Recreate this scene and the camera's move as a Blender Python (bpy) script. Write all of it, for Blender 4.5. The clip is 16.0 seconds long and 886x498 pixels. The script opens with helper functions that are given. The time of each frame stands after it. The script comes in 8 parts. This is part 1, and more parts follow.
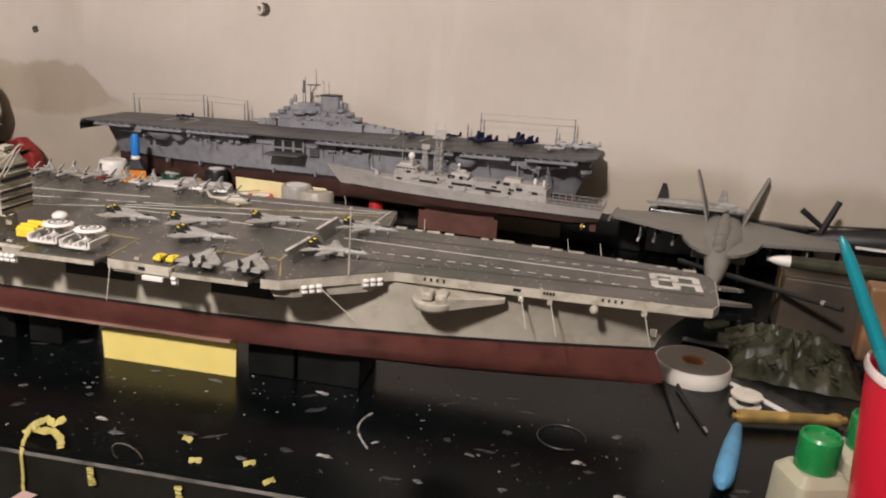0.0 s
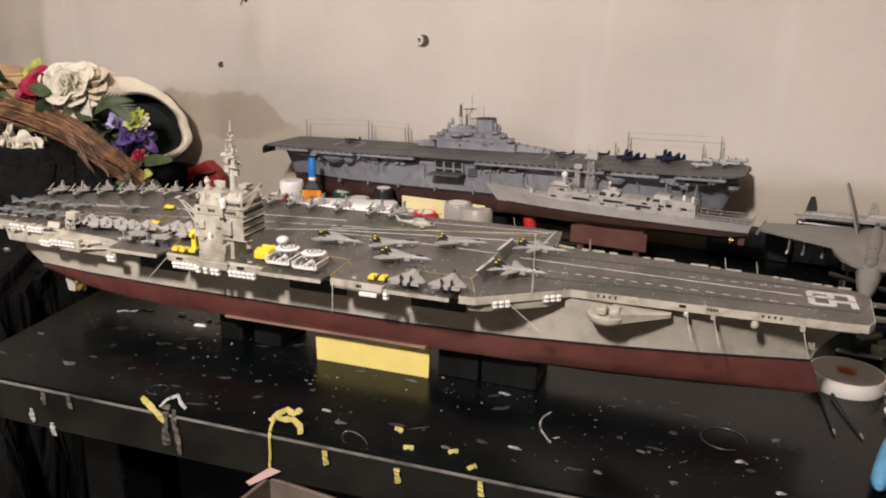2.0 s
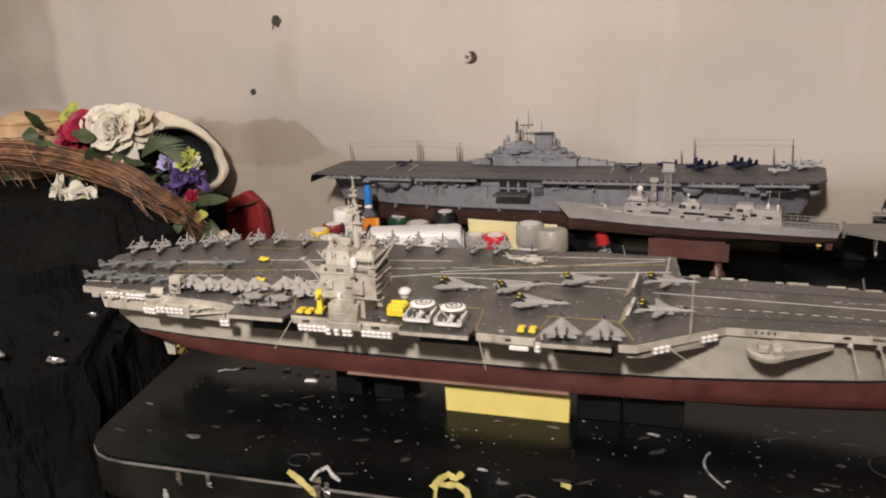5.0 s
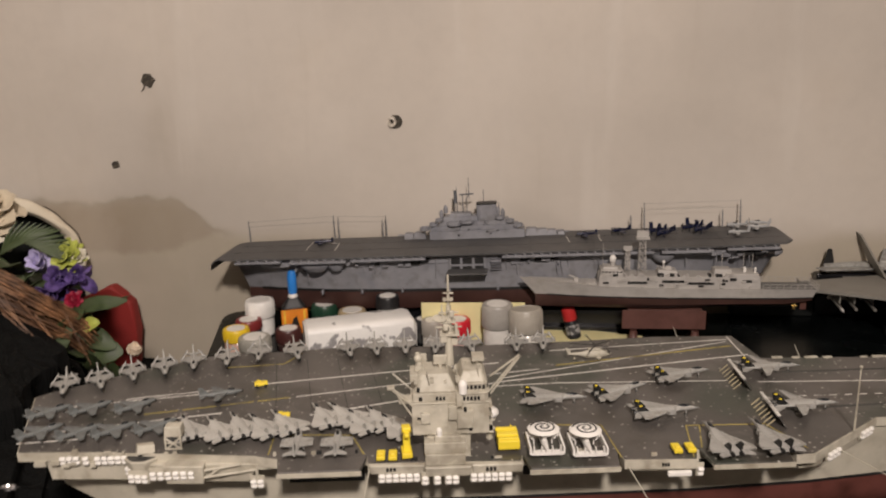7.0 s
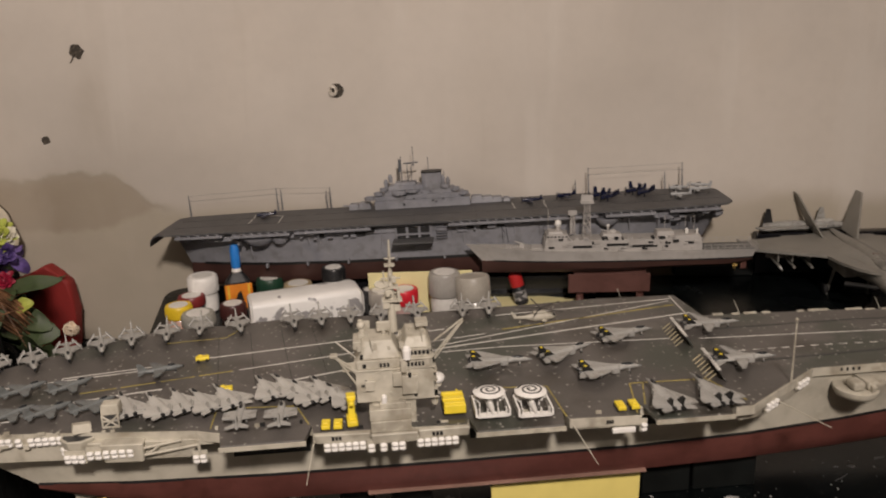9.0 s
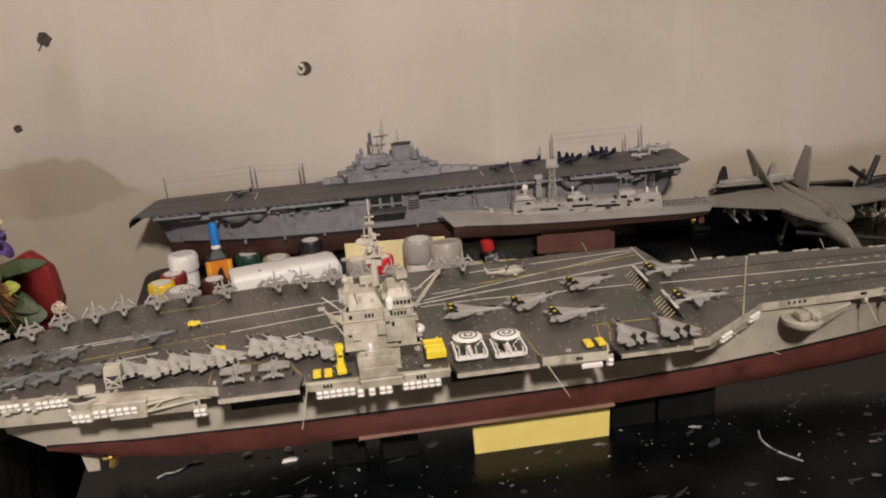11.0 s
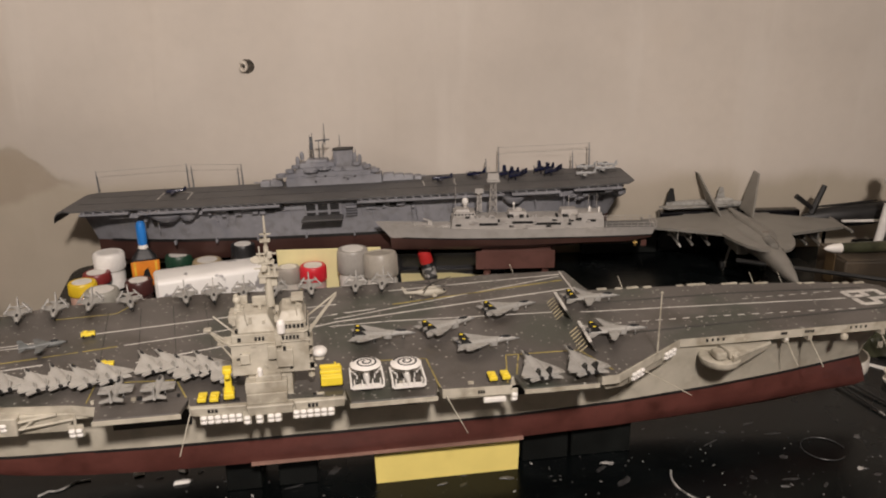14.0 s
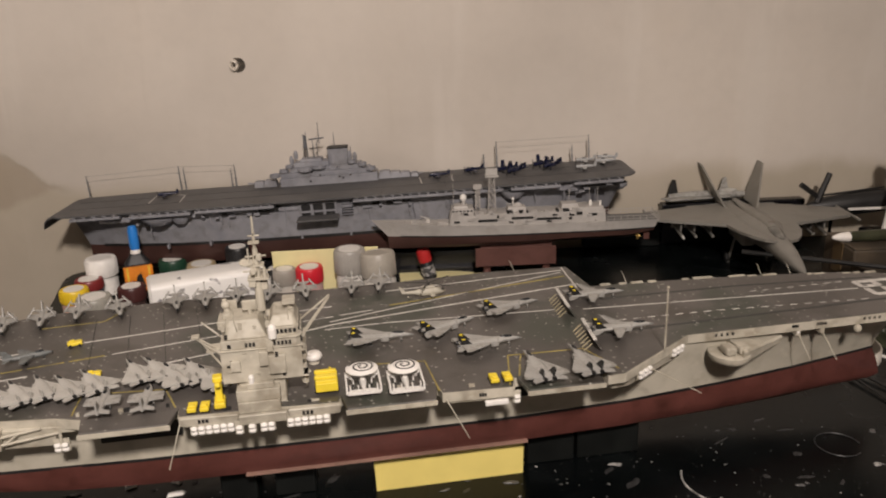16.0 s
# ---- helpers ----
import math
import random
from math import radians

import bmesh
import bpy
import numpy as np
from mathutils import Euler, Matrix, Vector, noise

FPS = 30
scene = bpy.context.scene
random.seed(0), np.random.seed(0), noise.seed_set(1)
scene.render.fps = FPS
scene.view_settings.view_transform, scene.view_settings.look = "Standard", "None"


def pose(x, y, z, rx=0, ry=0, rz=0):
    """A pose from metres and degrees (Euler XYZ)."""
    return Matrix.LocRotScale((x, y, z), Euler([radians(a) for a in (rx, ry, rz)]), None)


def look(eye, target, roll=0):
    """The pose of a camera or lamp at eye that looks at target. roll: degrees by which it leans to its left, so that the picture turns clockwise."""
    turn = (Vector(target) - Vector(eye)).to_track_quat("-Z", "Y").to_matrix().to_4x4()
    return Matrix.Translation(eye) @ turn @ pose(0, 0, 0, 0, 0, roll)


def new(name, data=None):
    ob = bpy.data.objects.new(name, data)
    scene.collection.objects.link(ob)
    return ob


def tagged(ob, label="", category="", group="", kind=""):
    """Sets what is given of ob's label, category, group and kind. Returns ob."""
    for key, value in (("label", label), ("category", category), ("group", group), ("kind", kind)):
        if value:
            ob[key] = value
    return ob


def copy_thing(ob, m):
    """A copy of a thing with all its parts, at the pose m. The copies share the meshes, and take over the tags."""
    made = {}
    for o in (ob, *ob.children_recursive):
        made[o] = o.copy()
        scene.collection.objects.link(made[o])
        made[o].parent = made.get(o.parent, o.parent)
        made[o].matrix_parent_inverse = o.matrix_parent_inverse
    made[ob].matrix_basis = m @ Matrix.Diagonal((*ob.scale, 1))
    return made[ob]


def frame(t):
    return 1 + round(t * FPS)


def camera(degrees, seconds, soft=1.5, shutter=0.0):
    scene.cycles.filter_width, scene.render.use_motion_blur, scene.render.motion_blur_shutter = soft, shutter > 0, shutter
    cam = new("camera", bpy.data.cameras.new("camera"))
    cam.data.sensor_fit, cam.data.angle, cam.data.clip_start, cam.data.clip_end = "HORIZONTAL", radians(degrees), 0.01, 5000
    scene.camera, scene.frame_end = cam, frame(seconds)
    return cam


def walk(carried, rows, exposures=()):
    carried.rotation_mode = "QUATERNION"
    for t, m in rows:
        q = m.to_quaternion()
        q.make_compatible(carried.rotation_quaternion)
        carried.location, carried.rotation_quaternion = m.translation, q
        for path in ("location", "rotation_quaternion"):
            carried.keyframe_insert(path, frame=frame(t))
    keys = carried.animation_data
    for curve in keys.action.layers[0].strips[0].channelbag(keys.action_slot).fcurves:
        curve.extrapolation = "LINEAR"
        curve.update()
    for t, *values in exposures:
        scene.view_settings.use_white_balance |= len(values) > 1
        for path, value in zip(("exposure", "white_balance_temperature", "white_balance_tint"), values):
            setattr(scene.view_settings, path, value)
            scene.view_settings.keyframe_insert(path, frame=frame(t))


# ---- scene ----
# camera and its walk: seconds, eye, yaw, pitch, roll
cam = camera(58.37, 16.0, soft=2.0, shutter=0.5)
ROWS = [
    (0, 0.7129, -1.2194, 0.3276, 16.91, -16.65, 4.07),
    (0.5, 0.7071, -1.2394, 0.3461, 17.35, -17.54, 2.43),
    (1, 0.6916, -1.2718, 0.3695, 20.12, -17.34, 1.73),
    (1.5, 0.6925, -1.3053, 0.3721, 25.61, -17.15, 0.42),
    (2, 0.6950, -1.3229, 0.3722, 25.97, -17.05, 1.25),
    (2.5, 0.7133, -1.3195, 0.3813, 26.00, -16.97, 1.53),
    (3, 0.7118, -1.3028, 0.3809, 25.90, -16.67, 0.96),
    (3.5, 0.6945, -1.2853, 0.3810, 25.41, -16.87, 1.33),
    (4, 0.6707, -1.2805, 0.4051, 23.95, -16.97, 0.57),
    (4.5, 0.6032, -1.3307, 0.4189, 25.01, -17.63, -2.51),
    (4.7, 0.5798, -1.3552, 0.4213, 24.96, -17.74, -2.55),
    (6.8, 0.2131, -1.2784, 0.4172, 6.58, -15.74, -0.37),
    (7, 0.2091, -1.2708, 0.4210, 6.04, -14.10, -1.26),
    (7.5, 0.1896, -1.2662, 0.4063, 4.72, -13.62, -1.30),
    (8, 0.1787, -1.2667, 0.4098, 4.13, -14.12, -0.65),
    (8.5, 0.2079, -1.2560, 0.4178, 3.47, -15.36, -1.11),
    (9, 0.2162, -1.2642, 0.4121, 2.45, -16.11, -1.88),
    (9.2, 0.2208, -1.2690, 0.4181, 2.29, -16.30, -2.70),
    (11.3, 0.2116, -1.3146, 0.4049, 0.12, -17.65, -3.78),
    (11.5, 0.2197, -1.3115, 0.4046, -0.02, -17.61, -3.68),
    (12, 0.2339, -1.2977, 0.4043, -0.76, -17.53, -2.24),
    (12.5, 0.2574, -1.2722, 0.4159, -1.41, -17.48, -0.69),
    (13, 0.2753, -1.2472, 0.4104, -1.44, -17.39, -0.81),
    (13.5, 0.2706, -1.2744, 0.4110, -1.31, -17.57, -0.87),
    (14, 0.2700, -1.2791, 0.4135, -1.62, -17.75, -0.60),
    (14.5, 0.2893, -1.2744, 0.4178, -1.79, -17.79, -0.52),
    (15, 0.2963, -1.2675, 0.4004, -1.81, -17.68, -1.41),
    (15.5, 0.2858, -1.2679, 0.4049, -2.15, -17.98, -1.71),
    (16, 0.2741, -1.2557, 0.4059, -1.53, -17.90, -1.92),
]
walk(cam, [(t, pose(x, y, z, 90 + pitch, 0, yaw) @ pose(0, 0, 0, 0, 0, roll)) for t, x, y, z, yaw, pitch, roll in ROWS],
     [(0.0, -0.07, 6300, 14), (0.5, 0.13, 6200, 14), (1.0, 0.09, 6200, 14), (1.5, 0.06, 6250, 14), (2.5, 0.06, 6250, 14), (4.5, -0.08, 6300, 14), (7.0, -0.46, 6600, 13), (7.5, -0.60, 6650, 13), (9.0, -0.62, 6600, 13), (11.5, -0.39, 6550, 13), (16.0, -0.43, 6550, 13)])
# ---- world and light ----
world = bpy.data.worlds.new("world")
scene.world = world
world.use_nodes = True
world.node_tree.nodes["Background"].inputs[0].default_value = (1.0, 0.86, 0.72, 1)
world.node_tree.nodes["Background"].inputs[1].default_value = 0.065


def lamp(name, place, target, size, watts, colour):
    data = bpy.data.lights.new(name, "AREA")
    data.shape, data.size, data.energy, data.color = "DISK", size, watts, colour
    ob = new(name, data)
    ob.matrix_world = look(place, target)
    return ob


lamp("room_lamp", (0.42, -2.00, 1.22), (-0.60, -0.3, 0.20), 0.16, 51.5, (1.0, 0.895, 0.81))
lamp("side_lamp", (-2.00, -1.75, 0.36), (0.1, -0.1, 0.15), 0.20, 5.0, (1.0, 0.895, 0.81))
scene.view_settings.exposure = 0.0


# ---- materials ----
def mat(name, col, rough=0.6, metal=0.0, var=0.2, scale=25.0, fine=300.0, bump=0.1, second=None, cut=(0.5, 0.6), second_scale=None,
        specks=None, coat=0.0, emit=0.0, piece=0.0, grime=0.0):
    """A base colour that drifts at two sizes, an optional second colour in patches, fine relief and uneven gloss."""
    m = bpy.data.materials.new(name)
    m.use_nodes = True
    nt = m.node_tree
    b = nt.nodes["Principled BSDF"]
    link = nt.links.new
    co = nt.nodes.new("ShaderNodeTexCoord").outputs["Object"]

    def nz(s, detail=4.0):
        n = nt.nodes.new("ShaderNodeTexNoise")
        n.inputs["Scale"].default_value, n.inputs["Detail"].default_value = s, detail
        link(co, n.inputs["Vector"])
        return n.outputs["Fac"]

    def mth(op, a, v):
        n = nt.nodes.new("ShaderNodeMath")
        n.operation = op
        for i, q in enumerate((a, v)):
            if hasattr(q, "links"):
                link(q, n.inputs[i])
            else:
                n.inputs[i].default_value = q
        return n.outputs[0]

    def ramp(f, lo, hi):
        n = nt.nodes.new("ShaderNodeMapRange")
        n.inputs["From Min"].default_value, n.inputs["From Max"].default_value = lo, hi
        n.interpolation_type = "SMOOTHSTEP"
        link(f, n.inputs["Value"])
        return n.outputs[0]

    def mix(f, a, c):
        n = nt.nodes.new("ShaderNodeMix")
        n.data_type = "RGBA"
        link(f, n.inputs[0])
        for i, q in ((6, a), (7, c)):
            if hasattr(q, "links"):
                link(q, n.inputs[i])
            else:
                n.inputs[i].default_value = (*q, 1)
        return n.outputs[2]

    big, small = nz(scale), nz(fine, 3.0)
    lo = tuple(c * (1 - var) for c in col)
    hi = tuple(min(1, c * (1 + var)) for c in col)
    c = mix(ramp(big, 0.3, 0.7), lo, hi)
    if second:
        c = mix(ramp(nz(second_scale or scale * 0.6, 5.0), *cut), c, second)
    c = mix(mth("MULTIPLY", ramp(small, 0.35, 0.75), 0.35 * min(1, var * 3)), c, tuple(x * 0.72 for x in col))
    if grime:
        c = mix(mth("MULTIPLY", ramp(nz(scale * 2.2, 7.0), 0.46, 0.70), grime), c, tuple(x * k for x, k in zip(col, (0.42, 0.38, 0.32))))
        c = mix(mth("MULTIPLY", ramp(nz(scale * 5.0, 4.0), 0.58, 0.72), grime * 0.6), c, tuple(min(1.0, x * 1.45) for x in col))
    for density, radius, tint, gate in (specks or ()):
        v = nt.nodes.new("ShaderNodeTexVoronoi")
        v.inputs["Scale"].default_value = density
        link(co, v.inputs["Vector"])
        near = ramp(v.outputs["Distance"], radius, radius * 0.5)
        c = mix(mth("MULTIPLY", near, ramp(nz(scale * 2 + density * 0.02), gate, gate + 0.1)), c, tint)
    if piece:
        r = nt.nodes.new("ShaderNodeObjectInfo").outputs["Random"]
        h = nt.nodes.new("ShaderNodeHueSaturation")
        link(mth("ADD", mth("MULTIPLY", r, piece), 1 - piece / 2), h.inputs["Value"])
        link(c, h.inputs["Color"])
        c = h.outputs[0]
    link(c, b.inputs["Base Color"])
    link(mth("ADD", mth("MULTIPLY", big, 0.25), rough - 0.125), b.inputs["Roughness"])
    b.inputs["Metallic"].default_value = metal
    b.inputs["Coat Weight"].default_value = coat
    if emit:
        link(c, b.inputs["Emission Color"])
        b.inputs["Emission Strength"].default_value = emit
    if bump:
        n = nt.nodes.new("ShaderNodeBump")
        n.inputs["Strength"].default_value, n.inputs["Distance"].default_value = bump, 0.0008
        link(mth("ADD", small, mth("MULTIPLY", big, 1.5)), n.inputs["Height"])
        link(n.outputs[0], b.inputs["Normal"])
    return m


def wall_material():
    """Cream paint over old plaster: a darker taupe band low down, its edge rising in a hump, chips and smears."""
    m = mat("painted_plaster", (0.535, 0.486, 0.428), 0.75, var=0.10, scale=2.6, fine=50.0, bump=0.35)
    nt = m.node_tree
    link = nt.links.new
    b = nt.nodes["Principled BSDF"]
    paint = b.inputs["Base Color"].links[0].from_socket
    co = nt.nodes.new("ShaderNodeTexCoord").outputs["Object"]
    sep = nt.nodes.new("ShaderNodeSeparateXYZ")
    link(co, sep.inputs[0])
    X, Z = sep.outputs["X"], sep.outputs["Z"]

    def op(kind, a, v=0.0, w=None):
        n = nt.nodes.new("ShaderNodeMath")
        n.operation = kind
        for i, q in enumerate((a, v, w)):
            if q is None:
                continue
            if hasattr(q, "links"):
                link(q, n.inputs[i])
            else:
                n.inputs[i].default_value = q
        return n.outputs[0]

    def noise_of(scale, detail=5.0):
        n = nt.nodes.new("ShaderNodeTexNoise")
        n.inputs["Scale"].default_value, n.inputs["Detail"].default_value = scale, detail
        link(co, n.inputs["Vector"])
        return n.outputs["Fac"]

    def smooth(f, lo, hi):
        n = nt.nodes.new("ShaderNodeMapRange")
        n.interpolation_type = "SMOOTHSTEP"
        n.inputs["From Min"].default_value, n.inputs["From Max"].default_value = lo, hi
        link(f, n.inputs["Value"])
        return n.outputs[0]

    def blend(f, a, c):
        n = nt.nodes.new("ShaderNodeMix")
        n.data_type = "RGBA"
        link(f, n.inputs[0])
        for i, q in ((6, a), (7, c)):
            if hasattr(q, "links"):
                link(q, n.inputs[i])
            else:
                n.inputs[i].default_value = (*q, 1)
        return n.outputs[2]

    # a rough-edged patch of darker taupe low on the wall, its lower edge nearly level
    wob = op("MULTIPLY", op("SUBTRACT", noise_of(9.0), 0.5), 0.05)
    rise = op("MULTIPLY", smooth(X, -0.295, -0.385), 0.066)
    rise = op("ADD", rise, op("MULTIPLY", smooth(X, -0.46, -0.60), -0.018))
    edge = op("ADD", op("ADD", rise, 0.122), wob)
    low_band = smooth(op("SUBTRACT", edge, Z), -0.018, 0.018)
    low_band_col = blend(noise_of(14.0), (0.325, 0.281, 0.208), (0.445, 0.390, 0.297))
    c = blend(op("MULTIPLY", low_band, 0.70), paint, low_band_col)
    # the darker patch in the hump, and a grey smear by the upper hole
    fine = op("MULTIPLY", op("SUBTRACT", noise_of(40.0), 0.5), 0.018)
    floor_line = op("ADD", op("ADD", op("MULTIPLY", smooth(X, -0.43, -0.30), 0.034), 0.089), fine)
    hump_patch = op("MULTIPLY", smooth(op("SUBTRACT", op("ADD", edge, fine), Z), -0.004, 0.008), smooth(op("SUBTRACT", Z, floor_line), -0.006, 0.010))
    hump_patch = op("MULTIPLY", hump_patch, smooth(X, -0.285, -0.335))
    c = blend(op("MULTIPLY", hump_patch, op("ADD", op("MULTIPLY", noise_of(11.0), 0.6), 0.38)), c, (0.32, 0.265, 0.20))
    # a thin darker outline along the hump's edge
    hump_rim = op("MULTIPLY", smooth(op("ABSOLUTE", op("SUBTRACT", op("ADD", edge, fine), Z)), 0.008, 0.0), smooth(X, -0.270, -0.320))
    c = blend(op("MULTIPLY", hump_rim, op("ADD", op("MULTIPLY", noise_of(22.0), 0.7), 0.05)), c, (0.25, 0.205, 0.15))
    smear = op("MULTIPLY", smooth(op("ABSOLUTE", op("ADD", X, 0.388)), 0.05, 0.0), smooth(op("ABSOLUTE", op("SUBTRACT", Z, 0.31)), 0.11, 0.02))
    c = blend(op("MULTIPLY", smear, op("MULTIPLY", noise_of(16.0), 0.5)), c, (0.33, 0.28, 0.22))
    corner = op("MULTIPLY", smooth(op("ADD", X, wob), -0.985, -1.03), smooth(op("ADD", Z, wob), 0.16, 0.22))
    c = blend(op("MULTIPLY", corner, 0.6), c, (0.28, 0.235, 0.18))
    patch = op("MULTIPLY", smooth(noise_of(3.4, 7.0), 0.42, 0.64), 0.36)
    c = blend(op("MULTIPLY", patch, op("SUBTRACT", 1.0, low_band)), c, (0.585, 0.54, 0.486))
    # roller drags: long upright streaks, and pale trowel strokes that lean
    for turn, wide, long, lo, hi, much, tint in ((0.0, 7.0, 0.9, 0.50, 0.72, 0.13, (0.44, 0.39, 0.328)), (0.5, 12.0, 1.4, 0.56, 0.70, 0.35, (0.62, 0.58, 0.525)), (-0.35, 16.0, 2.2, 0.60, 0.74, 0.25, (0.42, 0.372, 0.314))):
        mp = nt.nodes.new("ShaderNodeMapping")
        mp.inputs["Rotation"].default_value = (0.0, turn, 0.0)
        mp.inputs["Scale"].default_value = (wide, 1.0, long)
        link(co, mp.inputs["Vector"])
        n = nt.nodes.new("ShaderNodeTexNoise")
        n.inputs["Scale"].default_value, n.inputs["Detail"].default_value = 1.0, 6.0
        link(mp.outputs[0], n.inputs["Vector"])
        c = blend(op("MULTIPLY", smooth(n.outputs["Fac"], lo, hi), much), c, tint)
    scuff = op("MULTIPLY", smooth(noise_of(5.0, 6.0), 0.56, 0.70), 0.30)
    c = blend(scuff, c, (0.50, 0.44, 0.37))
    link(c, b.inputs["Base Color"])
    return m


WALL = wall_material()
CEILING = mat("ceiling_paint", (0.74, 0.70, 0.65), 0.8, scale=4)
FLOOR = mat("dark_floor", (0.16, 0.135, 0.11), 0.7, scale=5, second=(0.10, 0.085, 0.07))
TABLE = mat("black_laminate", (0.0026, 0.0036, 0.0038), 0.25, var=0.4, scale=8, fine=220, bump=0.02, second=(0.0060, 0.0080, 0.0082), cut=(0.52, 0.75), second_scale=18,
            specks=((55.0, 0.10, (0.08, 0.08, 0.075), 0.54), (120.0, 0.12, (0.13, 0.13, 0.12), 0.56), (210.0, 0.14, (0.06, 0.06, 0.056), 0.50), (34.0, 0.16, (0.016, 0.018, 0.018), 0.50)))
TABLE.node_tree.nodes["Principled BSDF"].inputs["Specular IOR Level"].default_value = 0.20
TABLE_EDGE = mat("worn_black_edge", (0.0105, 0.0105, 0.0088), 0.45, var=0.4, scale=20, second=(0.018, 0.018, 0.015), cut=(0.55, 0.75))
TABLE_EDGE.node_tree.nodes["Principled BSDF"].inputs["Specular IOR Level"].default_value = 0.25
WORN = mat("worn_edge_line", (0.17, 0.16, 0.145), 0.5, var=0.4, scale=30, second=(0.05, 0.05, 0.05), cut=(0.5, 0.62))
DECK = mat("dark_deck_paint", (0.088, 0.080, 0.073), 0.44, var=0.30, scale=9, fine=500, bump=0.15, second=(0.042, 0.048, 0.037), cut=(0.45, 0.64), second_scale=11,
           specks=((150.0, 0.20, (0.38, 0.37, 0.33), 0.36), (60.0, 0.05, (0.40, 0.38, 0.34), 0.42)), grime=0.65)
DECK.node_tree.nodes["Principled BSDF"].inputs["Specular IOR Level"].default_value = 0.65
GREY = mat("haze_grey_plastic", (0.46, 0.43, 0.355), 0.55, var=0.12, scale=30, second=(0.30, 0.275, 0.22), cut=(0.52, 0.72), second_scale=35, grime=0.50)
CAMO = mat("weathered_grey_hull", (0.46, 0.43, 0.355), 0.5, var=0.10, scale=18, second=(0.31, 0.285, 0.23), cut=(0.56, 0.70), second_scale=13, grime=0.30)
RED_HULL = mat("hull_red", (0.106, 0.036, 0.029), 0.40, var=0.15, scale=30, second=(0.08, 0.028, 0.022), cut=(0.5, 0.7), grime=0.35)
KEEL_EDGE = mat("worn_keel_strip", (0.27, 0.16, 0.125), 0.5, var=0.2, scale=30)
STRUT = mat("dull_olive_strut", (0.32, 0.28, 0.18), 0.6, var=0.2, scale=60)
BLACK = mat("matt_black", (0.012, 0.012, 0.012), 0.5, var=0.3)
GLOSS_BLACK = mat("gloss_black", (0.010, 0.010, 0.012), 0.22, var=0.3)
WHITE = mat("white_plastic", (0.78, 0.76, 0.72), 0.45, var=0.06, grime=0.12)
LINE_WHITE = mat("chalky_white_paint", (0.55, 0.53, 0.49), 0.6, var=0.15, scale=60, second=(0.2, 0.19, 0.18), cut=(0.58, 0.72), second_scale=90)
SLOT = mat("worn_dark_slot", (0.045, 0.045, 0.043), 0.5, var=0.2, scale=60)
LINE_YELLOW = mat("dull_yellow_paint", (0.36, 0.29, 0.08), 0.6, var=0.2, scale=60, second=(0.12, 0.10, 0.05), cut=(0.5, 0.7), second_scale=80)
YELLOW = mat("yellow_paint", (0.80, 0.62, 0.04), 0.5, var=0.08, scale=80)
JET = mat("jet_grey", (0.33, 0.325, 0.305), 0.5, var=0.12, scale=90, second=(0.19, 0.19, 0.185), cut=(0.5, 0.7), piece=0.12, grime=0.50)
JET_PALE = mat("jet_pale_grey", (0.42, 0.41, 0.38), 0.5, var=0.10, scale=90, second=(0.28, 0.275, 0.26), cut=(0.52, 0.7), piece=0.14, grime=0.35)
JET_BLUE = mat("jet_blue_grey", (0.140, 0.150, 0.148), 0.5, var=0.12, scale=90, second=(0.115, 0.12, 0.126), cut=(0.5, 0.7), piece=0.12, grime=0.50)
CANOPY = mat("dark_canopy", (0.02, 0.022, 0.025), 0.15, var=0.2)
CARD = mat("yellow_card", (0.76, 0.63, 0.19), 0.6, var=0.05, scale=25, fine=160)
PALE_CARD = mat("pale_yellow_paper", (0.82, 0.74, 0.40), 0.7, var=0.05)
BROWN_PLATE = mat("brown_red_plastic", (0.115, 0.050, 0.040), 0.45, var=0.1, scale=30, grime=0.30)
ESSEX_DECK = mat("slate_deck_stain", (0.088, 0.087, 0.088), 0.6, var=0.16, scale=20, fine=400, second=(0.062, 0.062, 0.064), cut=(0.45, 0.7), second_scale=12, grime=0.30)
ESSEX_HULL = mat("blue_grey_hull", (0.235, 0.238, 0.258), 0.5, var=0.10, scale=30, second=(0.185, 0.19, 0.215), cut=(0.50, 0.70), second_scale=22, grime=0.38)
FRIG = mat("frigate_grey", (0.42, 0.40, 0.375), 0.5, var=0.06, scale=30, second=(0.36, 0.345, 0.325), cut=(0.5, 0.75), grime=0.22)
NAVY = mat("sea_blue", (0.011, 0.014, 0.038), 0.24, var=0.15, scale=80)
GOLD = mat("brass", (0.66, 0.46, 0.16), 0.44, 0.85, var=0.12, scale=80)


# ---- mesh helpers ----
def part(name, bm, material, parent=None, label="", smooth=False):
    """Links a bmesh as one mesh object under a thing or a part."""
    bmesh.ops.recalc_face_normals(bm, faces=bm.faces)
    me = bpy.data.meshes.new(name)
    bm.to_mesh(me)
    bm.free()
    me.materials.append(material)
    if smooth:
        for p in me.polygons:
            p.use_smooth = True
        me.set_sharp_from_angle(angle=radians(38))
    ob = new(name, me)
    if parent:
        ob.parent = parent
    return tagged(ob, label)


NEAR = pose(0.0141, -0.0248, 0, 0, 0, 1.047)  # the table stands a little askew to the wall
BASE = Matrix()


def thing(name, m, label, category, group="", kind=""):
    ob = new(name)
    ob.empty_display_size = 0.01
    ob.matrix_world = BASE @ m
    return tagged(ob, label, category, group, kind)


def solid(name, bm, material, m, label, category, group="", kind="", smooth=False):
    ob = part(name, bm, material, None, "", smooth)
    ob.matrix_world = BASE @ m
    return tagged(ob, label, category, group, kind)


B = bmesh.new


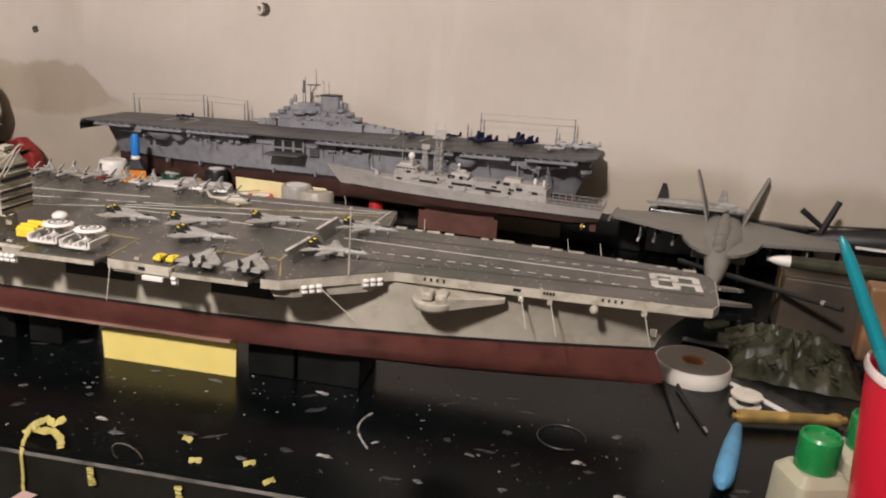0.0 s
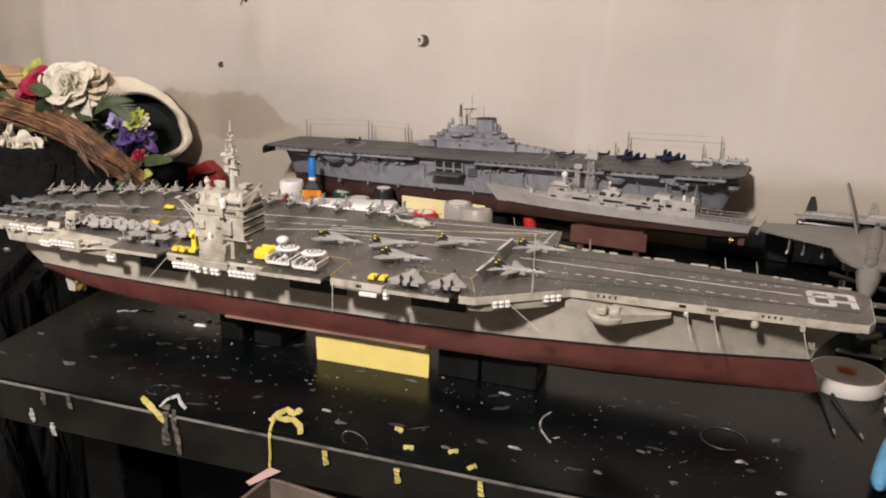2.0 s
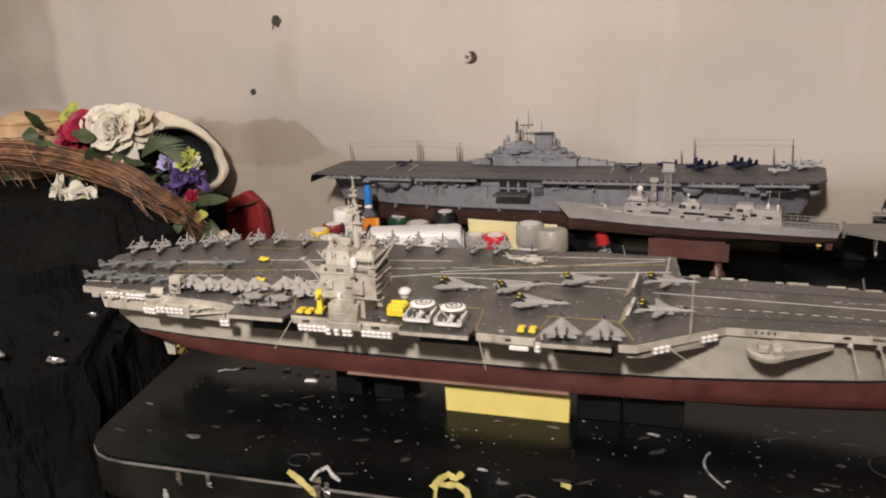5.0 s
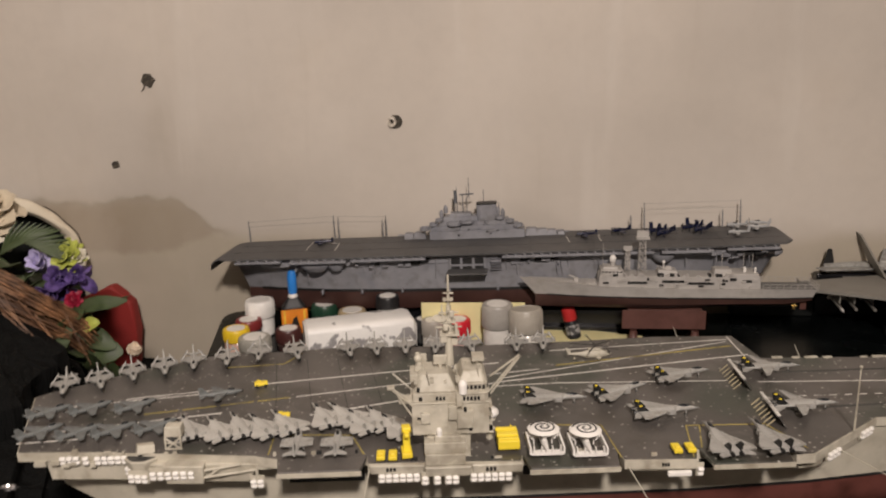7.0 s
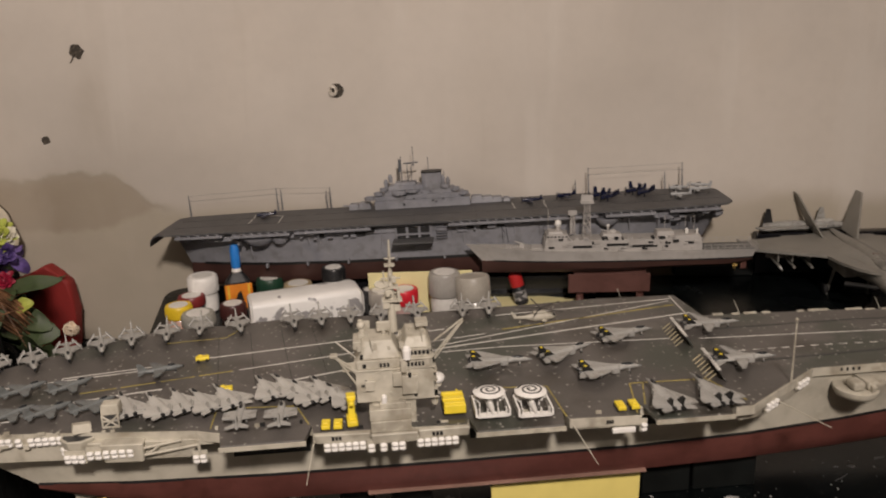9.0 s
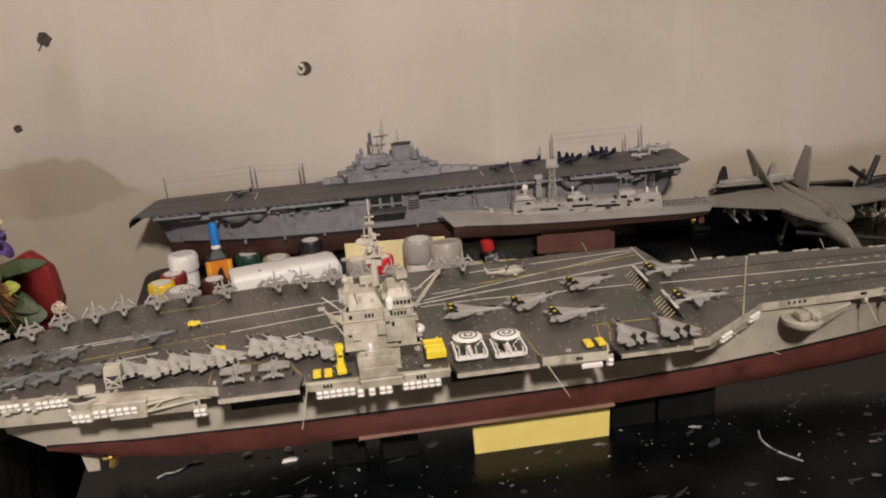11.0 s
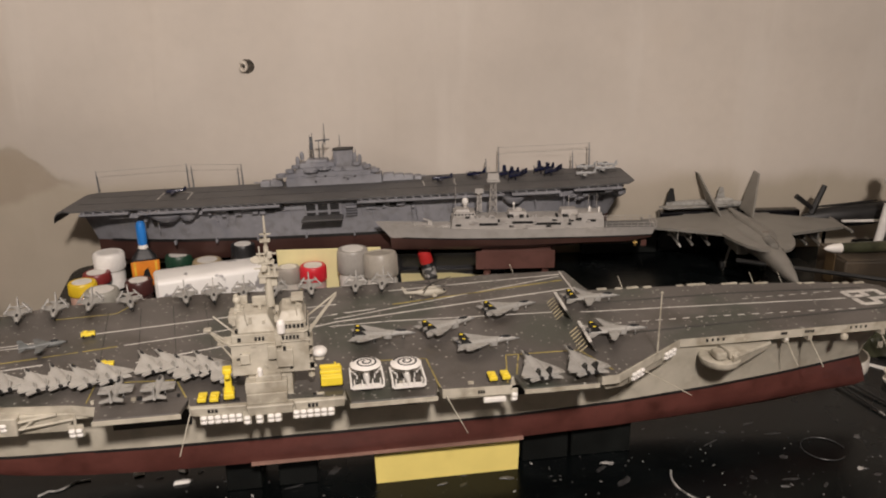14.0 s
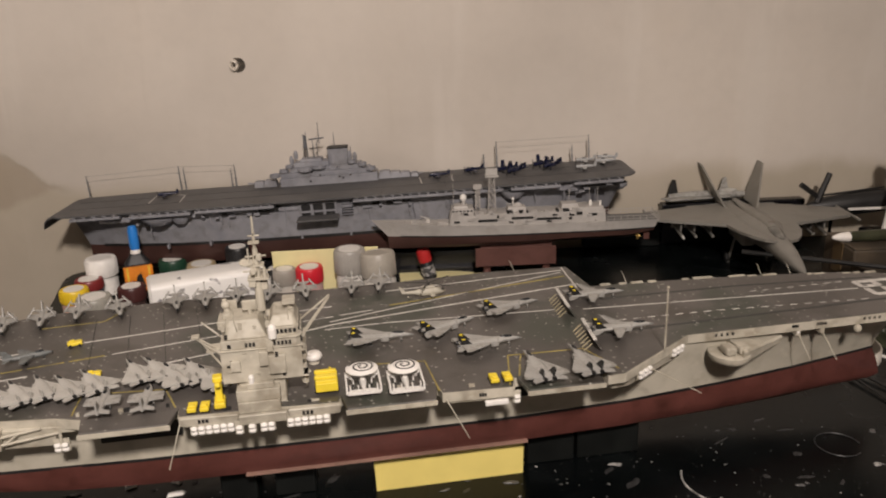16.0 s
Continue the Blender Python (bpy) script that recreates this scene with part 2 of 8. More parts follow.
def box(bm, x0, x1, y0, y1, z0, z1, m=None, taper=1.0):
    c = ((x0 + x1) / 2, (y0 + y1) / 2)
    vs = []
    for z, k in ((z0, 1.0), (z1, taper)):
        for x, y in ((x0, y0), (x1, y0), (x1, y1), (x0, y1)):
            v = Vector((c[0] + (x - c[0]) * k, c[1] + (y - c[1]) * k, z))
            vs.append(bm.verts.new(m @ v if m else v))
    for f in ((0, 3, 2, 1), (4, 5, 6, 7), (0, 1, 5, 4), (1, 2, 6, 5), (2, 3, 7, 6), (3, 0, 4, 7)):
        bm.faces.new([vs[i] for i in f])
    return bm


def prism(bm, pts, z0, z1, m=None, inset=1.0):
    c = (sum(p[0] for p in pts) / len(pts), sum(p[1] for p in pts) / len(pts))
    lo = [Vector((p[0], p[1], z0)) for p in pts]
    hi = [Vector((c[0] + (p[0] - c[0]) * inset, c[1] + (p[1] - c[1]) * inset, z1)) for p in pts]
    lo = [bm.verts.new(m @ v if m else v) for v in lo]
    hi = [bm.verts.new(m @ v if m else v) for v in hi]
    n = len(pts)
    bm.faces.new(lo[::-1])
    bm.faces.new(hi)
    for i in range(n):
        bm.faces.new((lo[i], lo[(i + 1) % n], hi[(i + 1) % n], hi[i]))
    return bm


def loft(bm, rings, cap=True, closed=True):
    rows = [[bm.verts.new(p) for p in r] for r in rings]
    n = len(rows[0])
    for a, b in zip(rows, rows[1:]):
        for i in range(n if closed else n - 1):
            j = (i + 1) % n
            bm.faces.new((a[i], a[j], b[j], b[i]))
    if cap:
        bm.faces.new(rows[0][::-1])
        bm.faces.new(rows[-1])
    return bm


def lathe(bm, prof, seg=16, m=None, cap=True):
    rings = []
    for r, z in prof:
        ring = [Vector((r * math.cos(2 * math.pi * i / seg), r * math.sin(2 * math.pi * i / seg), z)) for i in range(seg)]
        rings.append([m @ v for v in ring] if m else ring)
    return loft(bm, rings, cap)


def rod(bm, p, q, r, seg=5, r2=None):
    p, q = Vector(p), Vector(q)
    m = Matrix.Translation(p) @ (q - p).to_track_quat("Z", "Y").to_matrix().to_4x4()
    return lathe(bm, [(r, 0), (r2 or r, (q - p).length)], seg, m)


def ball(bm, c, r, sx=1.0, sy=1.0, sz=1.0, seg=10, half=False):
    prof = []
    for k in range(0 if not half else 4, 9):
        a = -math.pi / 2 + math.pi * k / 8
        prof.append((max(r * math.cos(a), r * 0.02), r * math.sin(a)))
    return lathe(bm, prof, seg, Matrix.Translation(c) @ Matrix.Diagonal((sx, sy, sz, 1)))


def soft(bm, w, seg=2):
    bmesh.ops.bevel(bm, geom=bm.edges[:], offset=w, segments=seg, profile=0.5, affect="EDGES", clamp_overlap=True)
    return bm


def ring_of(x, hw, hh, zc, n=10, power=1.0):
    out = []
    for i in range(n):
        a = 2 * math.pi * i / n
        c, s = math.cos(a), math.sin(a)
        c = math.copysign(abs(c) ** power, c)
        s = math.copysign(abs(s) ** power, s)
        out.append((x, hw * c, zc + hh * s))
    return out


def rounded(pts, r, n=5):
    out = []
    k = len(pts)
    for i, p in enumerate(pts):
        p = Vector(p)
        a, b = Vector(pts[i - 1]) - p, Vector(pts[(i + 1) % k]) - p
        d = min(r, a.length * 0.45, b.length * 0.45)
        a, b = p + a.normalized() * d, p + b.normalized() * d
        for j in range(n + 1):
            u = j / n
            out.append(tuple((a * (1 - u) + p * u) * (1 - u) + (p * (1 - u) + b * u) * u))
    return out


# ---- room ----
def slab(name, x0, x1, y0, y1, z0, z1, material, label):
    return tagged(part(name, box(B(), x0, x1, y0, y1, z0, z1), material), label, "room shell", "", "structure")


slab("wall_north", -2.2, 2.8, 0.0, 0.15, -0.76, 1.7, WALL, "cream painted plaster wall, darker taupe low down")
slab("wall_south", -2.2, 2.8, -3.65, -3.5, -0.76, 1.7, CEILING, "plain wall behind")
slab("wall_west", -2.35, -2.2, -3.65, 0.15, -0.76, 1.7, CEILING, "plain wall at the end of the room")
slab("wall_east", 2.8, 2.95, -3.65, 0.15, -0.76, 1.7, CEILING, "plain wall at the end of the room")
slab("ceiling", -2.35, 2.95, -3.65, 0.15, 1.7, 1.8, CEILING, "plain pale ceiling")
slab("floor", -2.35, 2.95, -3.65, 0.15, -0.86, -0.76, FLOOR, "dark floor")


def tapered_curl(r):
    bm = B()
    pts = [(-0.2 * r - 0.11 * r * k, -0.003 + 0.0002 * k, -0.25 * r - 0.16 * r * k + 0.05 * r * math.sin(k)) for k in range(8)]
    for k, (a, b) in enumerate(zip(pts, pts[1:])):
        rod(bm, a, b, 0.0016 - 0.00015 * k, 5)
    return bm


def wall_hole(x, z, r, ringed):
    t = thing("wall_anchor" if ringed else "wall_hole", pose(x, 0, z), "white plastic screw anchor in a dark chipped hole" if ringed else "dark chipped screw hole in the plaster", "wall hole")
    rnd = random.Random(int(1000 * (x + 3)))
    bm = B()
    wob = [rnd.uniform(0.92, 1.06) if ringed else rnd.uniform(0.78, 1.15) for i in range(16)]
    pts = [(r * q * math.cos(a), r * q * math.sin(a)) for q, a in zip(wob, [i * math.pi / 8 for i in range(16)])]
    pts = rounded(pts, r * 0.16, 2)
    prism(bm, pts, 0.0, 0.0015, pose(0.0025 if ringed else 0.0, 0.001, 0, 90, 0, 0), 0.85)
    part("chipped_edge", bm, mat("dark_chip", (0.045, 0.038, 0.03), 0.9, second=(0.15, 0.125, 0.095), cut=(0.5, 0.66), second_scale=250, var=0.3), t)
    if ringed:
        bm = B()
        lathe(bm, [(r * 0.22, 0), (r * 0.66, 0.0), (r * 0.60, 0.0055), (r * 0.36, 0.0065), (r * 0.24, 0.001)], 20, pose(-0.0030, -0.001, 0.0, 90, 0, 0) @ Matrix.Diagonal((0.86, 1.08, 1, 1)), False)
        part("plug", bm, mat("dirty_plug", (0.58, 0.53, 0.46), 0.5, second=(0.30, 0.26, 0.21), cut=(0.5, 0.66), second_scale=200), t, "dirty white plastic plug")
    elif r > 0.01:
        part("torn_edge", tapered_curl(r), mat("dark_chip_tail", (0.07, 0.058, 0.045), 0.9), t, "curled torn paint below the hole")
    return t


wall_hole(0.0, 0.3104, 0.0128, True)
wall_hole(-0.4773, 0.2444, 0.008, False)
wall_hole(-0.404, 0.3826, 0.013, False)

# ---- table ----
BASE = NEAR
table = thing("table", pose(0, 0, 0), "black laminate work table with worn edge, paint splashes and scraps", "table")


TOP = rounded([(-0.3092, -0.0045), (-0.122, -0.8415), (1.55, -0.6375), (1.62, -0.0045)], 0.055)
part("tabletop", prism(B(), TOP, -0.004, 0.0), TABLE, table)
part("fascia", prism(B(), TOP, -0.048, -0.0062), TABLE_EDGE, table)
cx, cy = 0.65, -0.4
part("worn_edge", prism(B(), [(cx + (x - cx) * 1.001, cy + (y - cy) * 1.0018) for x, y in TOP], -0.0062, -0.0035), WORN, table, "pale worn edge line")
for x, y in ((-0.03, -0.72), (1.4, -0.56), (-0.17, -0.08), (1.5, -0.08)):
    part("leg", soft(box(B(), x - 0.03, x + 0.03, y - 0.03, y + 0.03, -0.76, -0.048), 0.004), TABLE, table)

# ---- the large carrier model ----
DZ = 0.1217
BASE = Matrix()
SHIP = pose(-0.2055, -0.6845, 0, 0, 0, 7.577)
carrier = thing("aircraft_carrier_model", SHIP, "large grey aircraft carrier model, red lower hull, crowded dark deck", "model ship")

UPPER = [  # s at waterline, s at top, half breadth at waterline, half breadth at top
    (0.030, 0.016, 0.030, 0.046), (0.062, 0.050, 0.040, 0.050), (0.14, 0.14, 0.049, 0.053), (0.25, 0.25, 0.054, 0.056), (0.40, 0.40, 0.056, 0.058),
    (0.55, 0.55, 0.055, 0.057), (0.65, 0.65, 0.049, 0.053), (0.74, 0.74, 0.037, 0.045), (0.82, 0.825, 0.023, 0.037), (0.88, 0.895, 0.010, 0.031),
    (0.912, 0.940, 0.003, 0.022), (0.921, 0.957, 0.0008, 0.008)]
rings = []
for s0, s1, w0, w1 in UPPER:
    row = []
    for k in range(6):
        u = k / 5
        row.append((s0 + (s1 - s0) * u ** 1.6, w0 + (w1 - w0) * u ** 1.5, 0.064 + (0.1115 - 0.064) * u + (0.012 * (1 - u) if s0 < 0.05 else 0)))
    rings.append([(a, -b, c) for a, b, c in row[::-1]] + row)
part("upper_hull", loft(B(), rings), CAMO, carrier, "weathered grey hull with dark patches", True)
LOWER = [(0.062, 0.040, 0.056), (0.10, 0.046, 0.047), (0.14, 0.049, 0.039), (0.19, 0.052, 0.034), (0.25, 0.054, 0.0315), (0.40, 0.056, 0.031), (0.55, 0.055, 0.031),
         (0.65, 0.049, 0.030), (0.74, 0.037, 0.028), (0.82, 0.023, 0.028), (0.88, 0.010, 0.029), (0.912, 0.003, 0.031), (0.921, 0.0008, 0.034)]
rings = []
for s, w, zk in LOWER:
    h = 0.064 - zk
    row = [(s, w, 0.064), (s, w * 1.0, zk + h * 0.55), (s, w * 0.93, zk + h * 0.25), (s, w * 0.70, zk + h * 0.07), (s, w * 0.3, zk)]
    if s > 0.9:
        row = [(a + 0.012 * (1 - (c - zk) / h) ** 0.7, b, c) for a, b, c in row]
    rings.append([(a, -b, c) for a, b, c in row] + row[::-1])
part("lower_hull", loft(B(), rings), RED_HULL, carrier, "dull red lower hull", True)
rings = []
for s0, s1, w0, w1 in UPPER[1:]:
    rings.append([(s0 + 0.0006, -w0 - 0.0006, 0.0655), (s0 + 0.0006, -w0 - 0.0006, 0.0632), (s0 + 0.0006, w0 + 0.0006, 0.0632), (s0 + 0.0006, w0 + 0.0006, 0.0655)])
part("boot_line", loft(B(), rings), BLACK, carrier, "black waterline stripe")
for p in (-0.0405, 0.0405):  # bilge keels
    part("bilge_keel", box(B(), 0.325, 0.560, p * 1.30 - 0.0025, p * 1.30 + 0.0025, 0.0388, 0.0405), KEEL_EDGE, carrier, "pale worn bilge keel strip")
for p in (-0.03, -0.012, 0.012, 0.03):
    bm = prism(B(), [(0.083, 0.058), (0.1, 0.058), (0.098, 0.030), (0.088, 0.030)], -0.0018, 0.0018, Matrix(((1, 0, 0, 0), (0, 0, 1, p), (0, 1, 0, 0), (0, 0, 0, 1))))
    part("rudder", bm, GREY, carrier, "grey rudder blade")
    bm = B()
    for k in range(5):
        box(bm, -0.0012, 0.0012, 0.002, 0.010, -0.0022, 0.0022, pose(0.112, p * 1.15, 0.043, 0, 0, 0) @ pose(0, 0, 0, 72 * k, 0, 0) @ pose(0, 0, 0, 0, 35, 0))
    rod(bm, (0.104, p * 1.15, 0.043), (0.118, p * 1.15, 0.0435), 0.0026, 8, 0.0018)
    part("propeller", bm, GOLD, carrier, "brass propeller")
    part("propeller_shaft", rod(B(), (0.116, p * 1.15, 0.0435), (0.21, p * 1.0, 0.047), 0.0012, 6), RED_HULL, carrier)

OUTLINE = [(0.012, -0.060), (0.05, -0.061), (0.10, -0.066), (0.20, -0.078), (0.2165, -0.084), (0.287, -0.084), (0.2885, -0.096), (0.352, -0.097), (0.403, -0.100), (0.405, -0.092),
           (0.479, -0.092), (0.4805, -0.1035), (0.534, -0.106), (0.5385, -0.092), (0.608, -0.092), (0.6105, -0.105), (0.624, -0.104), (0.702, -0.0495), (0.80, -0.048), (0.94, -0.0455),
           (0.955, -0.0435), (0.9605, -0.033), (0.966, 0.028), (0.963, 0.039), (0.95, 0.0475), (0.90, 0.060), (0.79, 0.0735), (0.70, 0.0795), (0.662, 0.081), (0.6565, 0.1435),
           (0.575, 0.148), (0.485, 0.1425), (0.373, 0.139), (0.245, 0.146), (0.19, 0.138), (0.128, 0.137), (0.058, 0.104), (0.012, 0.070), (-0.015, 0.051), (-0.022, 0.044)]


def swollen(pts, d):
    out = []
    k = len(pts)
    for i in range(k):
        p = Vector(pts[i])
        t = (Vector(pts[(i + 1) % k]) - Vector(pts[i - 1])).normalized()
        out.append((p.x + t.y * d, p.y - t.x * d))
    return out


part("deck_rim", prism(B(), swollen(OUTLINE, 0.0012), 0.1135, DZ - 0.0008), GREY, carrier, "pale grey deck edge")
part("flight_deck", prism(B(), OUTLINE, DZ - 0.0012, DZ), DECK, carrier, "dark speckled flight deck")
part("deck_underside", prism(B(), swollen(OUTLINE, -0.010), 0.1085, 0.1136, None, 1.0), CAMO, carrier)


def stroke(name, pts, w, material, z=DZ + 0.0003):
    bm = B()
    for a, b in zip(pts, pts[1:]):
        a, b = Vector(a), Vector(b)
        n = (b - a).normalized().orthogonal() * (w / 2)
        prism(bm, [tuple(a + n), tuple(a - n), tuple(b - n), tuple(b + n)], z - 0.0004, z)
    return part(name, bm, material, carrier)


def dashes(name, a, b, count, duty, w, material):
    a, b = Vector(a), Vector(b)
    for i in range(count):
        p, q = a.lerp(b, i / count), a.lerp(b, (i + duty) / count)
        stroke(name, [tuple(p), tuple(q)], w, material)


# landing area: edge lines, ladder lines and centre line, then the catapult tracks
stroke("deck_line", [(-0.0093, 0.0147), (0.0479, 0.0256), (0.1293, 0.0387)], 0.0014, LINE_WHITE)
stroke("deck_line", [(0.0650, 0.0335), (0.145, 0.0475)], 0.0012, LINE_WHITE)
stroke("deck_line", [(0.0650, 0.0335), (0.0650, 0.0284)], 0.0012, LINE_WHITE)
stroke("deck_line", [(0.186, 0.0576), (0.30, 0.0760), (0.405, 0.0900)], 0.0016, LINE_WHITE)
stroke("deck_line", [(0.0284, -0.0274), (0.1573, -0.0020)], 0.0018, LINE_WHITE)
stroke("deck_line", [(0.004, -0.046), (0.053, -0.042)], 0.0016, LINE_WHITE)
dashes("centre_dash", (0.0900, 0.0002), (0.215, 0.0260), 4, 0.88, 0.0014, LINE_YELLOW)
stroke("deck_line", [(0.2170, 0.0264), (0.30, 0.0437)], 0.0012, LINE_WHITE)
dashes("centre_dash", (0.30, 0.0440), (0.45, 0.0730), 4, 0.8, 0.0014, LINE_WHITE)
stroke("deck_line", [(0.2338, -0.0119), (0.3195, 0.0134), (0.4034, 0.0449), (0.5263, 0.0681), (0.6526, 0.0908)], 0.0018, LINE_WHITE)
stroke("deck_line", [(0.3969, 0.0351), (0.4543, 0.0377), (0.6094, 0.0304)], 0.0012, LINE_WHITE)
stroke("deck_line", [(0.4018, 0.0517), (0.52, 0.0885), (0.645, 0.1273)], 0.0012, LINE_WHITE)
stroke("deck_line", [(0.46, 0.0795), (0.5459, 0.0961), (0.646, 0.1155)], 0.0018, LINE_YELLOW)
stroke("deck_line", [(0.46, 0.1180), (0.648, 0.1335)], 0.0014, LINE_WHITE)
stroke("deck_line", [(0.6509, 0.1425), (0.6480, 0.0900), (0.6450, 0.0617)], 0.0016, LINE_WHITE)
for i in range(4):
    stroke("arresting_wire", [(0.205 + 0.030 * i, -0.012 + 0.006 * i), (0.185 + 0.030 * i, 0.112 + 0.002 * i)], 0.0005, BLACK)
stroke("catapult_track", [(0.636, 0.0257), (0.78, 0.0180), (0.907, 0.0115)], 0.0013, LINE_WHITE)
dashes("catapult_dash", (0.658, -0.0065), (0.752, -0.0070), 7, 0.5, 0.0011, LINE_WHITE)
dashes("catapult_dash", (0.752, -0.0070), (0.906, -0.0150), 11, 0.5, 0.0010, LINE_WHITE)
dashes("catapult_dash", (0.805, 0.0288), (0.910, 0.0318), 8, 0.5, 0.0008, LINE_WHITE)
stroke("catapult_slot", [(0.640, -0.0305), (0.790, -0.0235), (0.952, -0.0155)], 0.0030, SLOT)
stroke("catapult_slot", [(0.660, 0.0460), (0.800, 0.0465), (0.940, 0.0360)], 0.0026, SLOT)
for a, b in (((0.4184, -0.0437), (0.4751, -0.0485)), ((0.4751, -0.0485), (0.4786, -0.101)), ((0.5428, -0.0543), (0.607, -0.0560)), ((0.5428, -0.0543), (0.5324, -0.1040)),
             ((0.607, -0.0560), (0.622, -0.097)), ((0.2102, -0.0458), (0.2727, -0.0511)), ((0.2102, -0.0458), (0.2108, -0.0785)), ((0.2727, -0.0511), (0.2846, -0.0830)),
             ((0.128, 0.125), (0.138, 0.100)), ((0.138, 0.100), (0.193, 0.105)), ((0.193, 0.105), (0.208, 0.132)), ((0.553, -0.057), (0.543, -0.091))):
    stroke("elevator_line", [a, b], 0.0010, LINE_YELLOW)


def numeral(digit, m):
    """A blocky deck numeral out of bars, 0.016 wide and 0.036 tall."""
    bars = {"6": [(0.002, 0, 0.014, 0.005), (0, 0.002, 0.005, 0.032), (0.002, 0.029, 0.015, 0.034), (0.011, 0.002, 0.016, 0.018), (0.002, 0.0145, 0.0145, 0.0195)],
            "5": [(0, 0, 0.014, 0.005), (0.011, 0.002, 0.016, 0.018), (0, 0.0145, 0.0145, 0.0195), (0, 0.0145, 0.005, 0.034), (0, 0.029, 0.0155, 0.034)]}[digit]
    bm = B()
    for i, (x0, y0, x1, y1) in enumerate(bars):
        box(bm, x0, x1, y0, y1, 0.00005 * i, 0.0004 + 0.00003 * i, m)
    return part("deck_number", bm, LINE_WHITE, carrier, "white painted deck number")


numeral("6", pose(0.9110, 0.0295, DZ, 0, 0, -90) @ Matrix.Diagonal((1.12, 1.22, 1, 1)))
numeral("5", pose(0.9110, 0.0090, DZ, 0, 0, -90) @ Matrix.Diagonal((1.12, 1.22, 1, 1)))


# elevators stand out beyond the deck
def elevator(s0, s1, p0, p1, z):
    e = part("elevator", soft(prism(B(), [(s0, p0), (s0 + 0.004, p1), (s1 - 0.004, p1), (s1, p0)], z - 0.0035, z), 0.0005, 1), DECK, carrier, "dark deck-edge elevator")
    part("elevator_rim", box(B(), s0 + 0.003, s1 - 0.003, p1 - 0.0012, p1 + 0.0001, z - 0.0042, z - 0.0008), GREY, e, "pale grey edge")
    bm = B()
    for i in range(7):
        s = s0 + 0.006 + (s1 - s0 - 0.012) * i / 6
        box(bm, s - 0.0006, s + 0.0006, p1 + 0.002, p0, z - 0.0062, z - 0.0034)
    part("elevator_ribs", bm, BLACK, e, "dark ribs under the elevator")
    return e


elevator(0.2185, 0.287, -0.0842, -0.107, DZ + 0.0002)
elevator(0.405, 0.478, -0.0922, -0.114, DZ + 0.0002)
elevator(0.540, 0.607, -0.0922, -0.116, DZ + 0.0002)
for s0, s1 in ((0.222, 0.282), (0.41, 0.474), (0.546, 0.602)):
    part("hangar_opening", box(B(), s0, s1, -0.0595, -0.054, 0.086, 0.1084), BLACK, carrier, "dark hangar door opening")


def sponson(pts, z0, z1, inset=0.85):
    bm = prism(B(), pts, z1, z0, None, inset)
    return part("sponson", soft(bm, 0.0008, 1), GREY, carrier, "pale grey side platform")


sponson([(0.289, -0.099), (0.331, -0.101), (0.331, -0.050), (0.289, -0.050)], 0.1125, 0.1205, 0.95)
sponson([(0.331, -0.105), (0.366, -0.105), (0.366, -0.050), (0.331, -0.050)], 0.1120, 0.1205, 0.95)
sponson([(0.366, -0.103), (0.405, -0.103), (0.405, -0.050), (0.366, -0.050)], 0.1125, 0.1205, 0.95)
sponson([(0.481, -0.105), (0.536, -0.107), (0.536, -0.050), (0.481, -0.050)], 0.1105, 0.1205, 0.92)
sponson([(0.030, -0.060), (0.105, -0.0655), (0.105, -0.045), (0.030, -0.045)], 0.096, 0.1205, 0.88)
sponson([(0.105, -0.074), (0.203, -0.080), (0.200, -0.045), (0.107, -0.045)], 0.098, 0.1150, 0.82)
sponson([(0.130, -0.082), (0.162, -0.084), (0.162, -0.05), (0.130, -0.05)], 0.1005, 0.1165, 0.9)
sponson([(0.611, -0.102), (0.630, -0.099), (0.698, -0.054), (0.615, -0.050)], 0.104, 0.1195, 0.8)
# forward weapon sponson: a round gun platform with a wedge fairing running forward
bm = lathe(B(), [(0.0120, 0.0965), (0.0160, 0.0985), (0.0178, 0.1015), (0.0180, 0.1050), (0.0165, 0.1058)], 28, pose(0.7380, -0.0570, 0))
wsp = part("gun_sponson", bm, GREY, carrier, "rounded grey gun platform", True)
rings = []
for u in (0.0, 0.25, 0.5, 0.75, 1.0):
    x, y, lo, hi = 0.742 + 0.052 * u, -0.0735 + 0.0275 * u, 0.0985 + 0.0045 * u, 0.1115 - 0.0025 * u
    rings.append([(x, y + 0.0015, hi), (x, y, hi - 0.0015), (x, y + 0.0008, lo + 0.001), (x, y + 0.003, lo), (x, -0.030, lo), (x, -0.030, hi)])
part("fairing", loft(B(), rings), GREY, wsp, "tapering wedge fairing")
for s in (0.7340, 0.7460):
    part("launcher", soft(box(B(), s - 0.0055, s + 0.0045, -0.070, -0.056, 0.1065, 0.1140), 0.0022), GREY, wsp, "box launcher")
    part("launcher_mount", lathe(B(), [(0.0045, 0.1045), (0.0040, 0.1075)], 12, pose(s, -0.0630, 0)), BLACK, wsp)


canister = lathe(B(), [(0.0003, -0.0025), (0.0014, -0.0021), (0.0019, -0.0013), (0.0019, 0.0013), (0.0014, 0.0021), (0.0003, 0.0025)], 8)
raft_mesh = part("life_raft", canister, WHITE, carrier, "white life raft canister", True)
raft_mesh.matrix_local = pose(0.100, -0.0640, 0.115, 0, 90, 0)


